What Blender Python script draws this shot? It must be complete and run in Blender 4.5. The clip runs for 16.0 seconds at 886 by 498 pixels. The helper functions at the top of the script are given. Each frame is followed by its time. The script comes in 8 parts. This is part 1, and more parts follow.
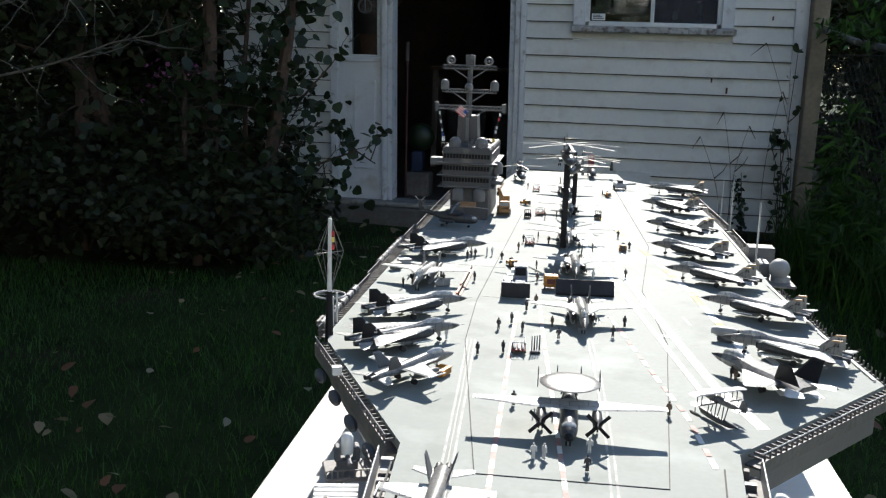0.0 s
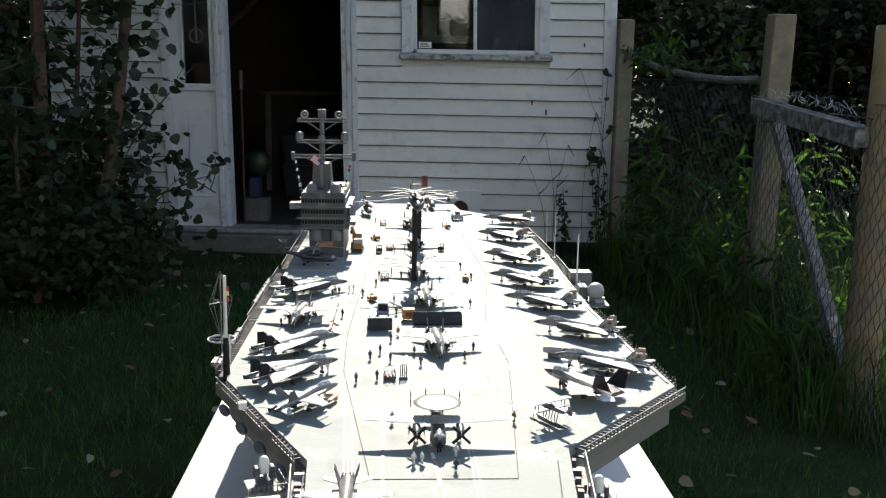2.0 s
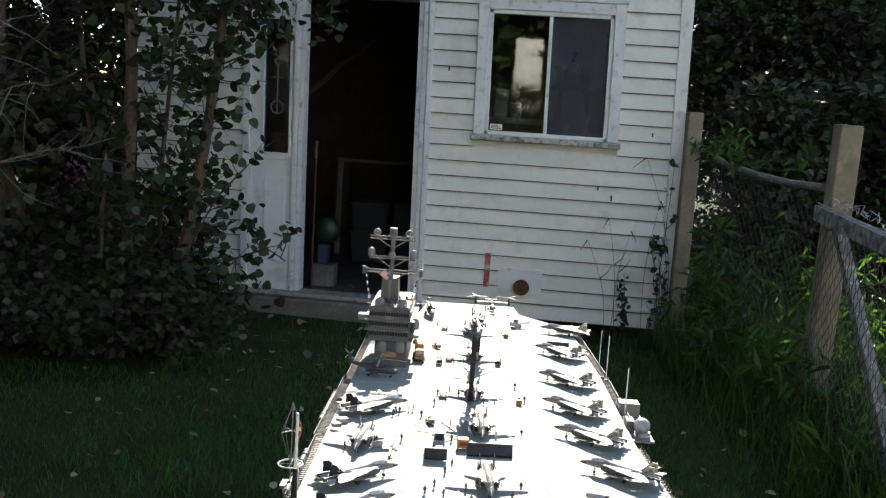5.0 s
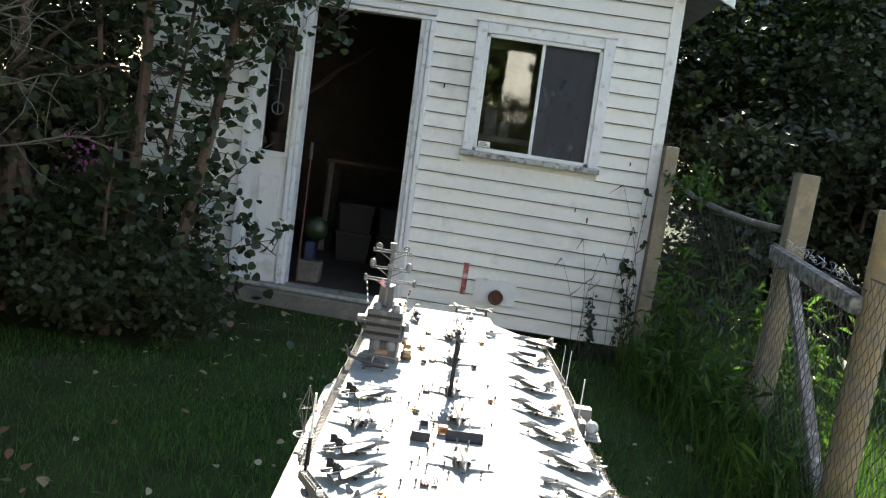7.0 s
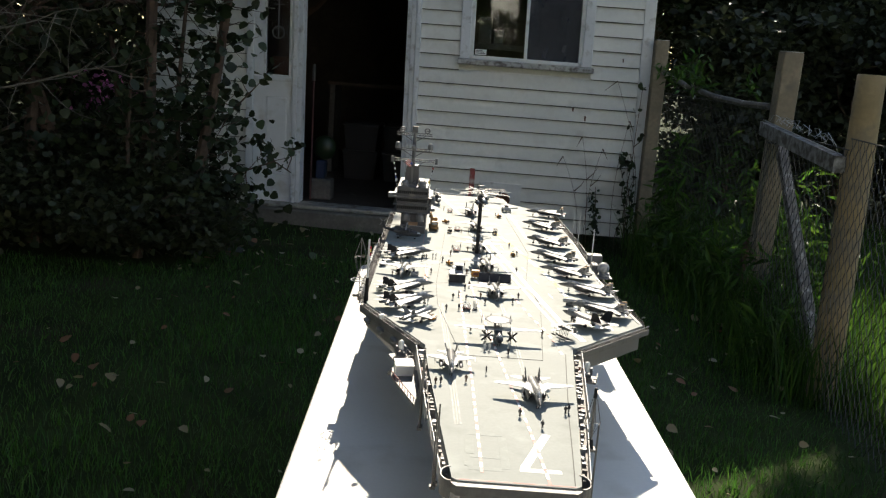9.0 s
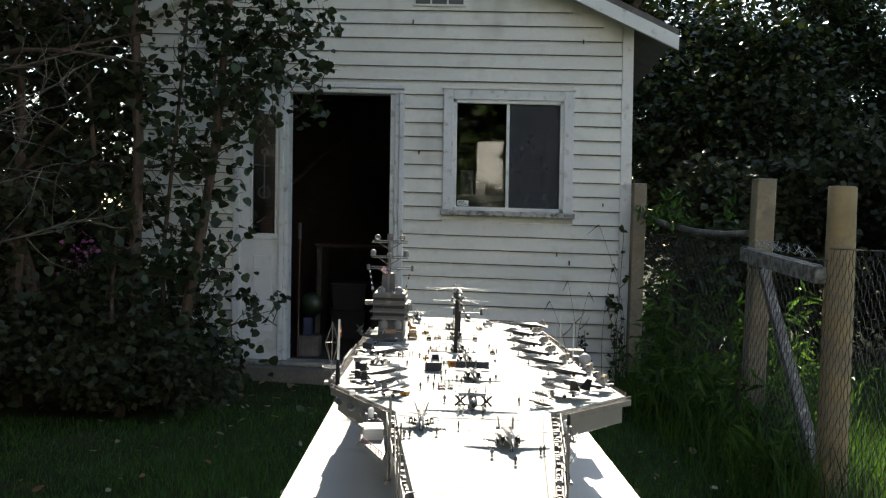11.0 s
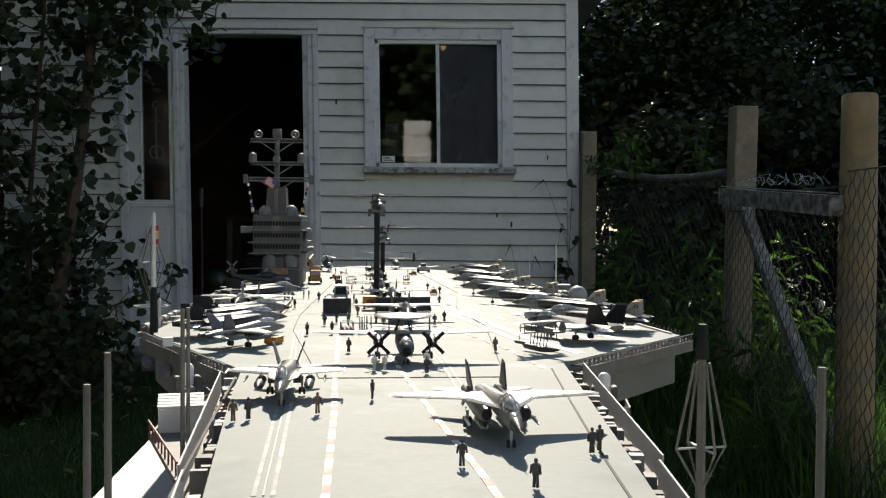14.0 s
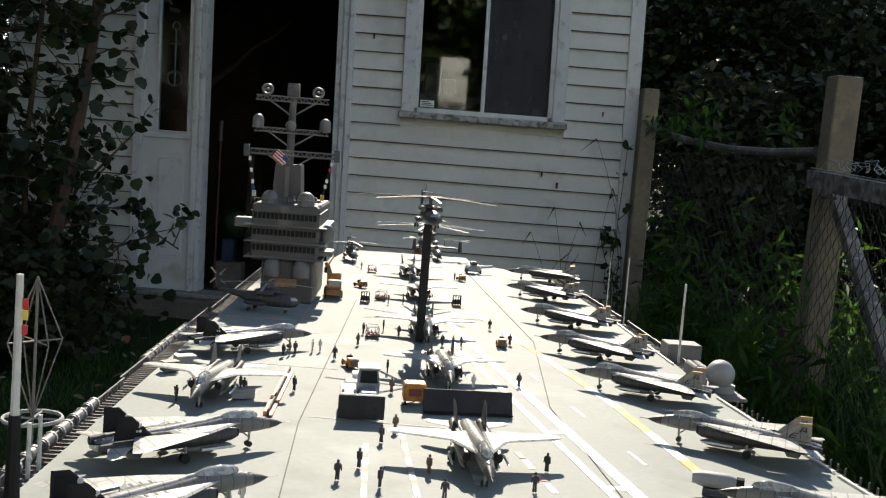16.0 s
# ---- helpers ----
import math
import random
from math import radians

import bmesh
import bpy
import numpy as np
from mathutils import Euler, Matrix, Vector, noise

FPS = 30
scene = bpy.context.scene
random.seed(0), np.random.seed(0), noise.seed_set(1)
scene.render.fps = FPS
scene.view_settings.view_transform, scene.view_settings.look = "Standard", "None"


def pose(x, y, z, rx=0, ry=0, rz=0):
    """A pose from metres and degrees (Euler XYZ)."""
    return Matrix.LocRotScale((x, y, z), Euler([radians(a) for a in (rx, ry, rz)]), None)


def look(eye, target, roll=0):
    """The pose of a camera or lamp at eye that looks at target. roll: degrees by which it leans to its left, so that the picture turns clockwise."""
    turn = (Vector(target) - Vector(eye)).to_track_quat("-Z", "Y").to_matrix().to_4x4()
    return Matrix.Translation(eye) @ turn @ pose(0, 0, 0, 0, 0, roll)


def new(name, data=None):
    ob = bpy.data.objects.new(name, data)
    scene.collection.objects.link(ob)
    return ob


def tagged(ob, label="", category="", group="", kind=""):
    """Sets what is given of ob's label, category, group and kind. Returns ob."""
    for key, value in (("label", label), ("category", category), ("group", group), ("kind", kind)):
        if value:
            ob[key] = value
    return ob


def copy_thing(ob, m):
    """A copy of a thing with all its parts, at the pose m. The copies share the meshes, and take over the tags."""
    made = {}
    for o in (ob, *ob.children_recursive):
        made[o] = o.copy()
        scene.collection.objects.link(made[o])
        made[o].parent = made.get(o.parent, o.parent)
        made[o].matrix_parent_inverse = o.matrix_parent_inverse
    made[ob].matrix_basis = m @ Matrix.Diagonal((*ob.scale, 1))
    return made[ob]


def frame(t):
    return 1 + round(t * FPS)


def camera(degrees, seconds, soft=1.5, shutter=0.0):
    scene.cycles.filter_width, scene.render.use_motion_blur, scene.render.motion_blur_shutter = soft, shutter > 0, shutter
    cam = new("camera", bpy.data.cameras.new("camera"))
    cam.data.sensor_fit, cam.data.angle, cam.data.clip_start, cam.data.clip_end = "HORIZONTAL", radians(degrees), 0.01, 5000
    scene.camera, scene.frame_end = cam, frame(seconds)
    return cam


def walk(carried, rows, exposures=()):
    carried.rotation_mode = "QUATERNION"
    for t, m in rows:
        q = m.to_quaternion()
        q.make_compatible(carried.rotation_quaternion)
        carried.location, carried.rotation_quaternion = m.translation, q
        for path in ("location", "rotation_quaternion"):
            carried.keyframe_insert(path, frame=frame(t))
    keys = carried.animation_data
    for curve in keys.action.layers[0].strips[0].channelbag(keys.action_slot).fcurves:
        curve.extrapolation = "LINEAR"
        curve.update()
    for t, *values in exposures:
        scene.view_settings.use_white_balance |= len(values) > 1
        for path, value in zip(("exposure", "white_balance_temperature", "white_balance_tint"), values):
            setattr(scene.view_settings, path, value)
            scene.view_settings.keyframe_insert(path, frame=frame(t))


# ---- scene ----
cam = camera(49.0, 16.0, soft=1.25)
PATH = [
    (0, (0.19, 0.103, 1.057), (-0.21, 2.02, 0.653), 1.8),
    (0.5, (0.168, -0.027, 1.079), (-0.143, 1.917, 0.731), 0.6),
    (1, (0.19, -0.103, 1.106), (-0.049, 1.856, 0.783), 3.8),
    (1.5, (0.173, -0.132, 1.131), (0.042, 1.83, 0.765), 2.3),
    (2, (0.173, -0.12, 1.145), (0.109, 1.844, 0.776), 1.0),
    (2.5, (0.19, -0.134, 1.16), (0.137, 1.835, 0.81), 1.6),
    (3, (0.193, -0.144, 1.182), (0.144, 1.825, 0.837), 2.6),
    (3.5, (0.191, -0.151, 1.206), (0.122, 1.818, 0.86), 2.5),
    (4, (0.177, -0.158, 1.236), (0.073, 1.81, 0.9), 3.1),
    (4.5, (0.173, -0.179, 1.278), (0.012, 1.792, 0.977), 2.8),
    (4.7, (0.175, -0.192, 1.292), (-0.003, 1.781, 1.018), 3.3),
    (6.8, (0.151, -0.558, 1.388), (-0.004, 1.421, 1.142), 7.7),
    (7, (0.159, -0.59, 1.393), (0.012, 1.388, 1.139), 8.6),
    (7.5, (0.199, -0.697, 1.376), (0.059, 1.277, 1.088), 7.5),
    (8, (0.177, -0.781, 1.36), (0.035, 1.185, 1.022), 5.7),
    (8.5, (0.131, -0.879, 1.328), (-0.021, 1.079, 0.946), 4.3),
    (9, (0.139, -0.938, 1.284), (0.008, 1.017, 0.883), 4.3),
    (9.5, (0.175, -1.005, 1.244), (0.042, 0.97, 0.957), 4.2),
    (10, (0.199, -1.054, 1.189), (0.049, 0.932, 1.01), 3.1),
    (10.2, (0.203, -1.049, 1.163), (0.049, 0.94, 1.02), 1.9),
    (12.3, (0.194, -0.52, 0.934), (0.07, 1.476, 0.965), 2.0),
    (12.5, (0.185, -0.456, 0.924), (0.053, 1.54, 0.933), 1.4),
    (13, (0.143, -0.304, 0.879), (0.069, 1.694, 0.875), 2.3),
    (13.5, (0.138, -0.169, 0.845), (0.162, 1.83, 0.789), 1.3),
    (14, (0.171, 0.024, 0.849), (0.174, 2.023, 0.798), 0.4),
    (14.5, (0.168, 0.173, 0.863), (0.058, 2.169, 0.785), 0.7),
    (15, (0.139, 0.309, 0.909), (-0.047, 2.297, 0.791), -0.3),
    (15.5, (0.114, 0.446, 0.947), (0.01, 2.441, 0.844), -0.6),
    (16, (0.099, 0.587, 0.948), (0.058, 2.579, 0.767), 4.5),
]
EXPOSURES = [(0, 1.30, 6450, 10), (1, 1.52, 6650, 10), (1.5, 1.54, 6750, 10), (3.5, 1.64, 6950, 10), (4.5, 1.88, 7150, 10), (7, 2.62, 7400, 10), (8, 1.80, 7450, 10), (9, 1.3, 7400, 10), (10, 1.42, 7350, 10), (12.5, 2.1, 7750, 10), (13.5, 1.05, 7200, 10), (14.5, 0.96, 7150, 10), (16, 1.20, 7250, 10)]
walk(cam, [(t, look(eye, target, roll)) for t, eye, target, roll in PATH], EXPOSURES)

# ---- light ----
SUN_EL, SUN_AZ = 37.0, -1.5          # degrees; azimuth from +y towards +x
world = bpy.data.worlds.new("sky")
scene.world = world
world.use_nodes = True
_n = world.node_tree
_bg = _n.nodes["Background"]
_sky = _n.nodes.new("ShaderNodeTexSky")
_sky.sky_type, _sky.sun_disc = "NISHITA", False
_sky.sun_elevation, _sky.sun_rotation = radians(SUN_EL), radians(SUN_AZ)
_sky.air_density, _sky.dust_density, _sky.ozone_density = 1.0, 0.2, 0.3
_n.links.new(_sky.outputs[0], _bg.inputs[0])
_bg.inputs[1].default_value = 0.085
sun = new("sun", bpy.data.lights.new("sun", "SUN"))
sun.data.energy, sun.data.angle, sun.data.color = 3.9, radians(0.53), (1.0, 0.95, 0.87)
_e, _a = radians(SUN_EL), radians(SUN_AZ)
sun.matrix_world = look((0, 0, 0), (-math.sin(_a) * math.cos(_e), -math.cos(_a) * math.cos(_e), -math.sin(_e)))


# ---- mesh helpers ----
class Geo:
    """Collects vertices and faces of one mesh."""

    def __init__(self):
        self.v, self.f = [], []

    def add(self, verts, faces, m=None):
        k = len(self.v)
        self.v += [tuple(m @ Vector(p)) if m else tuple(p) for p in verts]
        self.f += [tuple(i + k for i in f) for f in faces]
        return self

    def box(self, x0, x1, y0, y1, z0, z1, m=None, c=0.0):
        """A box; c chamfers its upper and upright edges."""
        if c <= 0:
            v = [(x, y, z) for z in (z0, z1) for x, y in ((x0, y0), (x1, y0), (x1, y1), (x0, y1))]
            return self.add(v, [(3, 2, 1, 0), (4, 5, 6, 7), (0, 1, 5, 4), (1, 2, 6, 5), (2, 3, 7, 6), (3, 0, 4, 7)], m)

        def ring(d, z):
            a, b, e, g = x0 + d, x1 - d, y0 + d, y1 - d
            return [(a + c, e, z), (b - c, e, z), (b, e + c, z), (b, g - c, z), (b - c, g, z), (a + c, g, z), (a, g - c, z), (a, e + c, z)]
        return self.loft([ring(c, z0), ring(0, z0 + c), ring(0, z1 - c), ring(c, z1)], m=m)

    def loft(self, rings, m=None, closed=True, caps=True):
        n, v, f = len(rings[0]), [], []
        for r in rings:
            v += [tuple(p) for p in r]
        for i in range(len(rings) - 1):
            for j in range(n if closed else n - 1):
                a, b = i * n + j, i * n + (j + 1) % n
                f.append((a, b, b + n, a + n))
        if caps and closed:
            f += [tuple(reversed(range(n))), tuple(range((len(rings) - 1) * n, len(rings) * n))]
        return self.add(v, f, m)

    def prism(self, poly, z0, z1, m=None):
        return self.loft([[(x, y, z0) for x, y in poly], [(x, y, z1) for x, y in poly]], m)

    def tube(self, pts, r, n=6, m=None, r1=None):
        """A round bar along points; r at the start, r1 at the end."""
        pts = [Vector(p) for p in pts]
        r1 = r if r1 is None else r1
        rings = []
        for i, p in enumerate(pts):
            d = (pts[min(i + 1, len(pts) - 1)] - pts[max(i - 1, 0)]).normalized()
            u = d.cross(Vector((0, 0, 1)) if abs(d.z) < 0.9 else Vector((1, 0, 0))).normalized()
            w = d.cross(u)
            rr = r + (r1 - r) * i / max(1, len(pts) - 1)
            rings.append([p + rr * (math.cos(2 * math.pi * k / n) * u + math.sin(2 * math.pi * k / n) * w) for k in range(n)])
        return self.loft(rings, m)

    def ball(self, c, rx, ry, rz, n=12, k=8, lo=-90, hi=90, m=None):
        rings = []
        for i in range(k + 1):
            b = radians(lo + (hi - lo) * i / k)
            q = max(math.cos(b), 1e-3)
            rings.append([(c[0] + rx * q * math.cos(2 * math.pi * j / n), c[1] + ry * q * math.sin(2 * math.pi * j / n), c[2] + rz * math.sin(b)) for j in range(n)])
        return self.loft(rings, m)

    def torus(self, c, R, r, n=24, k=6, m=None):
        v, f = [], []
        for i in range(n):
            a = 2 * math.pi * i / n
            for j in range(k):
                b = 2 * math.pi * j / k
                v.append((c[0] + (R + r * math.cos(b)) * math.cos(a), c[1] + (R + r * math.cos(b)) * math.sin(a), c[2] + r * math.sin(b)))
        for i in range(n):
            for j in range(k):
                f.append((i * k + j, ((i + 1) % n) * k + j, ((i + 1) % n) * k + (j + 1) % k, i * k + (j + 1) % k))
        return self.add(v, f, m)

    def mesh(self, name, mat, smooth=False):
        me = bpy.data.meshes.new(name)
        me.from_pydata(self.v, [], self.f)
        me.validate()
        bm = bmesh.new()
        bm.from_mesh(me)
        bmesh.ops.recalc_face_normals(bm, faces=bm.faces)
        bm.to_mesh(me)
        bm.free()
        if smooth:
            me.shade_smooth()
            me.set_sharp_from_angle(angle=radians(38))
        me.materials.append(mat)
        return me


def part(name, geo, mat, parent=None, label="", m=None, smooth=False):
    """Links a Geo (or a ready mesh) as one object under a thing or a part."""
    me = geo.mesh(name, mat, smooth) if isinstance(geo, Geo) else geo
    ob = new(name, me)
    if m is not None:
        ob.matrix_basis = m
    if parent is not None:
        ob.parent = parent
    if label:
        ob["label"] = label
    return ob


def thing(name, label, category, m=None, group="", kind=""):
    ob = new(name)
    ob.empty_display_size = 0.02
    if m is not None:
        ob.matrix_basis = m
    return tagged(ob, label, category, group, kind)


# ---- materials ----
def mat(name, color, rough=0.6, metal=0.0, var=0.15, scale=8.0, bump=0.1, fine=60.0, dirt=None, dirt_amt=0.0, dirt_scale=3.0, rand=0.0, spec=0.5, coat=0.0, dist=0.002, scuff=None, scuff_scale=20.0, panel=0.0):
    """Painted or raw surface: two scales of tone, fine relief, and patches of dirt."""
    ma = bpy.data.materials.new(name)
    ma.use_nodes = True
    nt = ma.node_tree
    nd, ln = nt.nodes, nt.links
    b = nd["Principled BSDF"]
    b.inputs["Roughness"].default_value, b.inputs["Metallic"].default_value = rough, metal
    b.inputs["Specular IOR Level"].default_value = spec
    b.inputs["Coat Weight"].default_value = coat
    tc = nd.new("ShaderNodeTexCoord")

    def tex(sc, det=4.0):
        t = nd.new("ShaderNodeTexNoise")
        t.inputs["Scale"].default_value, t.inputs["Detail"].default_value = sc, det
        ln.new(tc.outputs["Object"], t.inputs["Vector"])
        return t.outputs["Fac"]

    def mix(fac, a, c):
        mx = nd.new("ShaderNodeMix")
        mx.data_type = "RGBA"
        for s, val in ((mx.inputs[0], fac), (mx.inputs[6], a), (mx.inputs[7], c)):
            if isinstance(val, bpy.types.NodeSocket):
                ln.new(val, s)
            else:
                s.default_value = val
        return mx.outputs[2]

    def ramp(src, lo, hi):
        r = nd.new("ShaderNodeMapRange")
        r.inputs[1].default_value, r.inputs[2].default_value = lo, hi
        ln.new(src, r.inputs[0])
        return r.outputs[0]

    def tone(k):
        return (*[min(1, max(0, ch * k)) for ch in color], 1)
    big, small = tex(scale), tex(fine, 6.0)
    col = mix(ramp(big, 0.3, 0.7), tone(1 - var), tone(1 + var))
    col = mix(ramp(small, 0.35, 0.65), col, mix(0.5, col, tone(1 - 1.6 * var)))
    if rand:
        oi = nd.new("ShaderNodeObjectInfo")
        hsv = nd.new("ShaderNodeHueSaturation")
        ln.new(ramp(oi.outputs["Random"], 0, 1), hsv.inputs["Value"])
        hsv.inputs["Value"].default_value = 1
        mr = nd.new("ShaderNodeMapRange")
        mr.inputs[3].default_value, mr.inputs[4].default_value = 1 - rand, 1 + rand
        ln.new(oi.outputs["Random"], mr.inputs[0])
        ln.new(mr.outputs[0], hsv.inputs["Value"])
        ln.new(col, hsv.inputs["Color"])
        col = hsv.outputs["Color"]
    if dirt:
        col = mix(ramp(tex(dirt_scale, 8.0), 0.62 - 0.3 * dirt_amt, 0.78 - 0.2 * dirt_amt), col, (*dirt, 1))
    if scuff:
        col = mix(ramp(tex(scuff_scale, 10.0), 0.56, 0.74), col, (*scuff, 1))
    if panel:
        bk = nd.new("ShaderNodeTexBrick")
        bk.inputs["Scale"].default_value, bk.inputs["Mortar Size"].default_value = panel, 0.022
        bk.inputs["Brick Width"].default_value, bk.inputs["Row Height"].default_value = 0.8, 0.5
        ln.new(tc.outputs["Object"], bk.inputs["Vector"])
        fac = nd.new("ShaderNodeMath")
        fac.operation = "MULTIPLY"
        fac.inputs[1].default_value = 0.75
        ln.new(bk.outputs["Fac"], fac.inputs[0])
        col = mix(fac.outputs[0], col, (*[ch * 0.28 for ch in color], 1))
    ln.new(col, b.inputs["Base Color"])
    if bump:
        bp = nd.new("ShaderNodeBump")
        bp.inputs["Strength"].default_value, bp.inputs["Distance"].default_value = bump, dist
        ln.new(small, bp.inputs["Height"])
        ln.new(bp.outputs[0], b.inputs["Normal"])
    return ma


M = {}
M["siding"] = mat("vinyl_siding", (0.70, 0.70, 0.665), 0.55, var=0.06, scale=1.5, fine=40, bump=0.08, dirt=(0.46, 0.45, 0.40), dirt_amt=0.18, dirt_scale=2.2, rand=0.05, scuff=(0.60, 0.59, 0.55), scuff_scale=9)
M["trim"] = mat("white_trim", (0.70, 0.71, 0.70), 0.6, var=0.06, scale=6, fine=50, bump=0.2, dirt=(0.35, 0.33, 0.3), dirt_amt=0.15, dirt_scale=14)
M["door"] = mat("door_paint", (0.72, 0.74, 0.76), 0.5, var=0.05, scale=3, fine=30, bump=0.05, dirt=(0.5, 0.48, 0.44), dirt_amt=0.1, dirt_scale=5)
# shed interior boards: the dimness of the unlit room is put into the colour
M["shade_in"] = mat("shade_dark_boards", (0.055, 0.045, 0.038), 0.8, var=0.3, scale=4, fine=20)
M["grass_soil"] = mat("lawn_soil", (0.030, 0.045, 0.014), 0.95, var=0.4, scale=3, fine=60, bump=0.6, dirt=(0.05, 0.04, 0.025), dirt_amt=0.2, dirt_scale=2, spec=0.1)
M["table"] = mat("table_top", (0.74, 0.73, 0.69), 0.45, var=0.04, scale=4, fine=120, bump=0.05, dirt=(0.6, 0.58, 0.52), dirt_amt=0.1, dirt_scale=9)
M["steel_leg"] = mat("grey_steel", (0.25, 0.25, 0.26), 0.4, 0.6, var=0.1, scale=10)
M["deck"] = mat("deck_paint", (0.250, 0.272, 0.258), 0.72, var=0.08, scale=7, fine=160, bump=0.12, dirt=(0.185, 0.205, 0.19), dirt_amt=0.30, dirt_scale=14, dist=0.0006, spec=0.3, scuff=(0.33, 0.36, 0.345), scuff_scale=9)
M["hull"] = mat("hull_paint", (0.17, 0.165, 0.165), 0.5, var=0.1, scale=12, fine=150, bump=0.1, dirt=(0.16, 0.15, 0.14), dirt_amt=0.2, dirt_scale=20, dist=0.0005)
M["island"] = mat("island_paint", (0.085, 0.085, 0.09), 0.5, var=0.12, scale=30, fine=200, bump=0.1, dirt=(0.2, 0.18, 0.16), dirt_amt=0.15, dirt_scale=30, dist=0.0005)
M["lightgrey"] = mat("light_grey_paint", (0.32, 0.325, 0.33), 0.5, var=0.08, scale=40, fine=250, bump=0.08, dist=0.0004)
M["white"] = mat("white_paint", (0.80, 0.80, 0.78), 0.45, var=0.04, scale=30, fine=200, bump=0.05, dist=0.0004)
M["black"] = mat("black_paint", (0.012, 0.012, 0.014), 0.6, var=0.2, scale=40, fine=200, bump=0.03, dist=0.0004, spec=0.25)
M["panel_dark"] = mat("dark_panel_paint", (0.032, 0.032, 0.038), 0.6, var=0.25, scale=60, fine=250, bump=0.05, dist=0.0003, spec=0.3)
M["darkgrey"] = mat("dark_grey_paint", (0.085, 0.09, 0.10), 0.5, var=0.15, scale=40, fine=200, bump=0.08, dist=0.0004)
M["post"] = mat("weathered_post", (0.25, 0.205, 0.145), 0.85, var=0.25, scale=6, fine=40, bump=0.5, dirt=(0.14, 0.12, 0.095), dirt_amt=0.3, dirt_scale=9, rand=0.12)

# ---- ground ----
GZ = -0.13
g = Geo()
_xs = np.concatenate([np.linspace(-60, -8, 14), np.linspace(-7, 7, 57), np.linspace(8, 60, 14)])
_ys = np.concatenate([np.linspace(-40, -3, 10), np.linspace(-2.5, 12, 59), np.linspace(13, 120, 16)])
for _y in _ys:
    for _x in _xs:
        near = max(0.0, 1 - max(abs(_x), abs(_y - 4)) / 9)
        g.v.append((_x, _y, GZ - 0.02 + near * 0.045 * noise.noise((_x * 0.8, _y * 0.8, 0))))
_nx = len(_xs)
for _j in range(len(_ys) - 1):
    for _i in range(_nx - 1):
        g.f.append((_j * _nx + _i, _j * _nx + _i + 1, (_j + 1) * _nx + _i + 1, (_j + 1) * _nx + _i))
ground = part("ground", g, M["grass_soil"], smooth=True)
tagged(ground, "shaded lawn of short green grass with bare soil", "ground", kind="structure")

# ---- the shed ----
YW, XL, XR, PEAK = 6.588, -2.78, 1.084, 3.55       # front plane, corners, ridge
XM = (XL + XR) / 2
EAVE = 2.664
SLOPE = (PEAK - EAVE) / (XR - XM)
DOOR = (-1.555, -0.760, 2.112)                        # opening: left, right, top
SIDE = (-1.935, -1.625)                             # sidelight panel
WIN = (-0.345, 0.653, 1.200, 2.158)
BASE = 0.012


def wall_mesh():
    """Front wall, 0.12 thick, with the door and window cut through."""
    xs = [XL, SIDE[0], DOOR[1], WIN[0] + 0.06, WIN[1] - 0.06, XR]
    zs = [BASE, WIN[2] + 0.06, WIN[3] - 0.06, DOOR[2], EAVE]
    geo = Geo()
    for i in range(len(xs) - 1):
        for j in range(len(zs) - 1):
            if i == 1 and j < 3 or i == 3 and j == 1:
                continue
            geo.box(xs[i], xs[i + 1], YW + 0.012, YW + 0.13, zs[j], zs[j + 1])
    geo.loft([[(XL, y, EAVE), (XR, y, EAVE), (XM, y, PEAK)] for y in (YW + 0.012, YW + 0.13)])
    return geo


wall_front = part("wall_south", wall_mesh(), M["siding"])
tagged(wall_front, "gable wall of a shed clad in dirty white horizontal vinyl siding", "wall", kind="structure")

def strip_cuts(z0, z1):
    """Stretches of the front wall that a siding course between two heights covers."""
    zm = (z0 + z1) / 2
    left, right = XL, XR - 0.071
    if zm > EAVE - 0.02:
        half = (PEAK - z1) / SLOPE
        left, right = max(left, XM - half), min(right, XM + half)
    holes = []
    if zm < DOOR[2] + 0.06:
        holes.append((SIDE[0] - 0.06, DOOR[1] + 0.11))
    if WIN[2] - 0.03 < zm < WIN[3] + 0.02:
        holes.append((WIN[0], WIN[1]))
    out, x = [], left
    for a, b in holes:
        if b <= left or a >= right:
            continue
        out.append((x, a))
        x = b
    out.append((x, right))
    return [(a, b) for a, b in out if b - a > 0.02]


# dark strip under each lap: the lap's shadow line as colour, with some grime
M["lap_shade"] = mat("lap_shade_and_grime", (0.07, 0.066, 0.06), 0.9, var=0.4, scale=5, fine=40, bump=0.0)
COURSE = 0.1079
_z = -0.042
_k = 0
while _z < PEAK - 0.1:
    for a, b in strip_cuts(_z, _z + COURSE):
        g = Geo()
        sag = 0.0015 * noise.noise((_k * 1.7, 3.1, 0))
        prof = [(YW + 0.010, _z + COURSE + 0.004), (YW + 0.004, _z + COURSE - 0.004), (YW - 0.012 + sag, _z + 0.006), (YW - 0.012 + sag, _z), (YW + 0.004, _z - 0.001), (YW + 0.011, _z + 0.004)]
        g.loft([[(x, y, z) for y, z in prof] for x in (a, b)])
        part("siding_board", g, M["siding"], wall_front)
        part("siding_seam", Geo().box(a, b, YW - 0.0115, YW - 0.006, _z - 0.0058, _z - 0.0004), M["lap_shade"], wall_front)
    _z += COURSE
    _k += 1

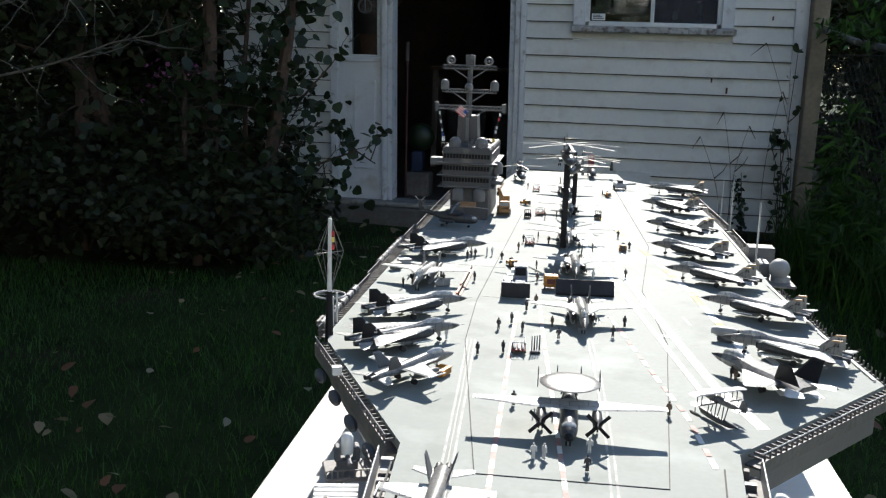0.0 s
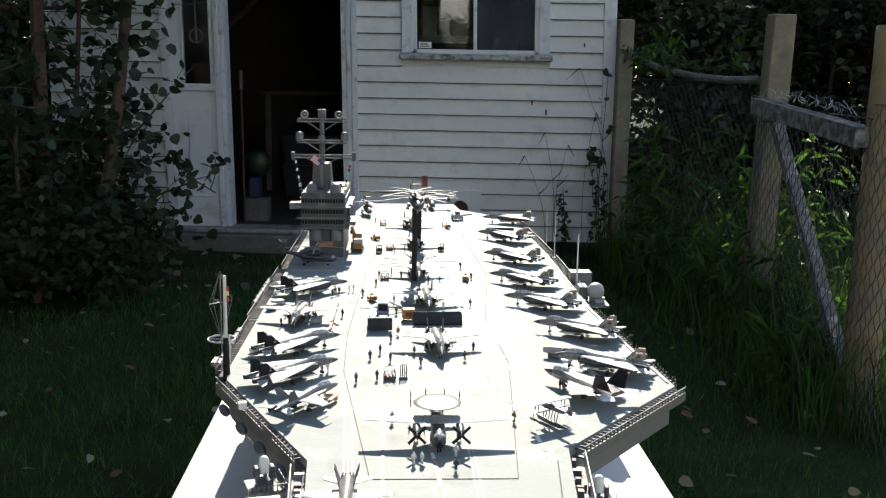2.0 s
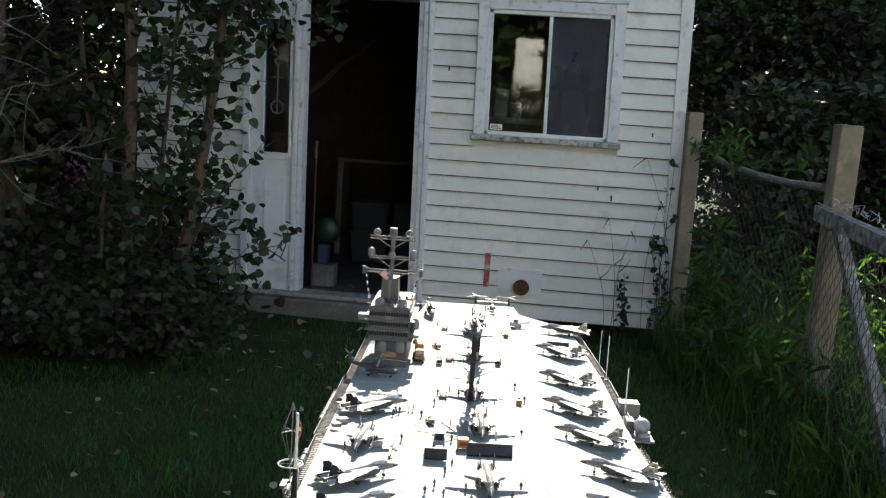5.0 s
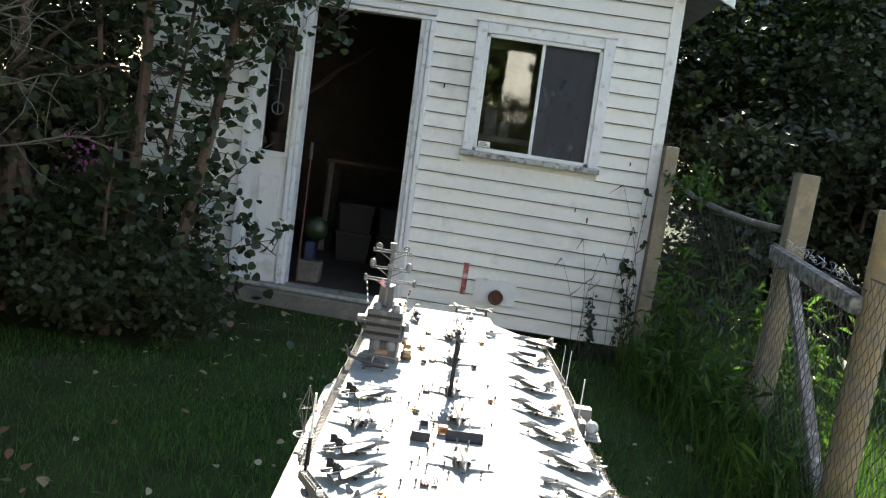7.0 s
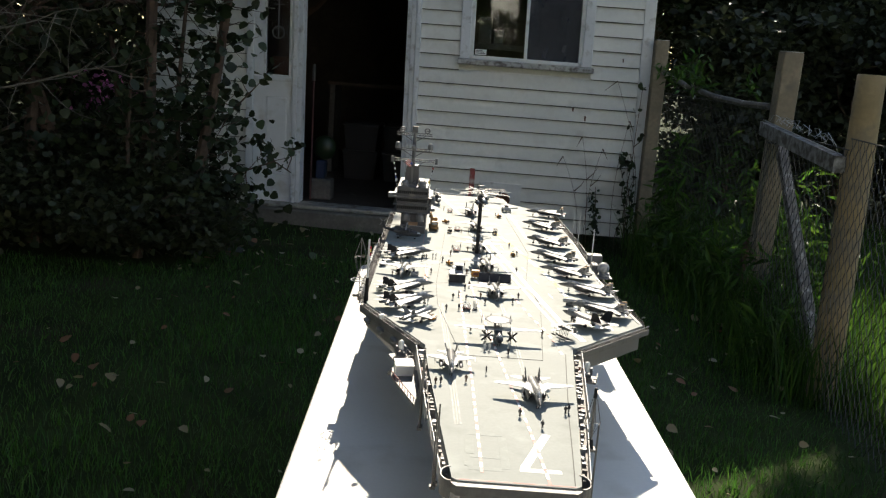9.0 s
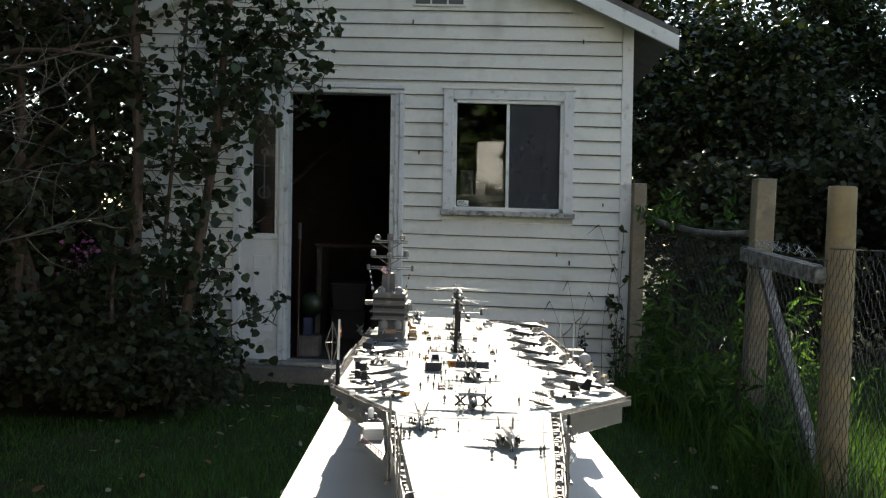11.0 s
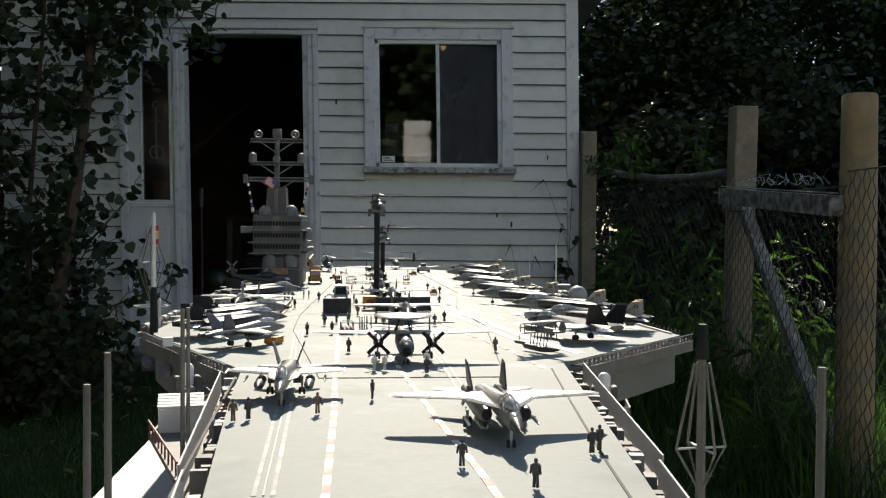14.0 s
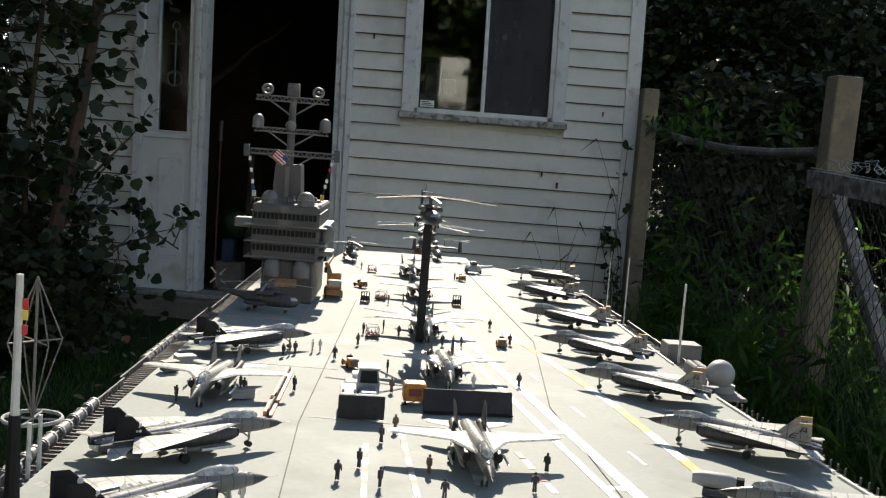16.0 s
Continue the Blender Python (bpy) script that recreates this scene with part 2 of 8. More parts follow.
# side and back walls, roof
g = Geo()
g.box(XL, XL + 0.12, YW + 0.13, YW + 4.2, BASE, EAVE)
tagged(part("wall_west", g, M["siding"]), "side wall of the white shed", "wall", kind="structure")
g = Geo()
g.box(XR - 0.12, XR, YW + 0.13, YW + 4.2, BASE, EAVE)
tagged(part("wall_east", g, M["siding"]), "side wall of the white shed", "wall", kind="structure")
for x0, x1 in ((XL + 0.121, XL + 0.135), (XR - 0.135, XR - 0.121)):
    ob = part("wall_lining", Geo().box(x0, x1, YW + 0.135, YW + 4.075, BASE + 0.001, EAVE - 0.085), M["shade_in"])
    tagged(ob, "boarded lining inside the shed, coloured dark for shade", "wall", kind="structure")
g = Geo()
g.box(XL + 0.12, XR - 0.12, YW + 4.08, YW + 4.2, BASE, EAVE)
tagged(part("wall_north", g, M["shade_in"]), "back wall inside the shed, coloured dark for shade", "wall", kind="structure")
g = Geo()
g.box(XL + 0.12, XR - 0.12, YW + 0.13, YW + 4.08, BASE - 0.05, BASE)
tagged(part("floor", g, M["shade_in"]), "wooden floor inside the shed, coloured dark for shade", "floor", kind="structure")
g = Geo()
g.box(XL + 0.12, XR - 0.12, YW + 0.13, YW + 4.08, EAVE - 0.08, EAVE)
tagged(part("ceiling", g, M["shade_in"]), "ceiling inside the shed, coloured dark for shade", "ceiling", kind="structure")
M["shingle"] = mat("roof_shingle", (0.12, 0.11, 0.10), 0.9, var=0.25, scale=8, fine=60, bump=0.5)
roof = thing("roof", "low gable roof with white fascia boards and soffit", "roof", kind="structure")
for sgn in (-1, 1):
    xe = XM + sgn * (XR - XM + 0.29)
    ze = PEAK - SLOPE * (XR - XM + 0.29)
    g = Geo()
    g.loft([[(XM, y, PEAK + 0.03), (xe, y, ze + 0.03), (xe, y, ze + 0.08), (XM, y, PEAK + 0.10)] for y in (YW - 0.20, YW + 4.4)])
    part("roof_slope", g, M["shingle"], roof)
    g = Geo()
    g.loft([[(XM, y, PEAK - 0.075), (xe, y, ze - 0.075), (xe, y, ze + 0.028), (XM, y, PEAK + 0.028)] for y in (YW - 0.225, YW - 0.195)])
    part("fascia", g, M["trim"], roof)
    g = Geo()
    g.loft([[(XM, y, PEAK - 0.03), (xe, y, ze - 0.03), (xe, y, ze - 0.012), (XM, y, PEAK - 0.012)] for y in (YW - 0.193, YW - 0.016)])
    part("soffit", g, M["trim"], roof)
g = Geo()
g.box(XR - 0.07, XR + 0.012, YW - 0.018, YW + 0.06, BASE - 0.02, EAVE + 0.02)
tagged(part("trim", g, M["trim"]), "white corner board of the shed", "trim", kind="structure")

# ---- table ----
TA = math.atan(0.085)
TABLE = pose(0.216 - 0.085 * 0.12, 0.12, 0, 0, 0, math.degrees(TA))
TZ = 0.49
table = thing("folding_table", "long white folding table standing on the lawn", "table", TABLE)


def round_rect(x0, x1, y0, y1, r, n=5):
    out = []
    for cx, cy, a0 in ((x1 - r, y0 + r, -90), (x1 - r, y1 - r, 0), (x0 + r, y1 - r, 90), (x0 + r, y0 + r, 180)):
        out += [(cx + r * math.cos(radians(a0 + 90 * i / n)), cy + r * math.sin(radians(a0 + 90 * i / n))) for i in range(n + 1)]
    return out


g = Geo()
_o = round_rect(-0.391, 0.391, 0, 2.46, 0.05)
_i2 = round_rect(-0.386, 0.386, 0.005, 2.455, 0.046)
g.loft([[(x, y, TZ - 0.045) for x, y in _i2], [(x, y, TZ - 0.040) for x, y in _o], [(x, y, TZ - 0.006) for x, y in _o], [(x, y, TZ) for x, y in _i2]])
part("tabletop", g, M["table"], table)
for y in (0.28, 2.16):
    for x in (-0.30, 0.30):
        g = Geo()
        g.tube([(x, y, GZ - 0.02), (x, y, TZ - 0.046)], 0.014, 10)
        part("leg", g, M["steel_leg"], table, "grey steel leg")
    g = Geo()
    g.tube([(-0.30, y, 0.05), (0.30, y, 0.05)], 0.011, 8)
    part("crossbar", g, M["steel_leg"], table)

# ---- carrier model ----
SHIP_POSE = pose(0.18, 0.286, 0.72, 0, 0, 4.2)
ship = thing("aircraft_carrier_model", "large grey scale model of an aircraft carrier on a white table", "ship model", SHIP_POSE)
DECK = [(-0.080, 0.0), (0.080, 0.0), (0.089, 0.008), (0.112, 0.22), (0.135, 0.45), (0.153, 0.636), (0.336, 0.857), (0.318, 1.05), (0.302, 1.30), (0.297, 1.80),
        (0.272, 2.33), (0.130, 2.50), (0.118, 2.62), (-0.160, 2.62), (-0.190, 2.34), (-0.283, 2.15), (-0.283, 0.91), (-0.276, 0.875), (-0.140, 0.60), (-0.132, 0.48), (-0.108, 0.22), (-0.088, 0.008)]
g = Geo()
g.prism(DECK, -0.010, 0.0)
deck = part("flight_deck", g, M["deck"], ship, "light grey painted flight deck")
# main hull: sections from bow to stern (s, half-width at the deck, at mid height, at the waterline)
SECT = [(0.015, 0.075, 0.004, 0.004), (0.06, 0.088, 0.03, 0.012), (0.16, 0.100, 0.055, 0.03), (0.32, 0.112, 0.085, 0.06), (0.55, 0.122, 0.11, 0.09), (0.85, 0.128, 0.126, 0.115),
        (1.3, 0.13, 0.13, 0.125), (1.9, 0.13, 0.13, 0.122), (2.3, 0.128, 0.12, 0.10), (2.56, 0.118, 0.10, 0.075)]
g = Geo()
HZ = 0.72 - TZ
g.loft([[(-a, s, -0.0105), (-a * 0.98, s, -0.05), (-b, s, -0.11), (-c, s, -HZ), (c, s, -HZ), (b, s, -0.11), (a * 0.98, s, -0.05), (a, s, -0.0105)] for s, a, b, c in SECT])
part("hull", g, M["hull"], ship, "dark grey painted hull")


def overhang(poly, inner, z0, z1):
    """A sponson under the deck's edge: full outline above, drawn in towards the hull below."""
    geo = Geo()
    geo.loft([[(x * 1, y, z1) for x, y in poly], [(x, y, z1 - 0.046) for x, y in poly], [(inner + (x - inner) * 0.42, y + 0.02, z0) for x, y in poly]])
    return geo


part("port_sponson", overhang([(0.122, 0.665), (0.156, 0.648), (0.332, 0.862), (0.314, 1.05), (0.298, 1.30), (0.293, 1.80), (0.268, 2.32), (0.122, 2.45)], 0.122, -0.10, -0.0105), M["hull"], ship)
part("starboard_sponson", overhang([(-0.122, 0.60), (-0.122, 2.30), (-0.19, 2.32), (-0.279, 2.14), (-0.279, 0.90), (-0.272, 0.88), (-0.145, 0.62)], -0.122, -0.10, -0.0105), M["hull"], ship)

# ---- white walls added behind the camera: they bounce fill light and show in the window ----
for x0, x1, y0, top in ((-13.5, -5.0, -9.5, 6.0), (2.0, 14.5, -9.5, 6.5), (-0.80, -0.12, -11.4, 3.45)):
    tagged(part("wall_south", Geo().box(x0, x1, y0 - 0.2, y0, GZ, top), M["siding"]), "plain white wall added behind the camera to bounce light", "wall", kind="structure")

# deck markings: thin paint on the deck
M["mark_white"] = mat("deck_white", (0.84, 0.84, 0.82), 0.55, var=0.08, scale=60, fine=300, bump=0.05, dirt=(0.55, 0.56, 0.55), dirt_amt=0.12, dirt_scale=60, dist=0.0003)
M["mark_red"] = mat("deck_red", (0.50, 0.245, 0.215), 0.7, var=0.3, scale=60, fine=300, bump=0.05, dirt=(0.42, 0.36, 0.34), dirt_amt=0.5, dirt_scale=45, dist=0.0003)
M["mark_yellow"] = mat("deck_yellow", (0.62, 0.38, 0.10), 0.7, var=0.2, scale=40, fine=300, bump=0.05, dirt=(0.50, 0.44, 0.32), dirt_amt=0.45, dirt_scale=40, dist=0.0003)
M["seam"] = mat("dark_seam", (0.05, 0.05, 0.05), 0.8, var=0.2, scale=60, fine=200, bump=0.0)
M["track"] = mat("track_grey", (0.30, 0.31, 0.30), 0.7, var=0.2, scale=60, fine=200, bump=0.2, dirt=(0.50, 0.51, 0.5), dirt_amt=0.35, dirt_scale=45, dist=0.0003)
M["gallery"] = mat("gallery_grey", (0.16, 0.15, 0.14), 0.55, var=0.2, scale=60, fine=200, bump=0.1, dist=0.0004)
M["walk_brown"] = mat("walkway_grey", (0.15, 0.14, 0.13), 0.65, var=0.3, scale=60, fine=200, bump=0.1, dist=0.0004)
M["mast_grey"] = mat("mast_grey", (0.15, 0.15, 0.152), 0.5, var=0.1, scale=60, fine=200, bump=0.05, dist=0.0004)
M["rail_white"] = mat("rail_white", (0.62, 0.62, 0.60), 0.5, var=0.1, scale=60, fine=200, bump=0.0)


def stripe(geo, pts, w, z0=-0.0006, z1=0.0003):
    """A painted band of width w along points on the deck."""
    for (x0, y0), (x1, y1) in zip(pts, pts[1:]):
        d = Vector((x1 - x0, y1 - y0))
        n = Vector((-d.y, d.x)).normalized() * w / 2
        geo.prism([(x0 - n.x, y0 - n.y), (x1 - n.x, y1 - n.y), (x1 + n.x, y1 + n.y), (x0 + n.x, y0 + n.y)], z0, z1)


def along(pts, t):
    """The point at a share t of a line's length."""
    seg = [math.dist(a, b) for a, b in zip(pts, pts[1:])]
    t *= sum(seg)
    for (a, b), l in zip(zip(pts, pts[1:]), seg):
        if t <= l or (a, b) == (pts[-2], pts[-1]):
            return (a[0] + (b[0] - a[0]) * t / l, a[1] + (b[1] - a[1]) * t / l)
        t -= l


def dashes(pts, w, step, share, name, mt, off=0.0, z1=0.0004):
    n = int(sum(math.dist(a, b) for a, b in zip(pts, pts[1:])) / step)
    for i in range(n):
        geo = Geo()
        stripe(geo, [along(pts, (i + off) / n), along(pts, min(1, (i + off + share) / n))], w, -0.0006, z1)
        part(name, geo, mt, ship)


def line(pts, w, name, mt, z1=0.0003):
    geo = Geo()
    stripe(geo, pts, w, -0.0006, z1)
    part(name, geo, mt, ship)


RED1 = [(-0.046, 0.03), (-0.052, 0.40), (-0.057, 0.557), (-0.068, 1.06)]
RED2 = [(0.046, 0.006), (0.041, 0.085), (0.030, 0.235), (0.016, 0.386), (0.005, 0.52), (-0.013, 0.751), (-0.030, 0.962), (-0.040, 1.10)]
RED3 = [(0.128, 0.60), (0.117, 0.714), (0.086, 0.878), (0.051, 1.076)]
for pts in (RED1, RED2):
    dashes(pts, 0.0042, 0.034, 0.5, "red_dash", M["mark_red"])
    dashes(pts, 0.0042, 0.034, 0.5, "white_dash", M["mark_white"], 0.5)
dashes(RED3, 0.005, 0.052, 0.38, "white_dash", M["mark_white"])
dashes(RED3, 0.005, 0.052, 0.30, "red_dash", M["mark_red"], 0.48)
line([(-0.108, 1.83), (-0.126, 1.108), (-0.120, 0.916), (-0.070, 0.55), (0.086, 0.552), (0.118, 0.957), (0.104, 1.217), (0.136, 1.56), (0.10, 2.30)], 0.0008, "deck_seam", M["seam"], 0.0007)
for d in (-0.0045, 0.0045):
    line([(-0.113 + d, 0.92), (-0.102 + d, 0.725), (-0.095 + d, 0.588), (-0.078 + d, 0.20)], 0.0024, "catapult_track", M["track"])
    line([(0.026 + d * 0.6, 0.951), (0.035 + d * 0.6, 0.80), (0.041 + d * 0.6, 0.633), (0.043 + d * 0.6, 0.50), (0.048 + d * 0.6, 0.36)], 0.0022, "catapult_track", M["track"])
line([(-0.113, 0.92), (-0.102, 0.725), (-0.095, 0.588), (-0.078, 0.20)], 0.0010, "catapult_slot", M["gallery"], 0.0006)
line([(0.018, 0.98), (-0.012, 1.60), (-0.02, 1.78)], 0.010, "catapult_track", M["track"])
line([(0.139, 0.79), (0.036, 1.457), (0.000, 1.70)], 0.0065, "landing_line", M["mark_white"], 0.0005)
line([(0.158, 0.79), (0.059, 1.457), (0.022, 1.72)], 0.0105, "landing_line", M["mark_white"], 0.0005)
for s in (0.80, 0.99, 1.13, 1.44):
    x = 0.139 + (0.036 - 0.139) * (s - 0.79) / (1.457 - 0.79)
    line([(x + 0.004, s), (x + 0.017, s)], 0.008, "landing_bar", M["mark_white"])
YEL = [(0.200, 0.99), (0.172, 1.248), (0.124, 1.52), (0.079, 1.744), (0.03, 1.95)]
dashes(YEL, 0.0095, 0.15, 0.5, "yellow_band", M["mark_yellow"])
dashes(YEL, 0.0095, 0.15, 0.5, "white_band", M["mark_white"], 0.5)
line([(0.222, 0.80), (0.200, 0.98)], 0.0085, "white_band", M["mark_white"])
line([(0.258, 0.80), (0.225, 0.95)], 0.010, "white_band", M["mark_white"])
line([(0.184, 0.70), (0.160, 0.80)], 0.012, "white_band", M["mark_white"])
for i in range(6):
    s = 1.05 + i * 0.14
    x = 0.155 - (s - 1.05) * 0.16
    line([(x, s), (x - 0.006, s + 0.035)], 0.003, "white_dash", M["mark_white"])
line([(-0.123, 2.531), (-0.059, 2.167)], 0.010, "white_band", M["mark_white"])
line([(0.106, 2.45), (0.150, 1.80)], 0.010, "white_band", M["mark_white"])
line([(0.080, 0.008), (0.090, 0.123), (0.101, 0.258), (0.123, 0.484), (0.135, 0.60)], 0.0014, "edge_line", M["seam"], 0.0006)
line([(-0.118, 0.13), (-0.140, 0.56)], 0.0016, "edge_line", M["seam"])
for pts in ([(-0.275, 1.60), (-0.172, 1.60), (-0.172, 1.74)], [(-0.105, 1.32), (-0.28, 1.33)], [(-0.12, 1.13), (0.0, 1.12)]):
    line(pts, 0.002, "red_outline" if pts[0][1] > 1.5 else "deck_joint", M["mark_red"] if pts[0][1] > 1.5 else M["track"])

M["mark_glare"] = mat("glare_number", (0.268, 0.291, 0.275), 0.74, spec=0.3, var=0.1, scale=60, fine=300, bump=0.05, dirt=(0.242, 0.264, 0.249), dirt_amt=0.5, dirt_scale=40, dist=0.0003)
# the large deck number at the bow: one digit white, the other's colour lost in painted-in sun glare
for pts in ([(-0.062, 0.168), (-0.012, 0.168)], [(-0.012, 0.160), (-0.012, 0.046)], [(-0.062, 0.160), (-0.062, 0.092)], [(-0.062, 0.085), (-0.018, 0.085)], [(-0.064, 0.043), (-0.018, 0.043)], [(-0.064, 0.049), (-0.064, 0.064)]):
    line(pts, 0.0125, "deck_number", M["mark_glare"], 0.0002)
line([(0.057, 0.182), (0.014, 0.054)], 0.0125, "deck_number", M["mark_white"], 0.0002)
line([(0.008, 0.048), (0.066, 0.048)], 0.0110, "deck_number", M["mark_white"], 0.00015)

# galleries along the deck's edge: a walkway tray with posts and a rail


def gallery(p0, p1, out, w=0.015, drop=0.012, step=0.012, rail=True, slats=True):
    a, b = Vector((*p0, 0)), Vector((*p1, 0))
    d = (b - a)
    ln = d.length
    d.normalize()
    m = Matrix(((d.x, out[0], 0, a.x), (d.y, out[1], 0, a.y), (0, 0, 1, 0), (0, 0, 0, 1)))
    o = thing_part("gallery", Geo().box(0, ln, 0.001, w, -drop - 0.002, -drop, m), M["walk_brown"])
    geo = Geo().box(0, ln, w, w + 0.0012, -drop - 0.006, 0.001 if not slats else -0.004, m)
    part("coaming", geo, M["lightgrey"] if not slats else M["gallery"], o)
    if not slats:
        rnd = random.Random(int(ln * 1e4))
        for i in range(int(ln / 0.016)):
            x, hh = (i + rnd.uniform(0.2, 0.8)) * 0.016, rnd.uniform(0.004, drop * 0.85)
            ww = rnd.uniform(0.002, 0.005)
            part("deck_locker", Geo().box(x - ww, x + ww, 0.002, w * rnd.uniform(0.35, 0.8), -drop, -drop + hh, m), (M["walk_brown"], M["gallery"], M["mast_grey"], M["lightgrey"])[rnd.randrange(4)], o)
        return o
    geo = Geo()
    for i in range(int(ln / step)):
        x = (i + 0.5) * step
        if slats:
            geo.box(x - 0.0007, x + 0.0007, 0.001, w + 0.001, -0.0045, -0.0025, m)
        geo.box(x - 0.0005, x + 0.0005, w - 0.0005, w + 0.0012, -drop, 0.0030, m)
    ob = part("rail_fence", geo, M["walk_brown"], o)
    ob["kind"] = "stuff"
    if rail:
        geo = Geo().tube([m @ Vector((0, w + 0.0006, 0.0035)), m @ Vector((ln, w + 0.0006, 0.0035))], 0.0007, 5)
        part("hand_rail", geo, M["lightgrey"], o)
    return o


def thing_part(name, geo, mt, label=""):
    return part(name, geo, mt, ship, label)


_e = Vector((0.336 - 0.153, 0.857 - 0.636)).normalized()
gallery((0.158, 0.642), (0.334, 0.854), (_e.y, -_e.x), 0.016, 0.010, 0.0095)
gallery((0.118, 0.27), (0.153, 0.63), (0.995, -0.095), 0.017, 0.016, 0.022, slats=False)
gallery((0.092, 0.03), (0.118, 0.26), (0.993, -0.11), 0.012, 0.016, 0.016, slats=False)
gallery((-0.091, 0.03), (-0.112, 0.25), (-0.995, -0.1), 0.012, 0.016, 0.014, slats=False)
gallery((-0.112, 0.26), (-0.140, 0.59), (-0.996, -0.085), 0.016, 0.018, 0.022, slats=False)
gallery((-0.140, 0.614), (-0.277, 0.885), (-0.89, -0.455), 0.016, 0.014, 0.010)
gallery((-0.2788, 0.92), (-0.2788, 1.21), (-1, 0), 0.0192, 0.010, 0.009)
gallery((-0.2788, 1.212), (-0.2788, 1.63), (-1, 0), 0.0232, 0.006, 0.008)
gallery((-0.2788, 1.632), (-0.2788, 2.12), (-1, 0), 0.0192, 0.008, 0.009)
gallery((0.334, 0.87), (0.318, 1.05), (0.996, 0.09), 0.008, 0.006, 0.012, rail=False)
gallery((0.317, 1.06), (0.302, 1.29), (0.998, 0.06), 0.008, 0.006, 0.012, rail=False)
gallery((0.301, 1.46), (0.297, 1.78), (1, 0), 0.016, 0.007, 0.011)
gallery((0.296, 1.82), (0.274, 2.31), (0.999, 0.045), 0.016, 0.006, 0.010)
# white edge bead along the angled deck
for a, b in (((0.329, 0.868), (0.312, 1.05)), ((0.312, 1.06), (0.296, 1.30)), ((0.2965, 1.47), (0.2925, 1.79))):
    line([a, b], 0.0028, "edge_bead", M["rail_white"], 0.0022)
# floats and boxes hung under the starboard gallery
for i in range(4):
    t = 0.12 + 0.24 * i
    x, y = -0.150 + (-0.285 + 0.150) * t, 0.60 + (0.868 - 0.60) * t
    m = Matrix.Translation((x - 0.007, y - 0.004, -0.024)) @ pose(0, 0, 0, 0, 0, 117)
    part("life_raft", Geo().ball((0, 0, 0), 0.017, 0.006, 0.007, 10, 6, m=m), M["darkgrey"], ship, smooth=True)
# float canisters lashed along the starboard walkway
for i in range(13):
    y = 0.945 + 0.034 * i if i < 6 else 1.32 + 0.030 * (i - 6)
    x, z = (-0.300, 0.001) if i < 6 else (-0.305, -0.001)
    can = part("float_canister", Geo().tube([(x, y - 0.012, z), (x, y + 0.012, z)], 0.0048, 12), M["darkgrey"] if i % 3 else M["gallery"], ship, "grey float canister", smooth=True)
    for dy in (-0.0085, 0.0085):
        part("strap", Geo().tube([(x, y + dy - 0.0012, z), (x, y + dy + 0.0012, z)], 0.0054, 12), M["lightgrey"], can)
    part("cradle", Geo().box(x - 0.004, x + 0.004, y - 0.010, y + 0.010, z - 0.012, z - 0.0045), M["gallery"], can)
# bow tubs: curved bulwarks at the two bow corners
for sx in (-1, 1):
    geo = Geo()
    outer, inner = [], []
    for i in range(11):
        a = radians(-90 + 18 * i) if sx > 0 else radians(270 - 18 * i)
        outer.append((sx * 0.089 + 0.015 * math.cos(a), 0.020 + 0.024 * math.sin(a)))
        inner.append((sx * 0.089 + 0.013 * math.cos(a), 0.020 + 0.022 * math.sin(a)))
    geo.prism(outer + inner[::-1], -0.024, 0.001)
    part("bow_tub", geo, M["gallery"], ship)
    part("tub_floor", Geo().prism(outer, -0.026, -0.0242), M["gallery"], ship)
geo = Geo()
geo.loft([[(x, y - 0.001, z) for x, y in ((-0.082, -0.012), (0.082, -0.012), (0.090, 0.0), (-0.090, 0.0))] for z in (-0.016, -0.0022)])
part("bow_ramp", geo, M["gallery"], ship)
line([(-0.082, 0.004), (0.082, 0.004)], 0.003, "red_bow_line", M["mark_red"])


def ciws(x, y, z, face):
    """A close-in gun mount with a white dome, on a small railed platform."""
    base = part("gun_platform", Geo().box(-0.02, 0.02, -0.02, 0.02, -0.004, 0, c=0.001), M["gallery"], ship, "small railed gun platform", m=pose(x, y, z, 0, 0, face))
    geo = Geo()
    for i in range(9):
        t = -0.02 + 0.005 * i
        geo.box(t - 0.0006, t + 0.0006, -0.0206, -0.0194, 0, 0.007)
        geo.box(0.0194, 0.0206, t - 0.0006, t + 0.0006, 0, 0.007)
    geo.box(-0.02, 0.0206, -0.0208, -0.0196, 0.0066, 0.0076)
    geo.box(0.0196, 0.0208, -0.02, 0.02, 0.0066, 0.0076)
    part("platform_rail", geo, M["gallery"], base)
    geo = Geo().box(-0.009, 0.009, -0.007, 0.007, 0, 0.010, c=0.001)
    geo.box(-0.011, -0.006, -0.006, 0.006, 0.008, 0.022, c=0.001).box(0.006, 0.011, -0.006, 0.006, 0.008, 0.022, c=0.001)
    geo.tube([(0, -0.004, 0.013), (0, -0.026, 0.014)], 0.0022, 8)
    part("gun_mount", geo, M["darkgrey"], base, "dark grey gun mount")
    geo = Geo().tube([(0, 0, 0.014), (0, 0, 0.028)], 0.0055, 14)
    geo.ball((0, 0, 0.028), 0.0055, 0.0055, 0.0055, 14, 5, 0, 90)
    part("dome", geo, M["white"], base, "white radar dome", smooth=True)
    part("platform_strut", Geo().tube([(0, 0, -0.004), (-0.02, 0.012, -0.04)], 0.003, 6), M["hull"], base)


ciws(-0.186, 0.595, -0.026, 20)
ciws(0.172, 0.555, -0.030, -10)
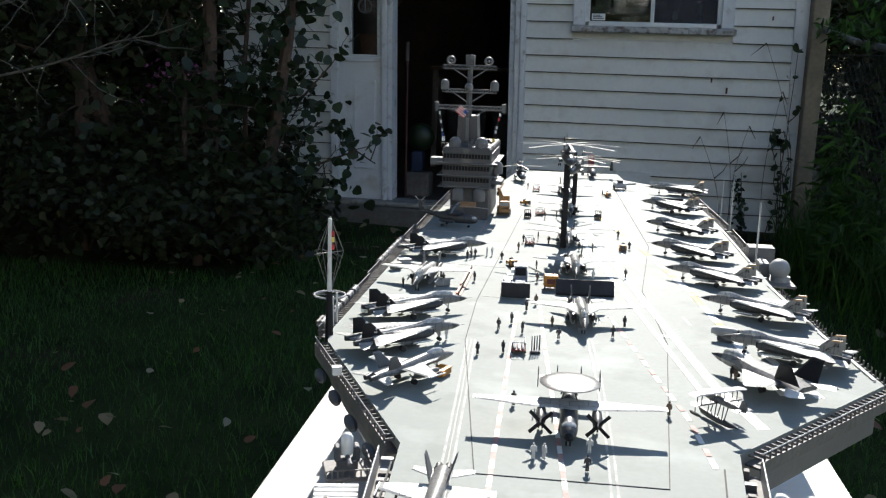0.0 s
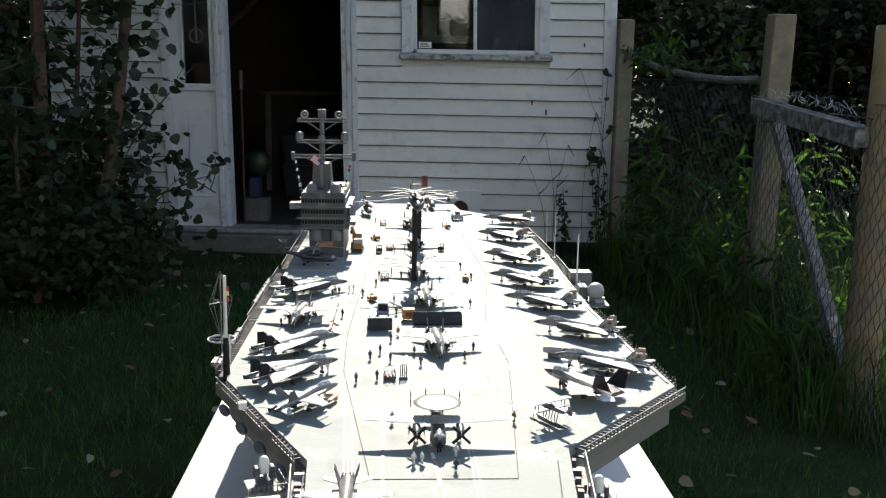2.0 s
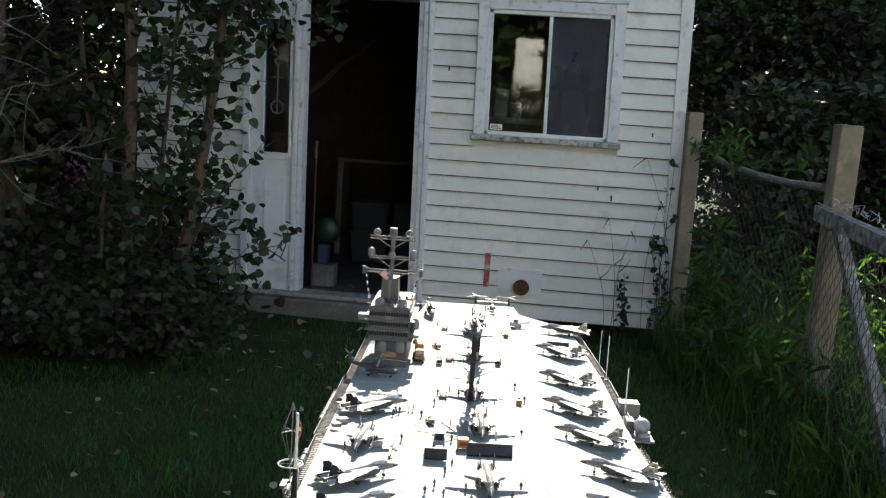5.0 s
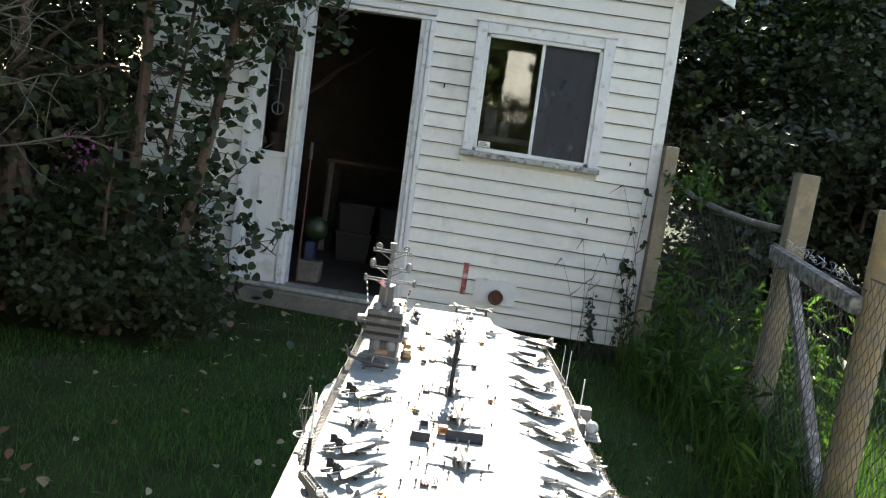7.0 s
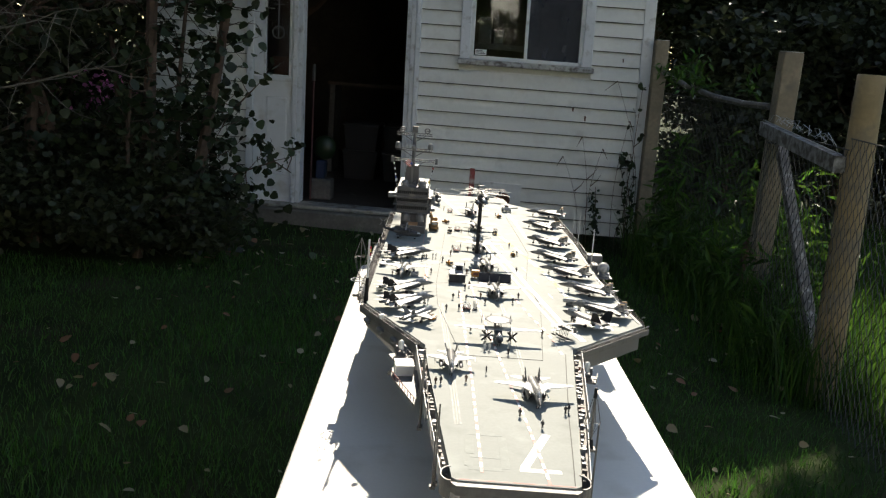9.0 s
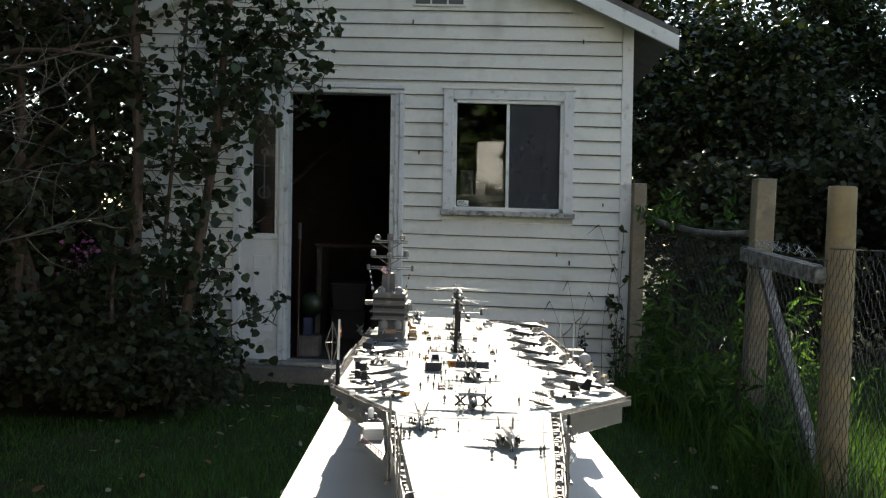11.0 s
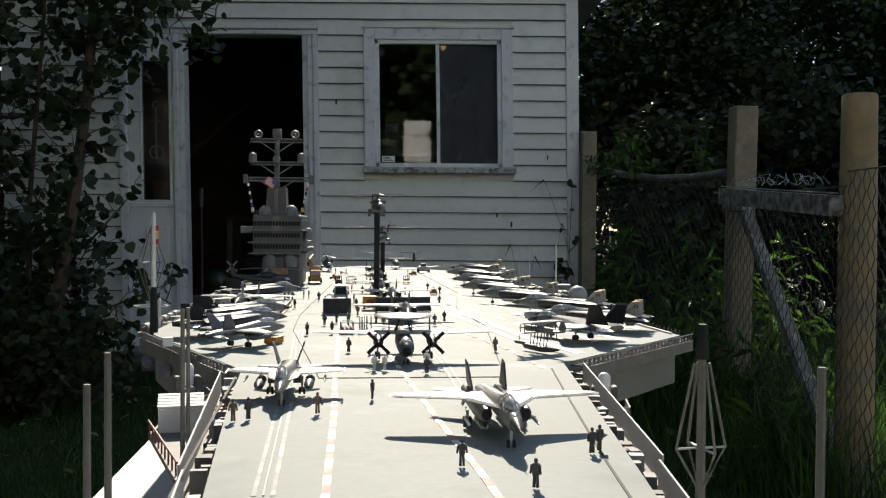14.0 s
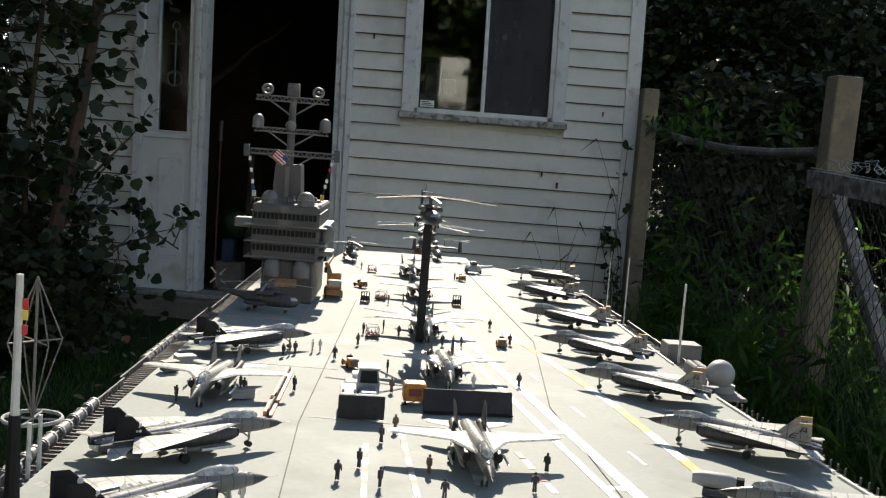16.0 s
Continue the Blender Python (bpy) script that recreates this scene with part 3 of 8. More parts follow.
# missile launcher box with a louvred white top, and its red-brown platform
launcher = part("launcher_platform", Geo().prism([(-0.150, 0.36), (-0.140, 0.54), (-0.198, 0.555), (-0.198, 0.50)], -0.038, -0.034), M["gallery"], ship)
geo = Geo().box(-0.017, 0.017, -0.014, 0.014, -0.012, 0.011, c=0.001)
part("launcher_box", geo, M["white"], launcher, "white louvred box", m=pose(-0.176, 0.515, -0.022, 12, 0, 10))
geo = Geo()
for i in range(5):
    geo.box(-0.0175, 0.0175, -0.014 + i * 0.0058, -0.0105 + i * 0.0058, 0.011, 0.0126)
part("louvres", geo, M["white"], launcher, m=pose(-0.176, 0.515, -0.022, 12, 0, 10))
M["redbrown"] = mat("red_brown_paint", (0.22, 0.07, 0.06), 0.6, var=0.25, scale=60, fine=200, bump=0.1, dist=0.0004)
geo = Geo()
for i in range(9):
    geo.tube([(-0.196 + i * 0.0055, 0.495 - i * 0.0155, -0.034), (-0.196 + i * 0.0055, 0.495 - i * 0.0155, -0.024)], 0.0007, 5)
geo.tube([(-0.198, 0.50, -0.024), (-0.150, 0.365, -0.024)], 0.0009, 5)
part("platform_rail", geo, M["redbrown"], launcher)

# crates and lockers standing in the galleries
random.seed(5)
for i in range(26):
    side = random.choice((-1, 1))
    s = random.uniform(0.30, 0.58)
    x = 0.118 + (s - 0.27) * 0.097 + 0.010 if side > 0 else -0.112 - (s - 0.26) * 0.085 - 0.009
    h = random.uniform(0.004, 0.010)
    part("locker", Geo().box(-0.0035, 0.0035, -random.uniform(0.003, 0.008), 0.005, 0, h, c=0.0005), random.choice((M["darkgrey"], M["gallery"], M["lightgrey"], M["redbrown"])), ship, m=pose(x, s, -0.016 if side > 0 else -0.018, 0, 0, random.uniform(-8, 8)))

# island
isl = part("island_base", Geo().box(-0.249, -0.172, 1.745, 1.945, 0, 0.062, c=0.002), M["island"], ship, "grey painted island block")
part("island_house", Geo().box(-0.266, -0.168, 1.738, 1.952, 0.062, 0.146, c=0.003), M["island"], isl)
for k, z in enumerate((0.078, 0.101, 0.125)):
    part("window_hood", Geo().box(-0.268, -0.166, 1.7362, 1.90, z + 0.0082, z + 0.0098, c=0.0005), M["island"], isl)
    part("bridge_deck", Geo().box(-0.274 - 0.002 * k, -0.160 + 0.002 * k, 1.731, 1.92, z - 0.0125, z - 0.0100, c=0.0008), M["mast_grey"], isl)
    for i in range(15):
        part("bridge_window", Geo().box(-0.2635 + i * 0.0062, -0.2584 + i * 0.0062, 1.7368, 1.7386, z - 0.0015, z + 0.0072), M["black"], isl)
part("bridge_wing", Geo().box(-0.292, -0.264, 1.745, 1.775, 0.108, 0.122, c=0.001), M["mast_grey"], isl)
part("bridge_wing", Geo().box(-0.170, -0.146, 1.750, 1.80, 0.072, 0.080, c=0.001), M["mast_grey"], isl)
for i, (x, y, z, r) in enumerate(((-0.232, 1.738, 0.054, 0.0125), (-0.190, 1.738, 0.054, 0.0125), (-0.243, 1.752, 0.153, 0.012), (-0.190, 1.752, 0.153, 0.013))):
    geo = Geo().tube([(x, y, z - 0.014), (x, y, z)], r, 14)
    geo.ball((x, y, z), r, r, r, 14, 5, 0, 90)
    part("island_radome", geo, M["mast_grey"], isl, "pale grey rounded radome", smooth=True)
geo = Geo().tube([(-0.156, 1.756, 0.094), (-0.156, 1.756, 0.108)], 0.010, 12).ball((-0.156, 1.756, 0.108), 0.010, 0.010, 0.012, 12, 5, 0, 90)
part("island_radome", geo, M["mast_grey"], isl, smooth=True)
part("panel", Geo().box(-0.228, -0.196, 1.7425, 1.745, 0.024, 0.036), mat("rusty_panel", (0.36, 0.22, 0.13), 0.7, var=0.3, scale=80, fine=200, bump=0.1), isl, "rust-brown stained panel")
for i in range(14):
    random.seed(40 + i)
    x, z = random.uniform(-0.245, -0.178), 0.146
    part("roof_gear", Geo().box(-0.003, 0.003, -0.003, 0.003, 0, random.uniform(0.004, 0.012)), random.choice((M["island"], M["mast_grey"], M["darkgrey"])), isl, m=pose(x, random.uniform(1.745, 1.93), z, 0, 0, random.uniform(0, 90)))
geo = Geo()
for i in range(22):
    x = -0.268 + i * 0.0049
    geo.box(x - 0.0004, x + 0.0004, 1.7345, 1.7353, 0.146, 0.153)
geo.box(-0.268, -0.165, 1.7343, 1.7355, 0.1525, 0.1535)
part("roof_rail", geo, M["mast_grey"], isl)
# mast
mast = part("mast_trunk", Geo().loft([[(-0.247, 1.80, 0.146), (-0.203, 1.80, 0.146), (-0.203, 1.86, 0.146), (-0.247, 1.86, 0.146)], [(-0.244, 1.80, 0.204), (-0.206, 1.80, 0.204), (-0.206, 1.85, 0.204), (-0.244, 1.85, 0.204)]]), M["island"], ship, "grey mast with lattice yards and radomes")
part("trunk_fin", Geo().box(-0.228, -0.222, 1.794, 1.80, 0.146, 0.20), M["mast_grey"], mast)
part("mast_pole", Geo().tube([(-0.224, 1.805, 0.20), (-0.224, 1.805, 0.322)], 0.0062, 10, r1=0.0048), M["island"], mast, smooth=True)


def yard(x0, x1, z, w):
    """A lattice yard: two booms with zigzag bracing, and struts down to the pole."""
    o = part("yard", Geo().tube([(x0, 1.800, z), (x1, 1.800, z)], 0.0014, 6).tube([(x0, 1.800, z + w), (x1, 1.800, z + w)], 0.0014, 6), M["mast_grey"], mast)
    geo = Geo()
    n = 22
    for i in range(n):
        xa, xb = x0 + (x1 - x0) * i / n, x0 + (x1 - x0) * (i + 1) / n
        geo.tube([(xa, 1.80, z + (w if i % 2 else 0)), (xb, 1.80, z + (0 if i % 2 else w))], 0.0008, 4)
    part("bracing", geo, M["mast_grey"], o)["kind"] = "stuff"
    for sx in (-1, 1):
        part("strut", Geo().tube([(-0.224, 1.803, z - 0.022), (-0.224 + sx * 0.034, 1.80, z)], 0.0014, 6), M["mast_grey"], o)
    return o


y1 = yard(-0.292, -0.150, 0.217, 0.007)
y2 = yard(-0.279, -0.168, 0.251, 0.006)
y3 = yard(-0.279, -0.170, 0.298, 0.007)
for x in (-0.274, -0.173):
    geo = Geo().tube([(x, 1.80, 0.256), (x, 1.80, 0.268)], 0.0085, 14).ball((x, 1.80, 0.268), 0.0085, 0.0085, 0.0085, 14, 5, 0, 90)
    part("mast_radome", geo, M["mast_grey"], y2, "pale grey radome", smooth=True)
for x in (-0.262, -0.186):
    geo = Geo().torus((0, 0, 0), 0.0072, 0.0022, 18, 6).tube([(-0.006, 0, 0), (0.006, 0, 0)], 0.0015, 5).ball((0, 0, 0), 0.003, 0.003, 0.003, 8, 5)
    part("dish", geo, M["mast_grey"], y3, "round dish antenna", m=pose(x, 1.796, 0.314, 78, 0, 0), smooth=True)
part("top_box", Geo().box(-0.233, -0.215, 1.798, 1.812, 0.306, 0.326, c=0.001), M["island"], y3)
part("mid_dome", Geo().ball((-0.224, 1.793, 0.262), 0.0085, 0.007, 0.008, 12, 6), M["mast_grey"], y2, smooth=True)
for x in (-0.289, -0.152):
    part("yard_box", Geo().box(x - 0.004, x + 0.004, 1.796, 1.804, 0.212, 0.230, c=0.0006), M["darkgrey"], y1)
# signal flags on halyards
M["rope"] = mat("halyard", (0.08, 0.08, 0.08), 0.8, bump=0.0)
M["flag_red"] = mat("flag_red", (0.55, 0.05, 0.05), 0.8, var=0.1, scale=80, bump=0.0)
M["flag_yellow"] = mat("flag_yellow", (0.75, 0.55, 0.12), 0.8, var=0.1, scale=80, bump=0.0)
M["flag_blue"] = mat("flag_blue", (0.05, 0.08, 0.30), 0.8, var=0.1, scale=80, bump=0.0)
for x0, x1, cols in ((-0.283, -0.272, ("white", "black", "white", "black", "white", "flag_blue", "white")), (-0.158, -0.172, ("white", "flag_red", "black", "white", "white", "black", "flag_yellow"))):
    hal = part("halyard", Geo().tube([(x0, 1.796, 0.214), (x1, 1.792, 0.15)], 0.0004, 4), M["rope"], mast)
    for i, cname in enumerate(cols):
        t = 0.08 + i * 0.135
        x = x0 + (x1 - x0) * t
        z = 0.214 - 0.064 * t
        big = 1.5 if i == len(cols) - 1 else 1.0
        part("signal_flag", Geo().box(x - 0.0018 * big, x + 0.0022 * big, 1.7925, 1.7931, z - 0.0032 * big, z + 0.0028 * big), M[cname], hal)
# red and white striped ensign, hung at a slant
flag = part("ensign", Geo().box(-0.0105, 0.0105, -0.0006, 0, -0.008, 0.008), M["white"], mast, "small red and white striped flag", m=pose(-0.236, 1.786, 0.213, 0, 38, 0))
for i in range(4):
    part("red_stripe", Geo().box(-0.0105, 0.0105, -0.0012, -0.0007, -0.0078 + i * 0.0042, -0.0056 + i * 0.0042), M["flag_red"], flag)
part("canton", Geo().box(0.002, 0.0105, -0.0017, -0.0013, 0.0005, 0.0078), M["flag_blue"], flag)


def whip(x, y, z0, z1, r=0.0022, low=0.0, label="thin pale antenna pole", mt="rail_white"):
    o = part("antenna_pole", Geo().tube([(x, y, z0 + low), (x, y, z1)], r, 8, r1=r * 0.8), M[mt], ship, label)
    if low:
        part("pole_foot", Geo().tube([(x, y, z0), (x, y, z0 + low)], r * 1.9, 8, r1=r * 1.3), M["black"], o, "black foot of the pole")
    part("pole_bracket", Geo().box(x - 0.004, x + 0.004, y - 0.004, y + 0.004, z0 - 0.003, z0 + 0.002), M["gallery"], o)
    return o


# starboard corner: white pole with a black foot, and the diamond-shaped lattice aerial beside it
w = whip(-0.281, 0.90, -0.012, 0.140, 0.0028, 0.065, "white antenna pole with a black foot and coloured flags")
for i, (c1, zz) in enumerate((("flag_red", 0.122), ("flag_yellow", 0.115), ("flag_red", 0.106))):
    part("signal_flag", Geo().box(-0.279, -0.2755, 0.8995, 0.9005, zz - 0.003, zz + 0.003), M[c1], w)
aer = part("lattice_aerial", Geo().tube([(-0.306, 1.0, -0.01), (-0.306, 1.0, 0.124)], 0.0011, 6), M["gallery"], ship, "grey diamond-shaped lattice aerial with a ring")
for k in range(4):
    a = radians(45 + 90 * k)
    c, s = 0.020 * math.cos(a), 0.020 * math.sin(a)
    part("aerial_arm", Geo().tube([(-0.306, 1.0, 0.124), (-0.306 + c, 1.0 + s, 0.078), (-0.306, 1.0, 0.022)], 0.0006, 5), M["gallery"], aer)
    part("aerial_arm", Geo().tube([(-0.306, 1.0, 0.078), (-0.306 + c, 1.0 + s, 0.078)], 0.0006, 5), M["gallery"], aer)
part("aerial_ring", Geo().torus((-0.306, 1.0, 0.022), 0.020, 0.0014, 28, 6).tube([(-0.326, 1.0, 0.022), (-0.286, 1.0, 0.022)], 0.0008, 5).tube([(-0.306, 0.980, 0.022), (-0.306, 1.020, 0.022)], 0.0008, 5), M["lightgrey"], aer, "horizontal ring of the aerial", smooth=True)
part("aerial_bracket", Geo().box(-0.320, -0.284, 0.985, 1.015, -0.016, -0.010), M["gallery"], aer)
# other poles
whip(-0.1382, 0.321, -0.06, 0.078, 0.0016, mt="gallery", label="dark grey antenna pole")
whip(-0.1368, 0.331, -0.06, 0.078, 0.0014, mt="gallery", label="dark grey antenna pole")
whip(0.312, 1.50, -0.01, 0.098, 0.0018)
whip(0.312, 1.80, -0.008, 0.100, 0.0012)
whip(0.310, 1.92, -0.008, 0.088, 0.0010)
for x, y in ((-0.288, 0.945), (-0.288, 0.965)):
    whip(x, y, -0.015, 0.035, 0.0018)
# radome and grey cabinet on a bracket at the port edge
plat = part("port_platform", Geo().box(0.300, 0.352, 1.36, 1.56, -0.016, -0.012, c=0.001), M["gallery"], ship)
geo = Geo().ball((0.330, 1.395, 0.008), 0.0165, 0.0165, 0.0165, 20, 12)
part("large_radome", geo, M["lightgrey"], plat, "large pale grey radome ball", smooth=True)
part("radome_ring", Geo().tube([(0.333, 1.395, -0.012), (0.333, 1.395, -0.004)], 0.015, 18), M["lightgrey"], plat)
part("grey_cabinet", Geo().box(0.302, 0.346, 1.515, 1.55, -0.012, 0.018, c=0.001), M["mast_grey"], plat)
part("radome_mount", Geo().box(0.300, 0.318, 1.40, 1.44, -0.012, 0.014, c=0.002), M["darkgrey"], plat)
# port bow: lattice aerial on a black foot, and a pole at the bow corner
aer2 = part("lattice_aerial", Geo().tube([(0.124, 0.174, 0.0), (0.124, 0.174, 0.082)], 0.0024, 8, r1=0.0018), M["gallery"], ship, "grey lattice aerial mast on a black foot")
part("aerial_cap", Geo().tube([(0.124, 0.174, 0.068), (0.124, 0.174, 0.084)], 0.0032, 8, r1=0.0022), M["black"], aer2)
for k in range(4):
    a = radians(10 + 90 * k)
    c, s = 0.0125 * math.cos(a), 0.0125 * math.sin(a)
    part("aerial_arm", Geo().tube([(0.124 + c * 0.3, 0.174 + s * 0.3, 0.066), (0.124 + c, 0.174 + s, 0.027), (0.124 + c * 0.1, 0.174 + s * 0.1, 0.008)], 0.0007, 5), M["gallery"], aer2)
    part("aerial_spoke", Geo().tube([(0.124, 0.174, 0.027), (0.124 + c, 0.174 + s, 0.027)], 0.0006, 5), M["lightgrey"], aer2)
part("aerial_foot", Geo().tube([(0.124, 0.174, -0.012), (0.124, 0.174, 0.002)], 0.0055, 8, r1=0.0035), M["black"], aer2)
part("aerial_bracket", Geo().box(0.108, 0.132, 0.166, 0.182, -0.016, -0.012), M["gallery"], aer2)
whip(-0.113, 0.038, -0.03, 0.080, 0.0014, mt="gallery", label="dark grey antenna pole")
whip(-0.110, 0.050, -0.03, 0.088, 0.0014, mt="gallery", label="dark grey antenna pole")
whip(0.1035, 0.013, -0.026, 0.088, 0.0016, mt="gallery", label="thin grey antenna pole at the bow")


# ---- model aircraft on the deck ----
K = 1 / 131                                            # scale of the models
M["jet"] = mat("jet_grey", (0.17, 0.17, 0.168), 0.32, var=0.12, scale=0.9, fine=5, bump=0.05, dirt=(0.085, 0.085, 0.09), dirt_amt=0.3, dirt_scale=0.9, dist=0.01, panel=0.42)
# upper surfaces: the sun's brightness on the wings is put into a paler grey
M["jet_sunlit"] = mat("jet_sunlit_grey", (0.46, 0.465, 0.445), 0.38, var=0.10, scale=0.6, fine=4, bump=0.05, dirt=(0.20, 0.20, 0.20), dirt_amt=0.3, dirt_scale=0.6, dist=0.01, panel=0.36)
# undersides: shade put into the colour; also truly dark nozzles and panels
M["jet_dark_shaded"] = mat("jet_dark_shaded_grey", (0.055, 0.056, 0.058), 0.42, var=0.2, scale=1.0, fine=5, bump=0.05, dist=0.01, panel=0.5)
# opaque glass: bright highlights are put into the pale, mottled base colour
M["canopy"] = mat("canopy_glass_glint", (0.42, 0.43, 0.43), 0.07, var=0.45, scale=1.1, fine=2.5, bump=0.0, coat=1.0)
M["tyre"] = mat("tyre_black", (0.02, 0.02, 0.02), 0.7, var=0.2, scale=90, bump=0.0)
M["jet_fin"] = mat("jet_fin_grey", (0.27, 0.27, 0.26), 0.45, var=0.12, scale=0.6, fine=4, bump=0.05, dirt=(0.14, 0.14, 0.14), dirt_amt=0.3, dirt_scale=0.6, dist=0.01, panel=0.36)
M["orange_tip"] = mat("orange_tip", (0.42, 0.25, 0.09), 0.5, var=0.2, scale=2, fine=6, bump=0.0)
M["heli"] = mat("heli_grey", (0.055, 0.056, 0.06), 0.42, var=0.2, scale=1.0, fine=5, bump=0.05, dist=0.01, panel=0.5)
M["blade"] = mat("rotor_grey", (0.30, 0.30, 0.30), 0.35, var=0.1, scale=90, bump=0.0)


def body(geo, rows, n=12, x=0.0):
    """A fuselage from rows (y, centre height, half-width, half-height)."""
    geo.loft([[(x + w * math.cos(2 * math.pi * k / n), y, z + h * math.sin(2 * math.pi * k / n)) for k in range(n)] for y, z, w, h in rows])
    return geo


def slab(geo, pts, t0, axis=2, m=None):
    """A wing or fin: an outline of 3D points with thickness along an axis, thinner at its edges."""
    c = Vector((0, 0, 0))
    for p in pts:
        c += Vector(p) / len(pts)
    up, dn, rim = [], [], [tuple(p) for p in pts]
    for p in pts:
        q = c + (Vector(p) - c) * 0.80
        for lst, sg in ((up, 1), (dn, -1)):
            v = list(q)
            v[axis] += sg * t0
            lst.append(tuple(v))
    return geo.loft([dn, rim, up], m=m)


def wing_pair(root, name, pts, t0, mt, label=""):
    for sx in (1, -1):
        part(name, slab(Geo(), [(sx * x, y, z) for x, y, z in pts], t0), mt, root, label)


def fin_pair(root, pts, t0, mt, cant=0.0, tip=None, label="", emblem=False):
    out = []
    for sx in (1, -1):
        q = [(sx * (x + cant * (z - pts[0][2])), y, z) for x, y, z in pts]
        f = part("fin", slab(Geo(), q, t0, 0), mt, root, label)
        if tip:
            b0, t0p, t1p, b1 = q
            mixp = lambda u, w, t: tuple(u[i] + (w[i] - u[i]) * t for i in range(3))
            part("fin_tip", slab(Geo(), [mixp(t0p, b0, 0.14), t0p, t1p, mixp(t1p, b1, 0.14)], t0 * 1.25, 0), tip, f, "orange fin tip")
            at = lambda u, v: mixp(mixp(b0, b1, 0.16 + 0.72 * u), mixp(t0p, t1p, 0.10 + 0.80 * u), 0.16 + 0.66 * v)
            for name, strokes in (("letter_a", (((0.48, 0.50), (0.60, 0.98)), ((0.86, 0.50), (0.72, 0.98)), ((0.52, 0.66), (0.84, 0.66)))),
                                  ("letter_e", (((0.20, 0.04), (0.26, 0.46)), ((0.20, 0.07), (0.52, 0.07)), ((0.23, 0.25), (0.48, 0.25)), ((0.25, 0.43), (0.54, 0.43))))):
                geo = Geo()
                for (ua, va), (ub, vb) in strokes:
                    du, dv = (0.045, 0.0) if abs(vb - va) > abs(ub - ua) else (0.0, 0.035)
                    slab(geo, [at(ua - du, va - dv), at(ub - du, vb - dv), at(ub + du, vb + dv), at(ua + du, va + dv)], t0 * 1.3, 0)
                part(name, geo, M["black"], f, "dark tail letter")
        if emblem:
            c = Vector(q[0]).lerp(Vector(q[2]), 0.42)
            for dy, dz, rr in ((0, 0.25, 0.30), (-0.1, -0.25, 0.16), (0.18, -0.22, 0.16)):
                part("fin_emblem", Geo().ball((c.x, c.y + dy, c.z + dz), t0 * 1.4, rr, rr, 10, 6), M["rail_white"], f, "small white emblem")
        out.append(f)
    return out


def wheels(root, spots):
    """Undercarriage legs with wheels: (x, y, height of the attachment, radius)."""
    for x, y, h, r in spots:
        leg = part("gear_leg", Geo().tube([(x, y, r * 0.6), (x, y - 0.1, h)], 0.13, 6).tube([(x, y - 0.05, h * 0.55), (x, y + 0.9, h)], 0.08, 5), M["lightgrey"], root)
        for dx in (-0.22, 0.22):
            part("wheel", Geo().tube([(x + dx - 0.1, y, r), (x + dx + 0.1, y, r)], r, 12), M["tyre"], leg, "black tyre")


def model(name, label, cat="model aircraft", group=""):
    o = thing(name, label, cat, group=group)
    o.scale = (K, K, K)
    return o


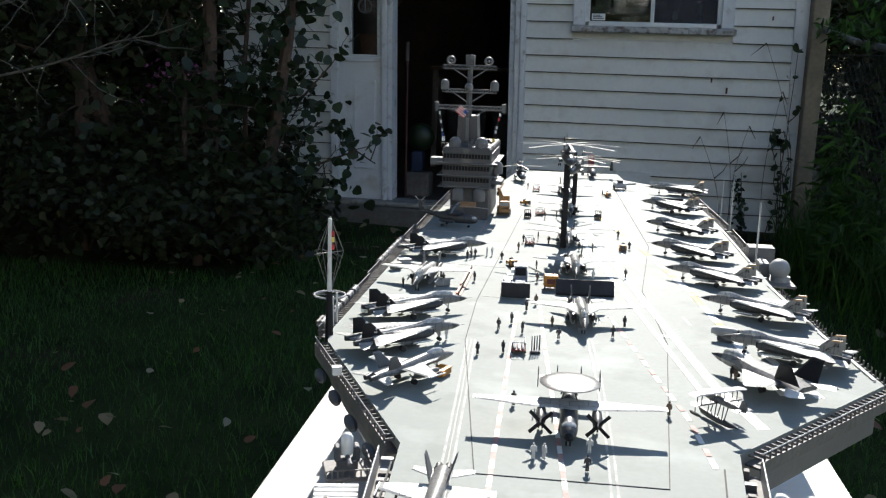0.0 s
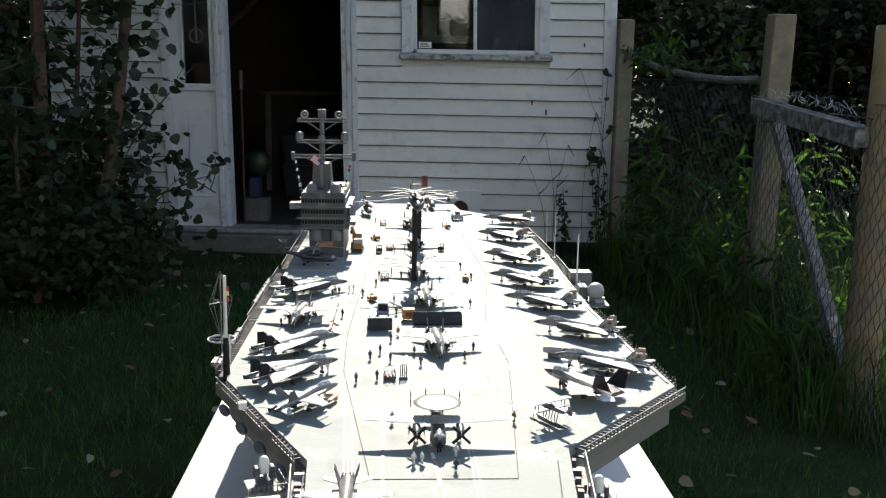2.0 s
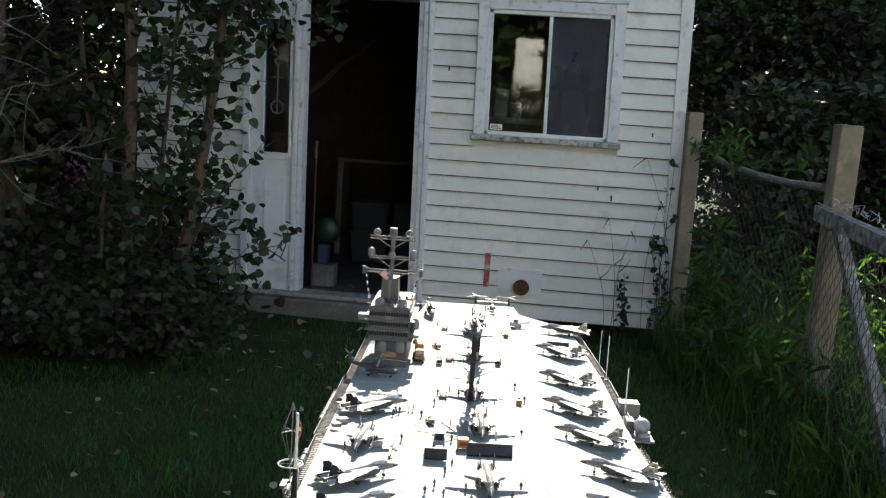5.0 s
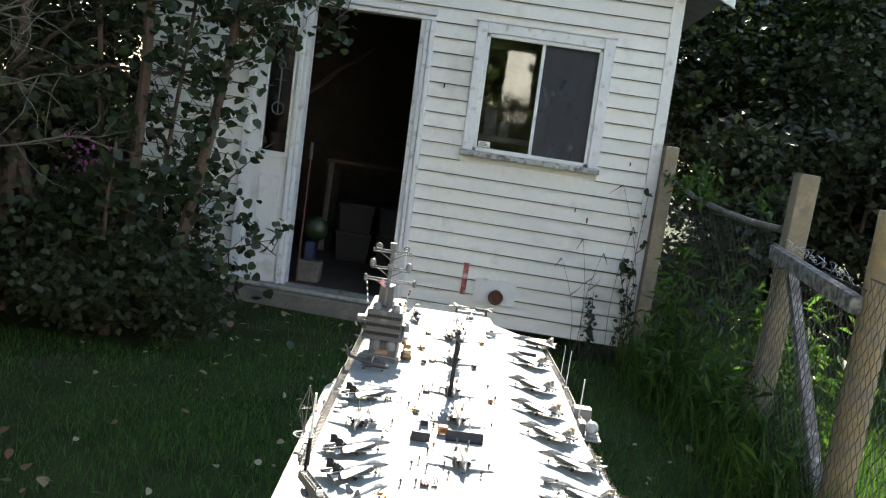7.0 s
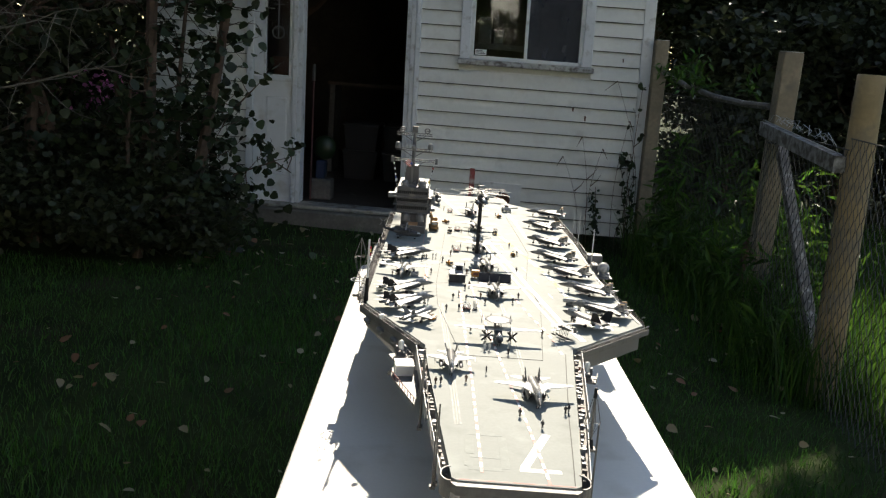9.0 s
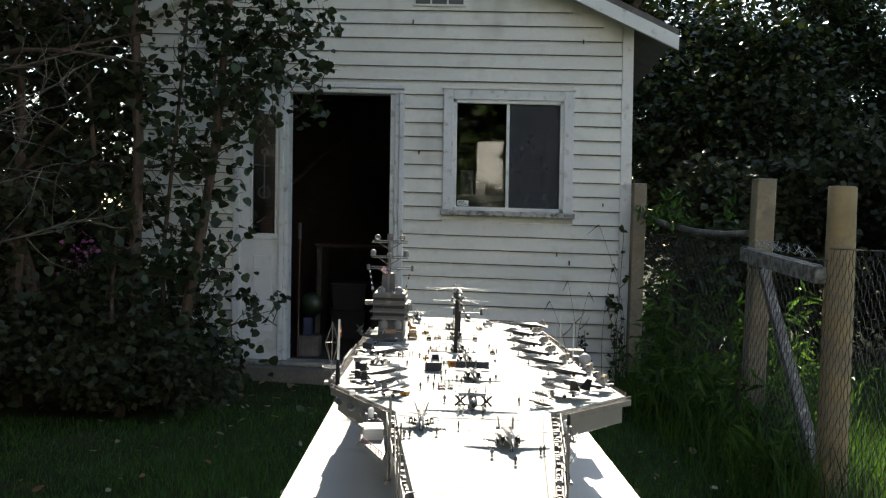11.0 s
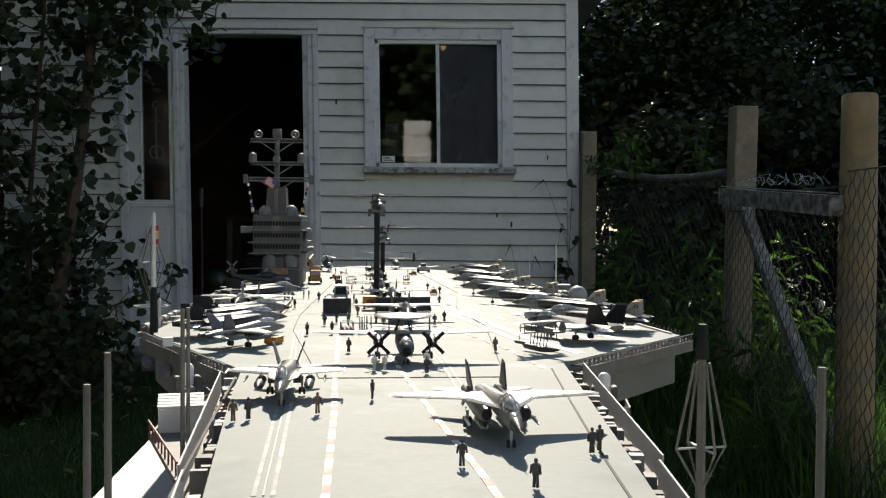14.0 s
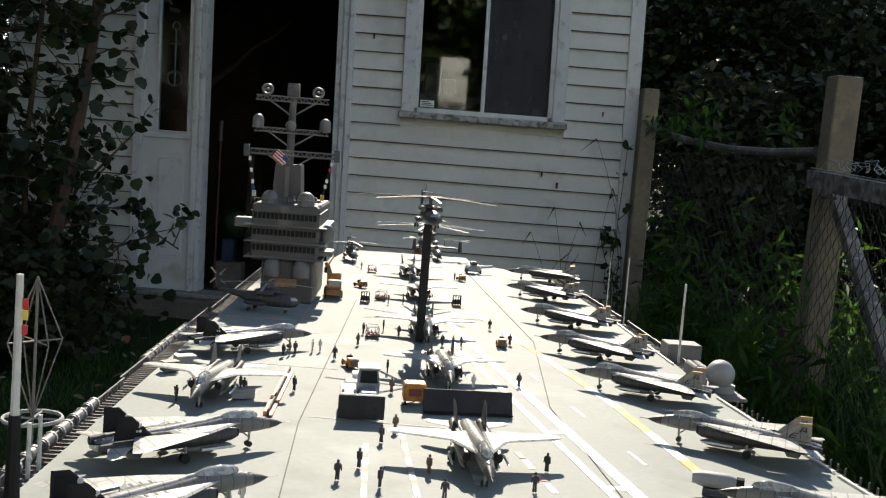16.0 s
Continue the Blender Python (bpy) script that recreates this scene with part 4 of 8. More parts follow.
def f14(label, swept, fin_mat, tip=None, group="parked model jets"):
    r = model("model_jet_fighter", label, group=group)
    g = body(Geo(), [(-9.55, 2.05, 0.04, 0.04), (-8.9, 2.08, 0.30, 0.30), (-7.9, 2.15, 0.52, 0.55), (-6.6, 2.28, 0.68, 0.80), (-5.0, 2.40, 0.78, 0.95), (-3.0, 2.45, 0.85, 0.92), (-0.5, 2.40, 0.9, 0.75), (3.0, 2.35, 1.0, 0.45), (7.5, 2.25, 0.9, 0.25), (9.2, 2.2, 0.5, 0.08)])
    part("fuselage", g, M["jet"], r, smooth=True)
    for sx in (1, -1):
        part("engine_nacelle", body(Geo(), [(-3.7, 2.10, 0.42, 0.50), (-3.2, 2.05, 0.55, 0.66), (-0.5, 1.95, 0.66, 0.76), (3.0, 1.92, 0.66, 0.70), (6.5, 1.92, 0.58, 0.60), (8.0, 1.92, 0.55, 0.55)], 10, sx * 1.55), M["jet_dark_shaded"], r, smooth=True)
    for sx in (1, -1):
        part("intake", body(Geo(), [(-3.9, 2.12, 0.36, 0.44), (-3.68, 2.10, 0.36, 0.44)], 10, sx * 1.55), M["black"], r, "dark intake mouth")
        part("nozzle", Geo().tube([(sx * 1.50, 7.9, 1.92), (sx * 1.46, 9.3, 1.95)], 0.56, 14, r1=0.40), M["jet_dark_shaded"], r, "dark engine nozzle", smooth=True)
    wing_pair(r, "wing_glove", [(0.8, -4.6, 2.75), (2.9, -0.6, 2.72), (3.4, 2.0, 2.7), (0.8, 3.0, 2.72)], 0.16, M["jet_sunlit"])
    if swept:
        wing_pair(r, "wing", [(2.2, -0.6, 2.76), (3.2, -0.2, 2.76), (5.9, 7.0, 2.62), (5.6, 7.9, 2.62), (1.4, 6.2, 2.72)], 0.10, M["jet_sunlit"])
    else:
        wing_pair(r, "wing", [(2.4, -0.9, 2.80), (8.7, 1.6, 2.62), (9.05, 2.3, 2.62), (8.8, 3.0, 2.62), (2.4, 2.9, 2.78)], 0.11, M["jet_sunlit"])
    wing_pair(r, "tailplane", [(1.8, 6.3, 2.05), (4.4, 8.3, 1.95), (4.8, 9.4, 1.93), (4.2, 9.6, 1.95), (1.8, 8.7, 2.05)], 0.07, M["jet_sunlit"])
    fin_pair(r, [(1.45, 4.3, 2.55), (1.45, 6.6, 4.75), (1.45, 8.0, 4.85), (1.45, 8.1, 2.55)], 0.09, fin_mat, 0.09, tip, emblem=fin_mat is M["black"])
    part("nose_cone", body(Geo(), [(-9.62, 2.05, 0.03, 0.03), (-8.9, 2.08, 0.315, 0.315), (-7.95, 2.15, 0.535, 0.565)], 12), M["jet_dark_shaded"], r, "dark pointed nose", smooth=True)
    part("probe", Geo().tube([(0, -10.5, 2.05), (0, -9.55, 2.05)], 0.035, 5), M["darkgrey"], r)
    part("spine", body(Geo(), [(-2.9, 3.05, 0.30, 0.45), (-1.2, 2.95, 0.42, 0.38), (3.0, 2.75, 0.48, 0.22), (8.6, 2.35, 0.30, 0.10)], 10), M["jet_sunlit"], r, smooth=True)
    part("antiglare_panel", Geo().ball((0, -7.1, 2.62), 0.34, 0.85, 0.24, 10, 6), M["jet_dark_shaded"], r, "dull dark panel before the canopy", smooth=True)
    for sx in (1, -1):
        part("drop_tank", body(Geo(), [(-3.4, 0.98, 0.05, 0.05), (-2.6, 0.98, 0.36, 0.36), (0.6, 0.98, 0.36, 0.36), (2.0, 0.98, 0.06, 0.06)], 10, sx * 1.55), M["jet"], r, smooth=True)
        part("ventral_fin", slab(Geo(), [(sx * 1.9, 5.4, 1.5), (sx * 2.15, 5.8, 0.95), (sx * 2.15, 7.0, 0.95), (sx * 1.9, 7.3, 1.5)], 0.05, 0), M["jet"], r)
        for k in range(3):
            part("glove_vent", Geo().box(sx * 1.35 - 0.30, sx * 1.35 + 0.30, 0.2 + k * 0.8, 0.42 + k * 0.8, 2.84, 2.90), M["jet_dark_shaded"], r)
    c = part("canopy", Geo().ball((0, -4.6, 3.05), 0.52, 2.2, 0.78, 12, 8), M["canopy"], r, "shiny canopy with glints put into its pale colour", smooth=True)
    for yy in (-6.0, -4.6, -3.4):
        part("canopy_frame", Geo().torus((0, 0, 0), 0.60, 0.05, 14, 4, m=pose(0, yy, 2.98, 90, 0, 0)), M["lightgrey"], c)
    wheels(r, [(0, -5.9, 1.7, 0.30), (2.3, 1.7, 1.5, 0.46), (-2.3, 1.7, 1.5, 0.46)])
    for sx in (1, -1):
        g = Geo()
        body(g, [(-3.2, 1.15, 0.04, 0.04), (-2.7, 1.15, 0.13, 0.13), (0.2, 1.15, 0.13, 0.13)], 6, sx * 2.75)
        part("missile", g, M["white"], r)
    return r


def f18(label):
    r = model("model_strike_fighter", label, group="parked model jets")
    g = body(Geo(), [(-8.5, 1.95, 0.04, 0.04), (-7.8, 1.97, 0.32, 0.32), (-6.6, 2.05, 0.52, 0.58), (-5.0, 2.2, 0.66, 0.85), (-2.5, 2.3, 0.75, 0.95), (0, 2.25, 0.95, 0.80), (3.5, 2.15, 1.0, 0.65), (7.2, 2.1, 0.85, 0.5)])
    part("fuselage", g, M["jet"], r, smooth=True)
    wing_pair(r, "leading_edge", [(0.6, -5.0, 2.35), (1.4, -3.2, 2.35), (1.6, -0.5, 2.35), (0.6, 1.0, 2.35)], 0.08, M["jet_sunlit"])
    wing_pair(r, "wing", [(0.9, -1.2, 2.35), (5.6, 1.1, 2.32), (5.6, 2.7, 2.32), (0.9, 3.1, 2.35)], 0.13, M["jet_sunlit"])
    wing_pair(r, "tailplane", [(0.9, 5.3, 2.0), (3.3, 7.0, 1.9), (3.3, 8.1, 1.9), (0.9, 7.4, 2.0)], 0.08, M["jet_sunlit"])
    fin_pair(r, [(0.85, 2.7, 2.6), (0.85, 4.7, 4.75), (0.85, 5.9, 4.75), (0.85, 5.5, 2.6)], 0.09, M["darkgrey"], 0.36)
    for sx in (1, -1):
        part("intake", Geo().box(sx * 1.2 - 0.35, sx * 1.2 + 0.35, -1.6, 1.2, 1.55, 2.3), M["jet_dark_shaded"], r)
        part("nozzle", Geo().tube([(sx * 0.5, 7.0, 2.1), (sx * 0.5, 8.3, 2.1)], 0.44, 12, r1=0.34), M["jet_dark_shaded"], r, "dark engine nozzle", smooth=True)
        part("tip_missile", body(Geo(), [(-0.4, 2.32, 0.04, 0.04), (0.1, 2.32, 0.1, 0.1), (2.6, 2.32, 0.1, 0.1)], 6, sx * 5.7), M["white"], r)
        part("drop_tank", body(Geo(), [(-3.0, 1.45, 0.08, 0.08), (-2.0, 1.45, 0.48, 0.48), (1.2, 1.45, 0.48, 0.48), (2.6, 1.45, 0.08, 0.08)], 10, sx * 2.35), M["darkgrey"], r, "dark drop tank", smooth=True)
        part("pylon", Geo().box(sx * 2.35 - 0.06, sx * 2.35 + 0.06, -0.8, 1.2, 1.8, 2.3), M["jet"], r)
        part("missile", body(Geo(), [(-1.6, 1.7, 0.05, 0.05), (-1.0, 1.7, 0.12, 0.12), (1.8, 1.7, 0.12, 0.12)], 6, sx * 3.8), M["darkgrey"], r)
    part("canopy", Geo().ball((0, -4.3, 2.85), 0.48, 2.0, 0.72, 12, 8), M["canopy"], r, "shiny canopy with glints put into its pale colour", smooth=True)
    wheels(r, [(0, -4.9, 1.6, 0.28), (1.55, 1.2, 1.6, 0.38), (-1.55, 1.2, 1.6, 0.38)])
    return r


def e2(label):
    r = model("model_radar_plane", label)
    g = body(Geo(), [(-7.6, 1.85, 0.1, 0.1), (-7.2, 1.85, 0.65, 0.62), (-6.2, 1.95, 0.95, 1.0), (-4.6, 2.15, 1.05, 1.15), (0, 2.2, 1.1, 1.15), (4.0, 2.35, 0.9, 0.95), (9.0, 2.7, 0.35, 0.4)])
    part("fuselage", g, M["jet_dark_shaded"], r, smooth=True)
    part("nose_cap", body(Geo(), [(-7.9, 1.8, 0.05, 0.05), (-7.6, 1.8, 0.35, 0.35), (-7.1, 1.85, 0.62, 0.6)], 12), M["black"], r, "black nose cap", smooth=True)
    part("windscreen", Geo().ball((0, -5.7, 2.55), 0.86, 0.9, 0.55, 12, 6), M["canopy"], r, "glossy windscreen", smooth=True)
    wing_pair(r, "wing", [(0.0, -2.6, 3.35), (4.0, -2.4, 3.35), (11.5, -1.2, 3.42), (11.5, 0.2, 3.42), (0.0, 1.1, 3.35)], 0.11, M["jet_sunlit"])
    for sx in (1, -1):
        n = part("nacelle", body(Geo(), [(-5.0, 2.6, 0.3, 0.3), (-4.4, 2.55, 0.62, 0.68), (-2.0, 2.6, 0.6, 0.75), (1.5, 2.7, 0.3, 0.4)], 12, sx * 3.25), M["jet_dark_shaded"], r, "dark grey engine nacelle", smooth=True)
        part("spinner", body(Geo(), [(-5.9, 2.6, 0.05, 0.05), (-5.5, 2.6, 0.3, 0.3), (-5.0, 2.6, 0.33, 0.33)], 10, sx * 3.25), M["black"], n, smooth=True)
        for k in range(4):
            g = Geo().box(-0.21, 0.21, -0.06, 0.06, 0.2, 1.78).box(-0.22, 0.22, -0.065, 0.065, 1.58, 1.8)
            part("propeller_blade", g, M["black"], n, "black propeller blade", m=pose(sx * 3.25, -5.35, 2.6, 0, 45 + 90 * k, 0) @ pose(0, 0, 0, 0, 0, 24))
    wing_pair(r, "tailplane", [(0.0, 7.4, 2.95), (3.9, 8.0, 3.3), (3.9, 9.3, 3.3), (0.0, 9.6, 2.95)], 0.09, M["jet_sunlit"])
    for x in (-3.9, -1.5, 1.5, 3.9):
        z0 = 2.7 if abs(x) > 2 else 3.0
        part("fin", slab(Geo(), [(x, 7.6, z0 - 0.6), (x, 8.0, z0 + 1.9), (x, 9.2, z0 + 1.9), (x, 9.4, z0 - 0.6)], 0.07, 0), M["darkgrey"], r)
    d = part("rotodome", Geo().loft([[(rr * math.cos(a), 1.6 + rr * math.sin(a), z) for a in [2 * math.pi * k / 32 for k in range(32)]] for rr, z in ((0.8, 4.75), (2.6, 4.94), (3.55, 5.12), (3.68, 5.20), (3.55, 5.28), (2.6, 5.38), (0.8, 5.42))]), M["jet"], r, "pale disc-shaped radar dome", smooth=True)
    for x, y in ((-0.75, 0.4), (0.75, 0.4), (-0.75, 2.9), (0.75, 2.9)):
        part("dome_strut", Geo().tube([(x * 1.3, y, 3.2), (x * 0.6, 1.6 + (y - 1.6) * 0.4, 4.85)], 0.10, 6), M["jet_dark_shaded"], d)
    wheels(r, [(0, -5.4, 1.3, 0.3), (3.25, -0.6, 2.2, 0.48), (-3.25, -0.6, 2.2, 0.48)])
    return r


def f22(label):
    r = model("model_stealth_fighter", label)
    prof = [(-9.4, 0.05, 0.05, 2.1), (-8.0, 0.55, 0.42, 2.15), (-6.0, 0.95, 0.75, 2.25), (-4.0, 1.3, 0.85, 2.3), (-1.0, 2.3, 0.75, 2.25), (4.0, 2.4, 0.6, 2.2), (7.6, 1.9, 0.35, 2.15)]
    part("fuselage", Geo().loft([[(-w, y, z), (-w * 0.6, y, z + h), (w * 0.6, y, z + h), (w, y, z), (w * 0.75, y, z - h), (-w * 0.75, y, z - h)] for y, w, h, z in prof]), M["jet"], r)
    part("nose_cone", Geo().loft([[(-w, y, z), (-w * 0.6, y, z + h), (w * 0.6, y, z + h), (w, y, z), (w * 0.75, y, z - h), (-w * 0.75, y, z - h)] for y, w, h, z in ((-9.45, 0.06, 0.06, 2.1), (-8.0, 0.57, 0.44, 2.15), (-7.0, 0.79, 0.61, 2.2))]), M["jet_dark_shaded"], r, "dark pointed nose")
    wing_pair(r, "wing", [(1.3, -2.6, 2.3), (6.6, 2.6, 2.25), (6.8, 3.4, 2.25), (4.4, 5.0, 2.25), (1.6, 4.6, 2.3)], 0.13, M["jet_sunlit"])
    wing_pair(r, "tailplane", [(1.8, 5.4, 2.1), (4.5, 7.6, 2.0), (4.6, 8.4, 2.0), (3.0, 9.6, 2.0), (1.8, 8.2, 2.1)], 0.08, M["white"])
    fin_pair(r, [(1.7, 3.4, 2.6), (1.7, 5.2, 5.5), (1.7, 7.2, 5.5), (1.7, 7.6, 2.6)], 0.12, M["black"], 0.50, label="large black canted fin")
    part("canopy", Geo().ball((0, -5.3, 2.95), 0.62, 2.0, 0.75, 12, 8), M["canopy"], r, "shiny canopy with glints put into its pale colour", smooth=True)
    wheels(r, [(0, -4.4, 1.7, 0.3), (1.7, 1.6, 1.6, 0.42), (-1.7, 1.6, 1.6, 0.42)])
    return r


def floatplane(label):
    r = model("model_floatplane", label)
    part("fuselage", body(Geo(), [(-4.6, 4.0, 0.55, 0.55), (-4.0, 4.0, 0.62, 0.62), (-1.0, 4.0, 0.55, 0.62), (2.0, 4.05, 0.4, 0.5), (5.0, 4.2, 0.12, 0.25)]), M["jet"], r, smooth=True)
    part("engine", body(Geo(), [(-5.0, 4.0, 0.3, 0.3), (-4.6, 4.0, 0.6, 0.6)], 12), M["darkgrey"], r)
    part("propeller", Geo().box(-1.4, 1.4, -5.2, -5.1, 3.9, 4.1), M["black"], r)
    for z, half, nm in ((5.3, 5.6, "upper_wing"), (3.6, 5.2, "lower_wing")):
        part(nm, slab(Geo(), [(-half + 0.5, -2.6, z), (half - 0.5, -2.6, z), (half, -1.9, z), (half - 0.3, -0.7, z), (-half + 0.3, -0.7, z), (-half, -1.9, z)], 0.13), M["lightgrey"] if nm == "upper_wing" else M["jet_dark_shaded"], r)
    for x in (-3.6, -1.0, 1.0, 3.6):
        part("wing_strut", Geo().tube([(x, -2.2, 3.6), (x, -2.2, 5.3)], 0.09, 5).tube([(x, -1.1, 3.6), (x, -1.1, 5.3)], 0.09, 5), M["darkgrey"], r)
    part("main_float", body(Geo(), [(-6.0, 0.95, 0.1, 0.15), (-5.0, 0.7, 0.5, 0.5), (-1.0, 0.55, 0.6, 0.55), (2.0, 0.65, 0.4, 0.4), (4.0, 0.9, 0.08, 0.12)]), M["jet_dark_shaded"], r, "grey central float", smooth=True)
    for y in (-3.4, -1.6, 0.2):
        part("float_strut", Geo().tube([(-0.3, y, 1.0), (-0.5, y + 0.5, 3.6)], 0.1, 5).tube([(0.3, y, 1.0), (0.5, y + 0.5, 3.6)], 0.1, 5), M["darkgrey"], r)
    for x in (-4.4, 4.4):
        f = part("wing_float", body(Geo(), [(-3.0, 2.1, 0.05, 0.05), (-2.4, 2.0, 0.3, 0.32), (-0.8, 2.0, 0.25, 0.28), (0.2, 2.1, 0.05, 0.05)], 8, x), M["jet_dark_shaded"], r, smooth=True)
        part("float_strut", Geo().tube([(x, -1.6, 2.2), (x, -1.6, 3.6)], 0.08, 5), M["darkgrey"], f)
    part("tailplane", slab(Geo(), [(-1.8, 4.0, 4.3), (1.8, 4.0, 4.3), (1.6, 5.3, 4.3), (-1.6, 5.3, 4.3)], 0.08), M["jet"], r)
    part("fin", slab(Geo(), [(0, 3.6, 4.3), (0, 4.2, 5.8), (0, 5.2, 5.9), (0, 5.8, 4.9), (0, 5.4, 4.0)], 0.09, 0), M["jet"], r)
    return r


def helicopter(label, name, blades, span, length, m_body, spread=360.0):
    r = model(name, label, "model helicopter")
    h = length / 16.0
    part("fuselage", body(Geo(), [(-8.2 * h, 1.9, 0.2, 0.2), (-7.6 * h, 1.9, 0.75, 0.7), (-6.0 * h, 2.1, 1.15, 1.15), (-2.0 * h, 2.2, 1.25, 1.3), (2.0 * h, 2.3, 1.2, 1.2), (4.5 * h, 2.7, 0.6, 0.7), (9.2 * h, 3.3, 0.3, 0.4)]), m_body, r, smooth=True)
    part("windscreen", Geo().ball((0, -6.9 * h, 2.45), 0.85, 0.9, 0.55, 12, 6), M["canopy"], r, "glossy windscreen", smooth=True)
    part("engine_housing", Geo().ball((0, -1.4 * h, 3.6), 1.1, 3.0 * h, 0.65, 12, 6), m_body, r, smooth=True)
    for sx in (1, -1):
        part("side_engine", Geo().tube([(sx * 1.35, -3.2 * h, 3.35), (sx * 1.35, 0.4, 3.35)], 0.42, 10), m_body, r, smooth=True)
        part("sponson", body(Geo(), [(-1.6, 1.5, 0.1, 0.1), (-1.0, 1.5, 0.5, 0.45), (2.0, 1.5, 0.45, 0.4), (2.8, 1.5, 0.05, 0.05)], 8, sx * 1.6), m_body, r, smooth=True)
    part("tail_fin", slab(Geo(), [(0, 8.0 * h, 3.2), (0, 9.4 * h, 6.0), (0, 10.3 * h, 6.0), (0, 9.8 * h, 3.2)], 0.14, 0), m_body, r)
    part("stabiliser", slab(Geo(), [(0, 8.8 * h, 5.6), (2.6, 9.2 * h, 5.6), (2.6, 10.0 * h, 5.6), (0, 10.0 * h, 5.6)], 0.08), m_body, r)
    hub = part("rotor_hub", Geo().tube([(0, -1.2, 3.6), (0, -1.2, 5.3)], 0.30, 10).tube([(0, -1.2, 5.0), (0, -1.2, 5.35)], 0.8, 12), M["darkgrey"], r)
    for k in range(blades):
        droop = math.degrees(0.035)
        g = Geo().loft([[(0.5, -0.24, 0.03), (0.5, 0.24, 0.03), (0.5, 0.24, 0.10), (0.5, -0.24, 0.10)], [(span / 4, -0.26, 0.0), (span / 4, 0.26, 0.0), (span / 4, 0.26, 0.07), (span / 4, -0.26, 0.07)], [(span / 2, -0.24, -0.35), (span / 2, 0.24, -0.35), (span / 2, 0.24, -0.29), (span / 2, -0.24, -0.29)]])
        part("rotor_blade", g, M["blade"], hub, m=pose(0, -1.2, 5.15, 0, 0, 12 + spread * k / blades))
    tr = part("tail_rotor", Geo().tube([(0.2, 9.9 * h, 5.5), (0.6, 9.9 * h, 5.5)], 0.2, 8), M["darkgrey"], r)
    for k in range(4):
        part("tail_blade", Geo().box(-0.04, 0.04, -0.12, 0.12, 0.1, 2.0), M["blade"], tr, m=pose(0.55, 9.9 * h, 5.5, 45 * 1 + 90 * k, 0, 0))
    wheels(r, [(0, -5.5 * h, 1.2, 0.3), (1.7, 1.6, 1.3, 0.36), (-1.7, 1.6, 1.3, 0.36)])
    return r


def tiltrotor(label):
    r = model("model_tiltrotor", label, "model aircraft")
    part("fuselage", body(Geo(), [(-8.0, 1.9, 0.1, 0.1), (-7.2, 1.9, 0.8, 0.8), (-5.5, 2.1, 1.15, 1.15), (3.5, 2.2, 1.15, 1.2), (8.5, 2.8, 0.3, 0.4)]), M["heli"], r, smooth=True)
    part("windscreen", Geo().ball((0, -6.7, 2.5), 0.85, 0.9, 0.55, 12, 6), M["canopy"], r, "glossy windscreen", smooth=True)
    part("wing", slab(Geo(), [(-6.6, -1.6, 3.7), (6.6, -1.6, 3.7), (6.6, 0.7, 3.7), (-6.6, 0.7, 3.7)], 0.2), M["heli"], r)
    for sx in (1, -1):
        n = part("nacelle", Geo().tube([(sx * 6.9, -0.4, 2.6), (sx * 6.9, -0.4, 5.8)], 0.7, 12, r1=0.45), M["heli"], r, smooth=True)
        for k in range(3):
            part("rotor_blade", Geo().box(0.2, 5.3, -0.3, 0.3, -0.04, 0.05), M["black"] if sx > 0 else M["blade"], n, m=pose(sx * 6.9, -0.4, 6.0, 0, 0, 20 + 120 * k + 35 * sx))
    wing_pair(r, "tailplane", [(0, 7.2, 3.3), (2.8, 7.4, 3.3), (2.8, 8.8, 3.3), (0, 8.8, 3.3)], 0.1, M["heli"])
    for sx in (1, -1):
        part("fin", slab(Geo(), [(sx * 2.8, 7.0, 2.6), (sx * 2.8, 7.6, 5.0), (sx * 2.8, 8.8, 5.0), (sx * 2.8, 9.0, 2.6)], 0.09, 0), M["heli"], r)
    wheels(r, [(0, -5.4, 1.2, 0.3), (1.4, 1.6, 1.3, 0.36), (-1.4, 1.6, 1.3, 0.36)])
    return r


def at_deck(p, s, rot, z=0.0011):
    """A world pose on the deck: port offset, distance aft of the bow, heading (0: nose to the bow)."""
    return SHIP_POSE @ pose(p, s, z, 0, 0, rot)


def by_nose(p, s, rot, half=9.5):
    """A pose that puts the nose of a jet at a spot."""
    a = radians(rot)
    return at_deck(p - math.sin(a) * half * K, s + math.cos(a) * half * K, rot)


def settle(ob, m, k=K):
    ob.matrix_basis = m @ Matrix.Diagonal((k, k, k, 1))
    return ob


black_tail = settle(f14("grey swept-wing model jet with black twin fins, at the deck edge", True, M["black"]), by_nose(-0.134, 1.048, 125))
for p, s, rot in ((-0.128, 0.920, 129), (-0.144, 1.424, 121)):
    copy_thing(black_tail, by_nose(p, s, rot))
orange = settle(f14("grey swept-wing model jet with orange-tipped fins, at the deck edge", True, M["jet_fin"], M["orange_tip"]), by_nose(0.178, 0.948, -112))
for p, s, rot in ((0.177, 1.134, -114), (0.146, 1.320, -116), (0.136, 1.512, -120), (0.140, 1.736, -119), (0.150, 2.015, -124)):
    copy_thing(orange, by_nose(p, s, rot))
spread = settle(f14("grey model jet with spread wings facing the bow", False, M["darkgrey"], group="jets with spread wings"), by_nose(0.020, 0.945, 3))
for p, s, rot in ((0.008, 1.228, 2), (-0.006, 1.470, 2), (-0.004, 1.800, 4), (-0.215, 1.105, -3), (0.054, 0.262, 2), (-0.012, 2.09, 6)):
    copy_thing(spread, by_nose(p, s, rot))
hornet = settle(f18("grey model strike fighter with dark canted fins on the bow"), by_nose(-0.089, 0.396, 1, 8.5))
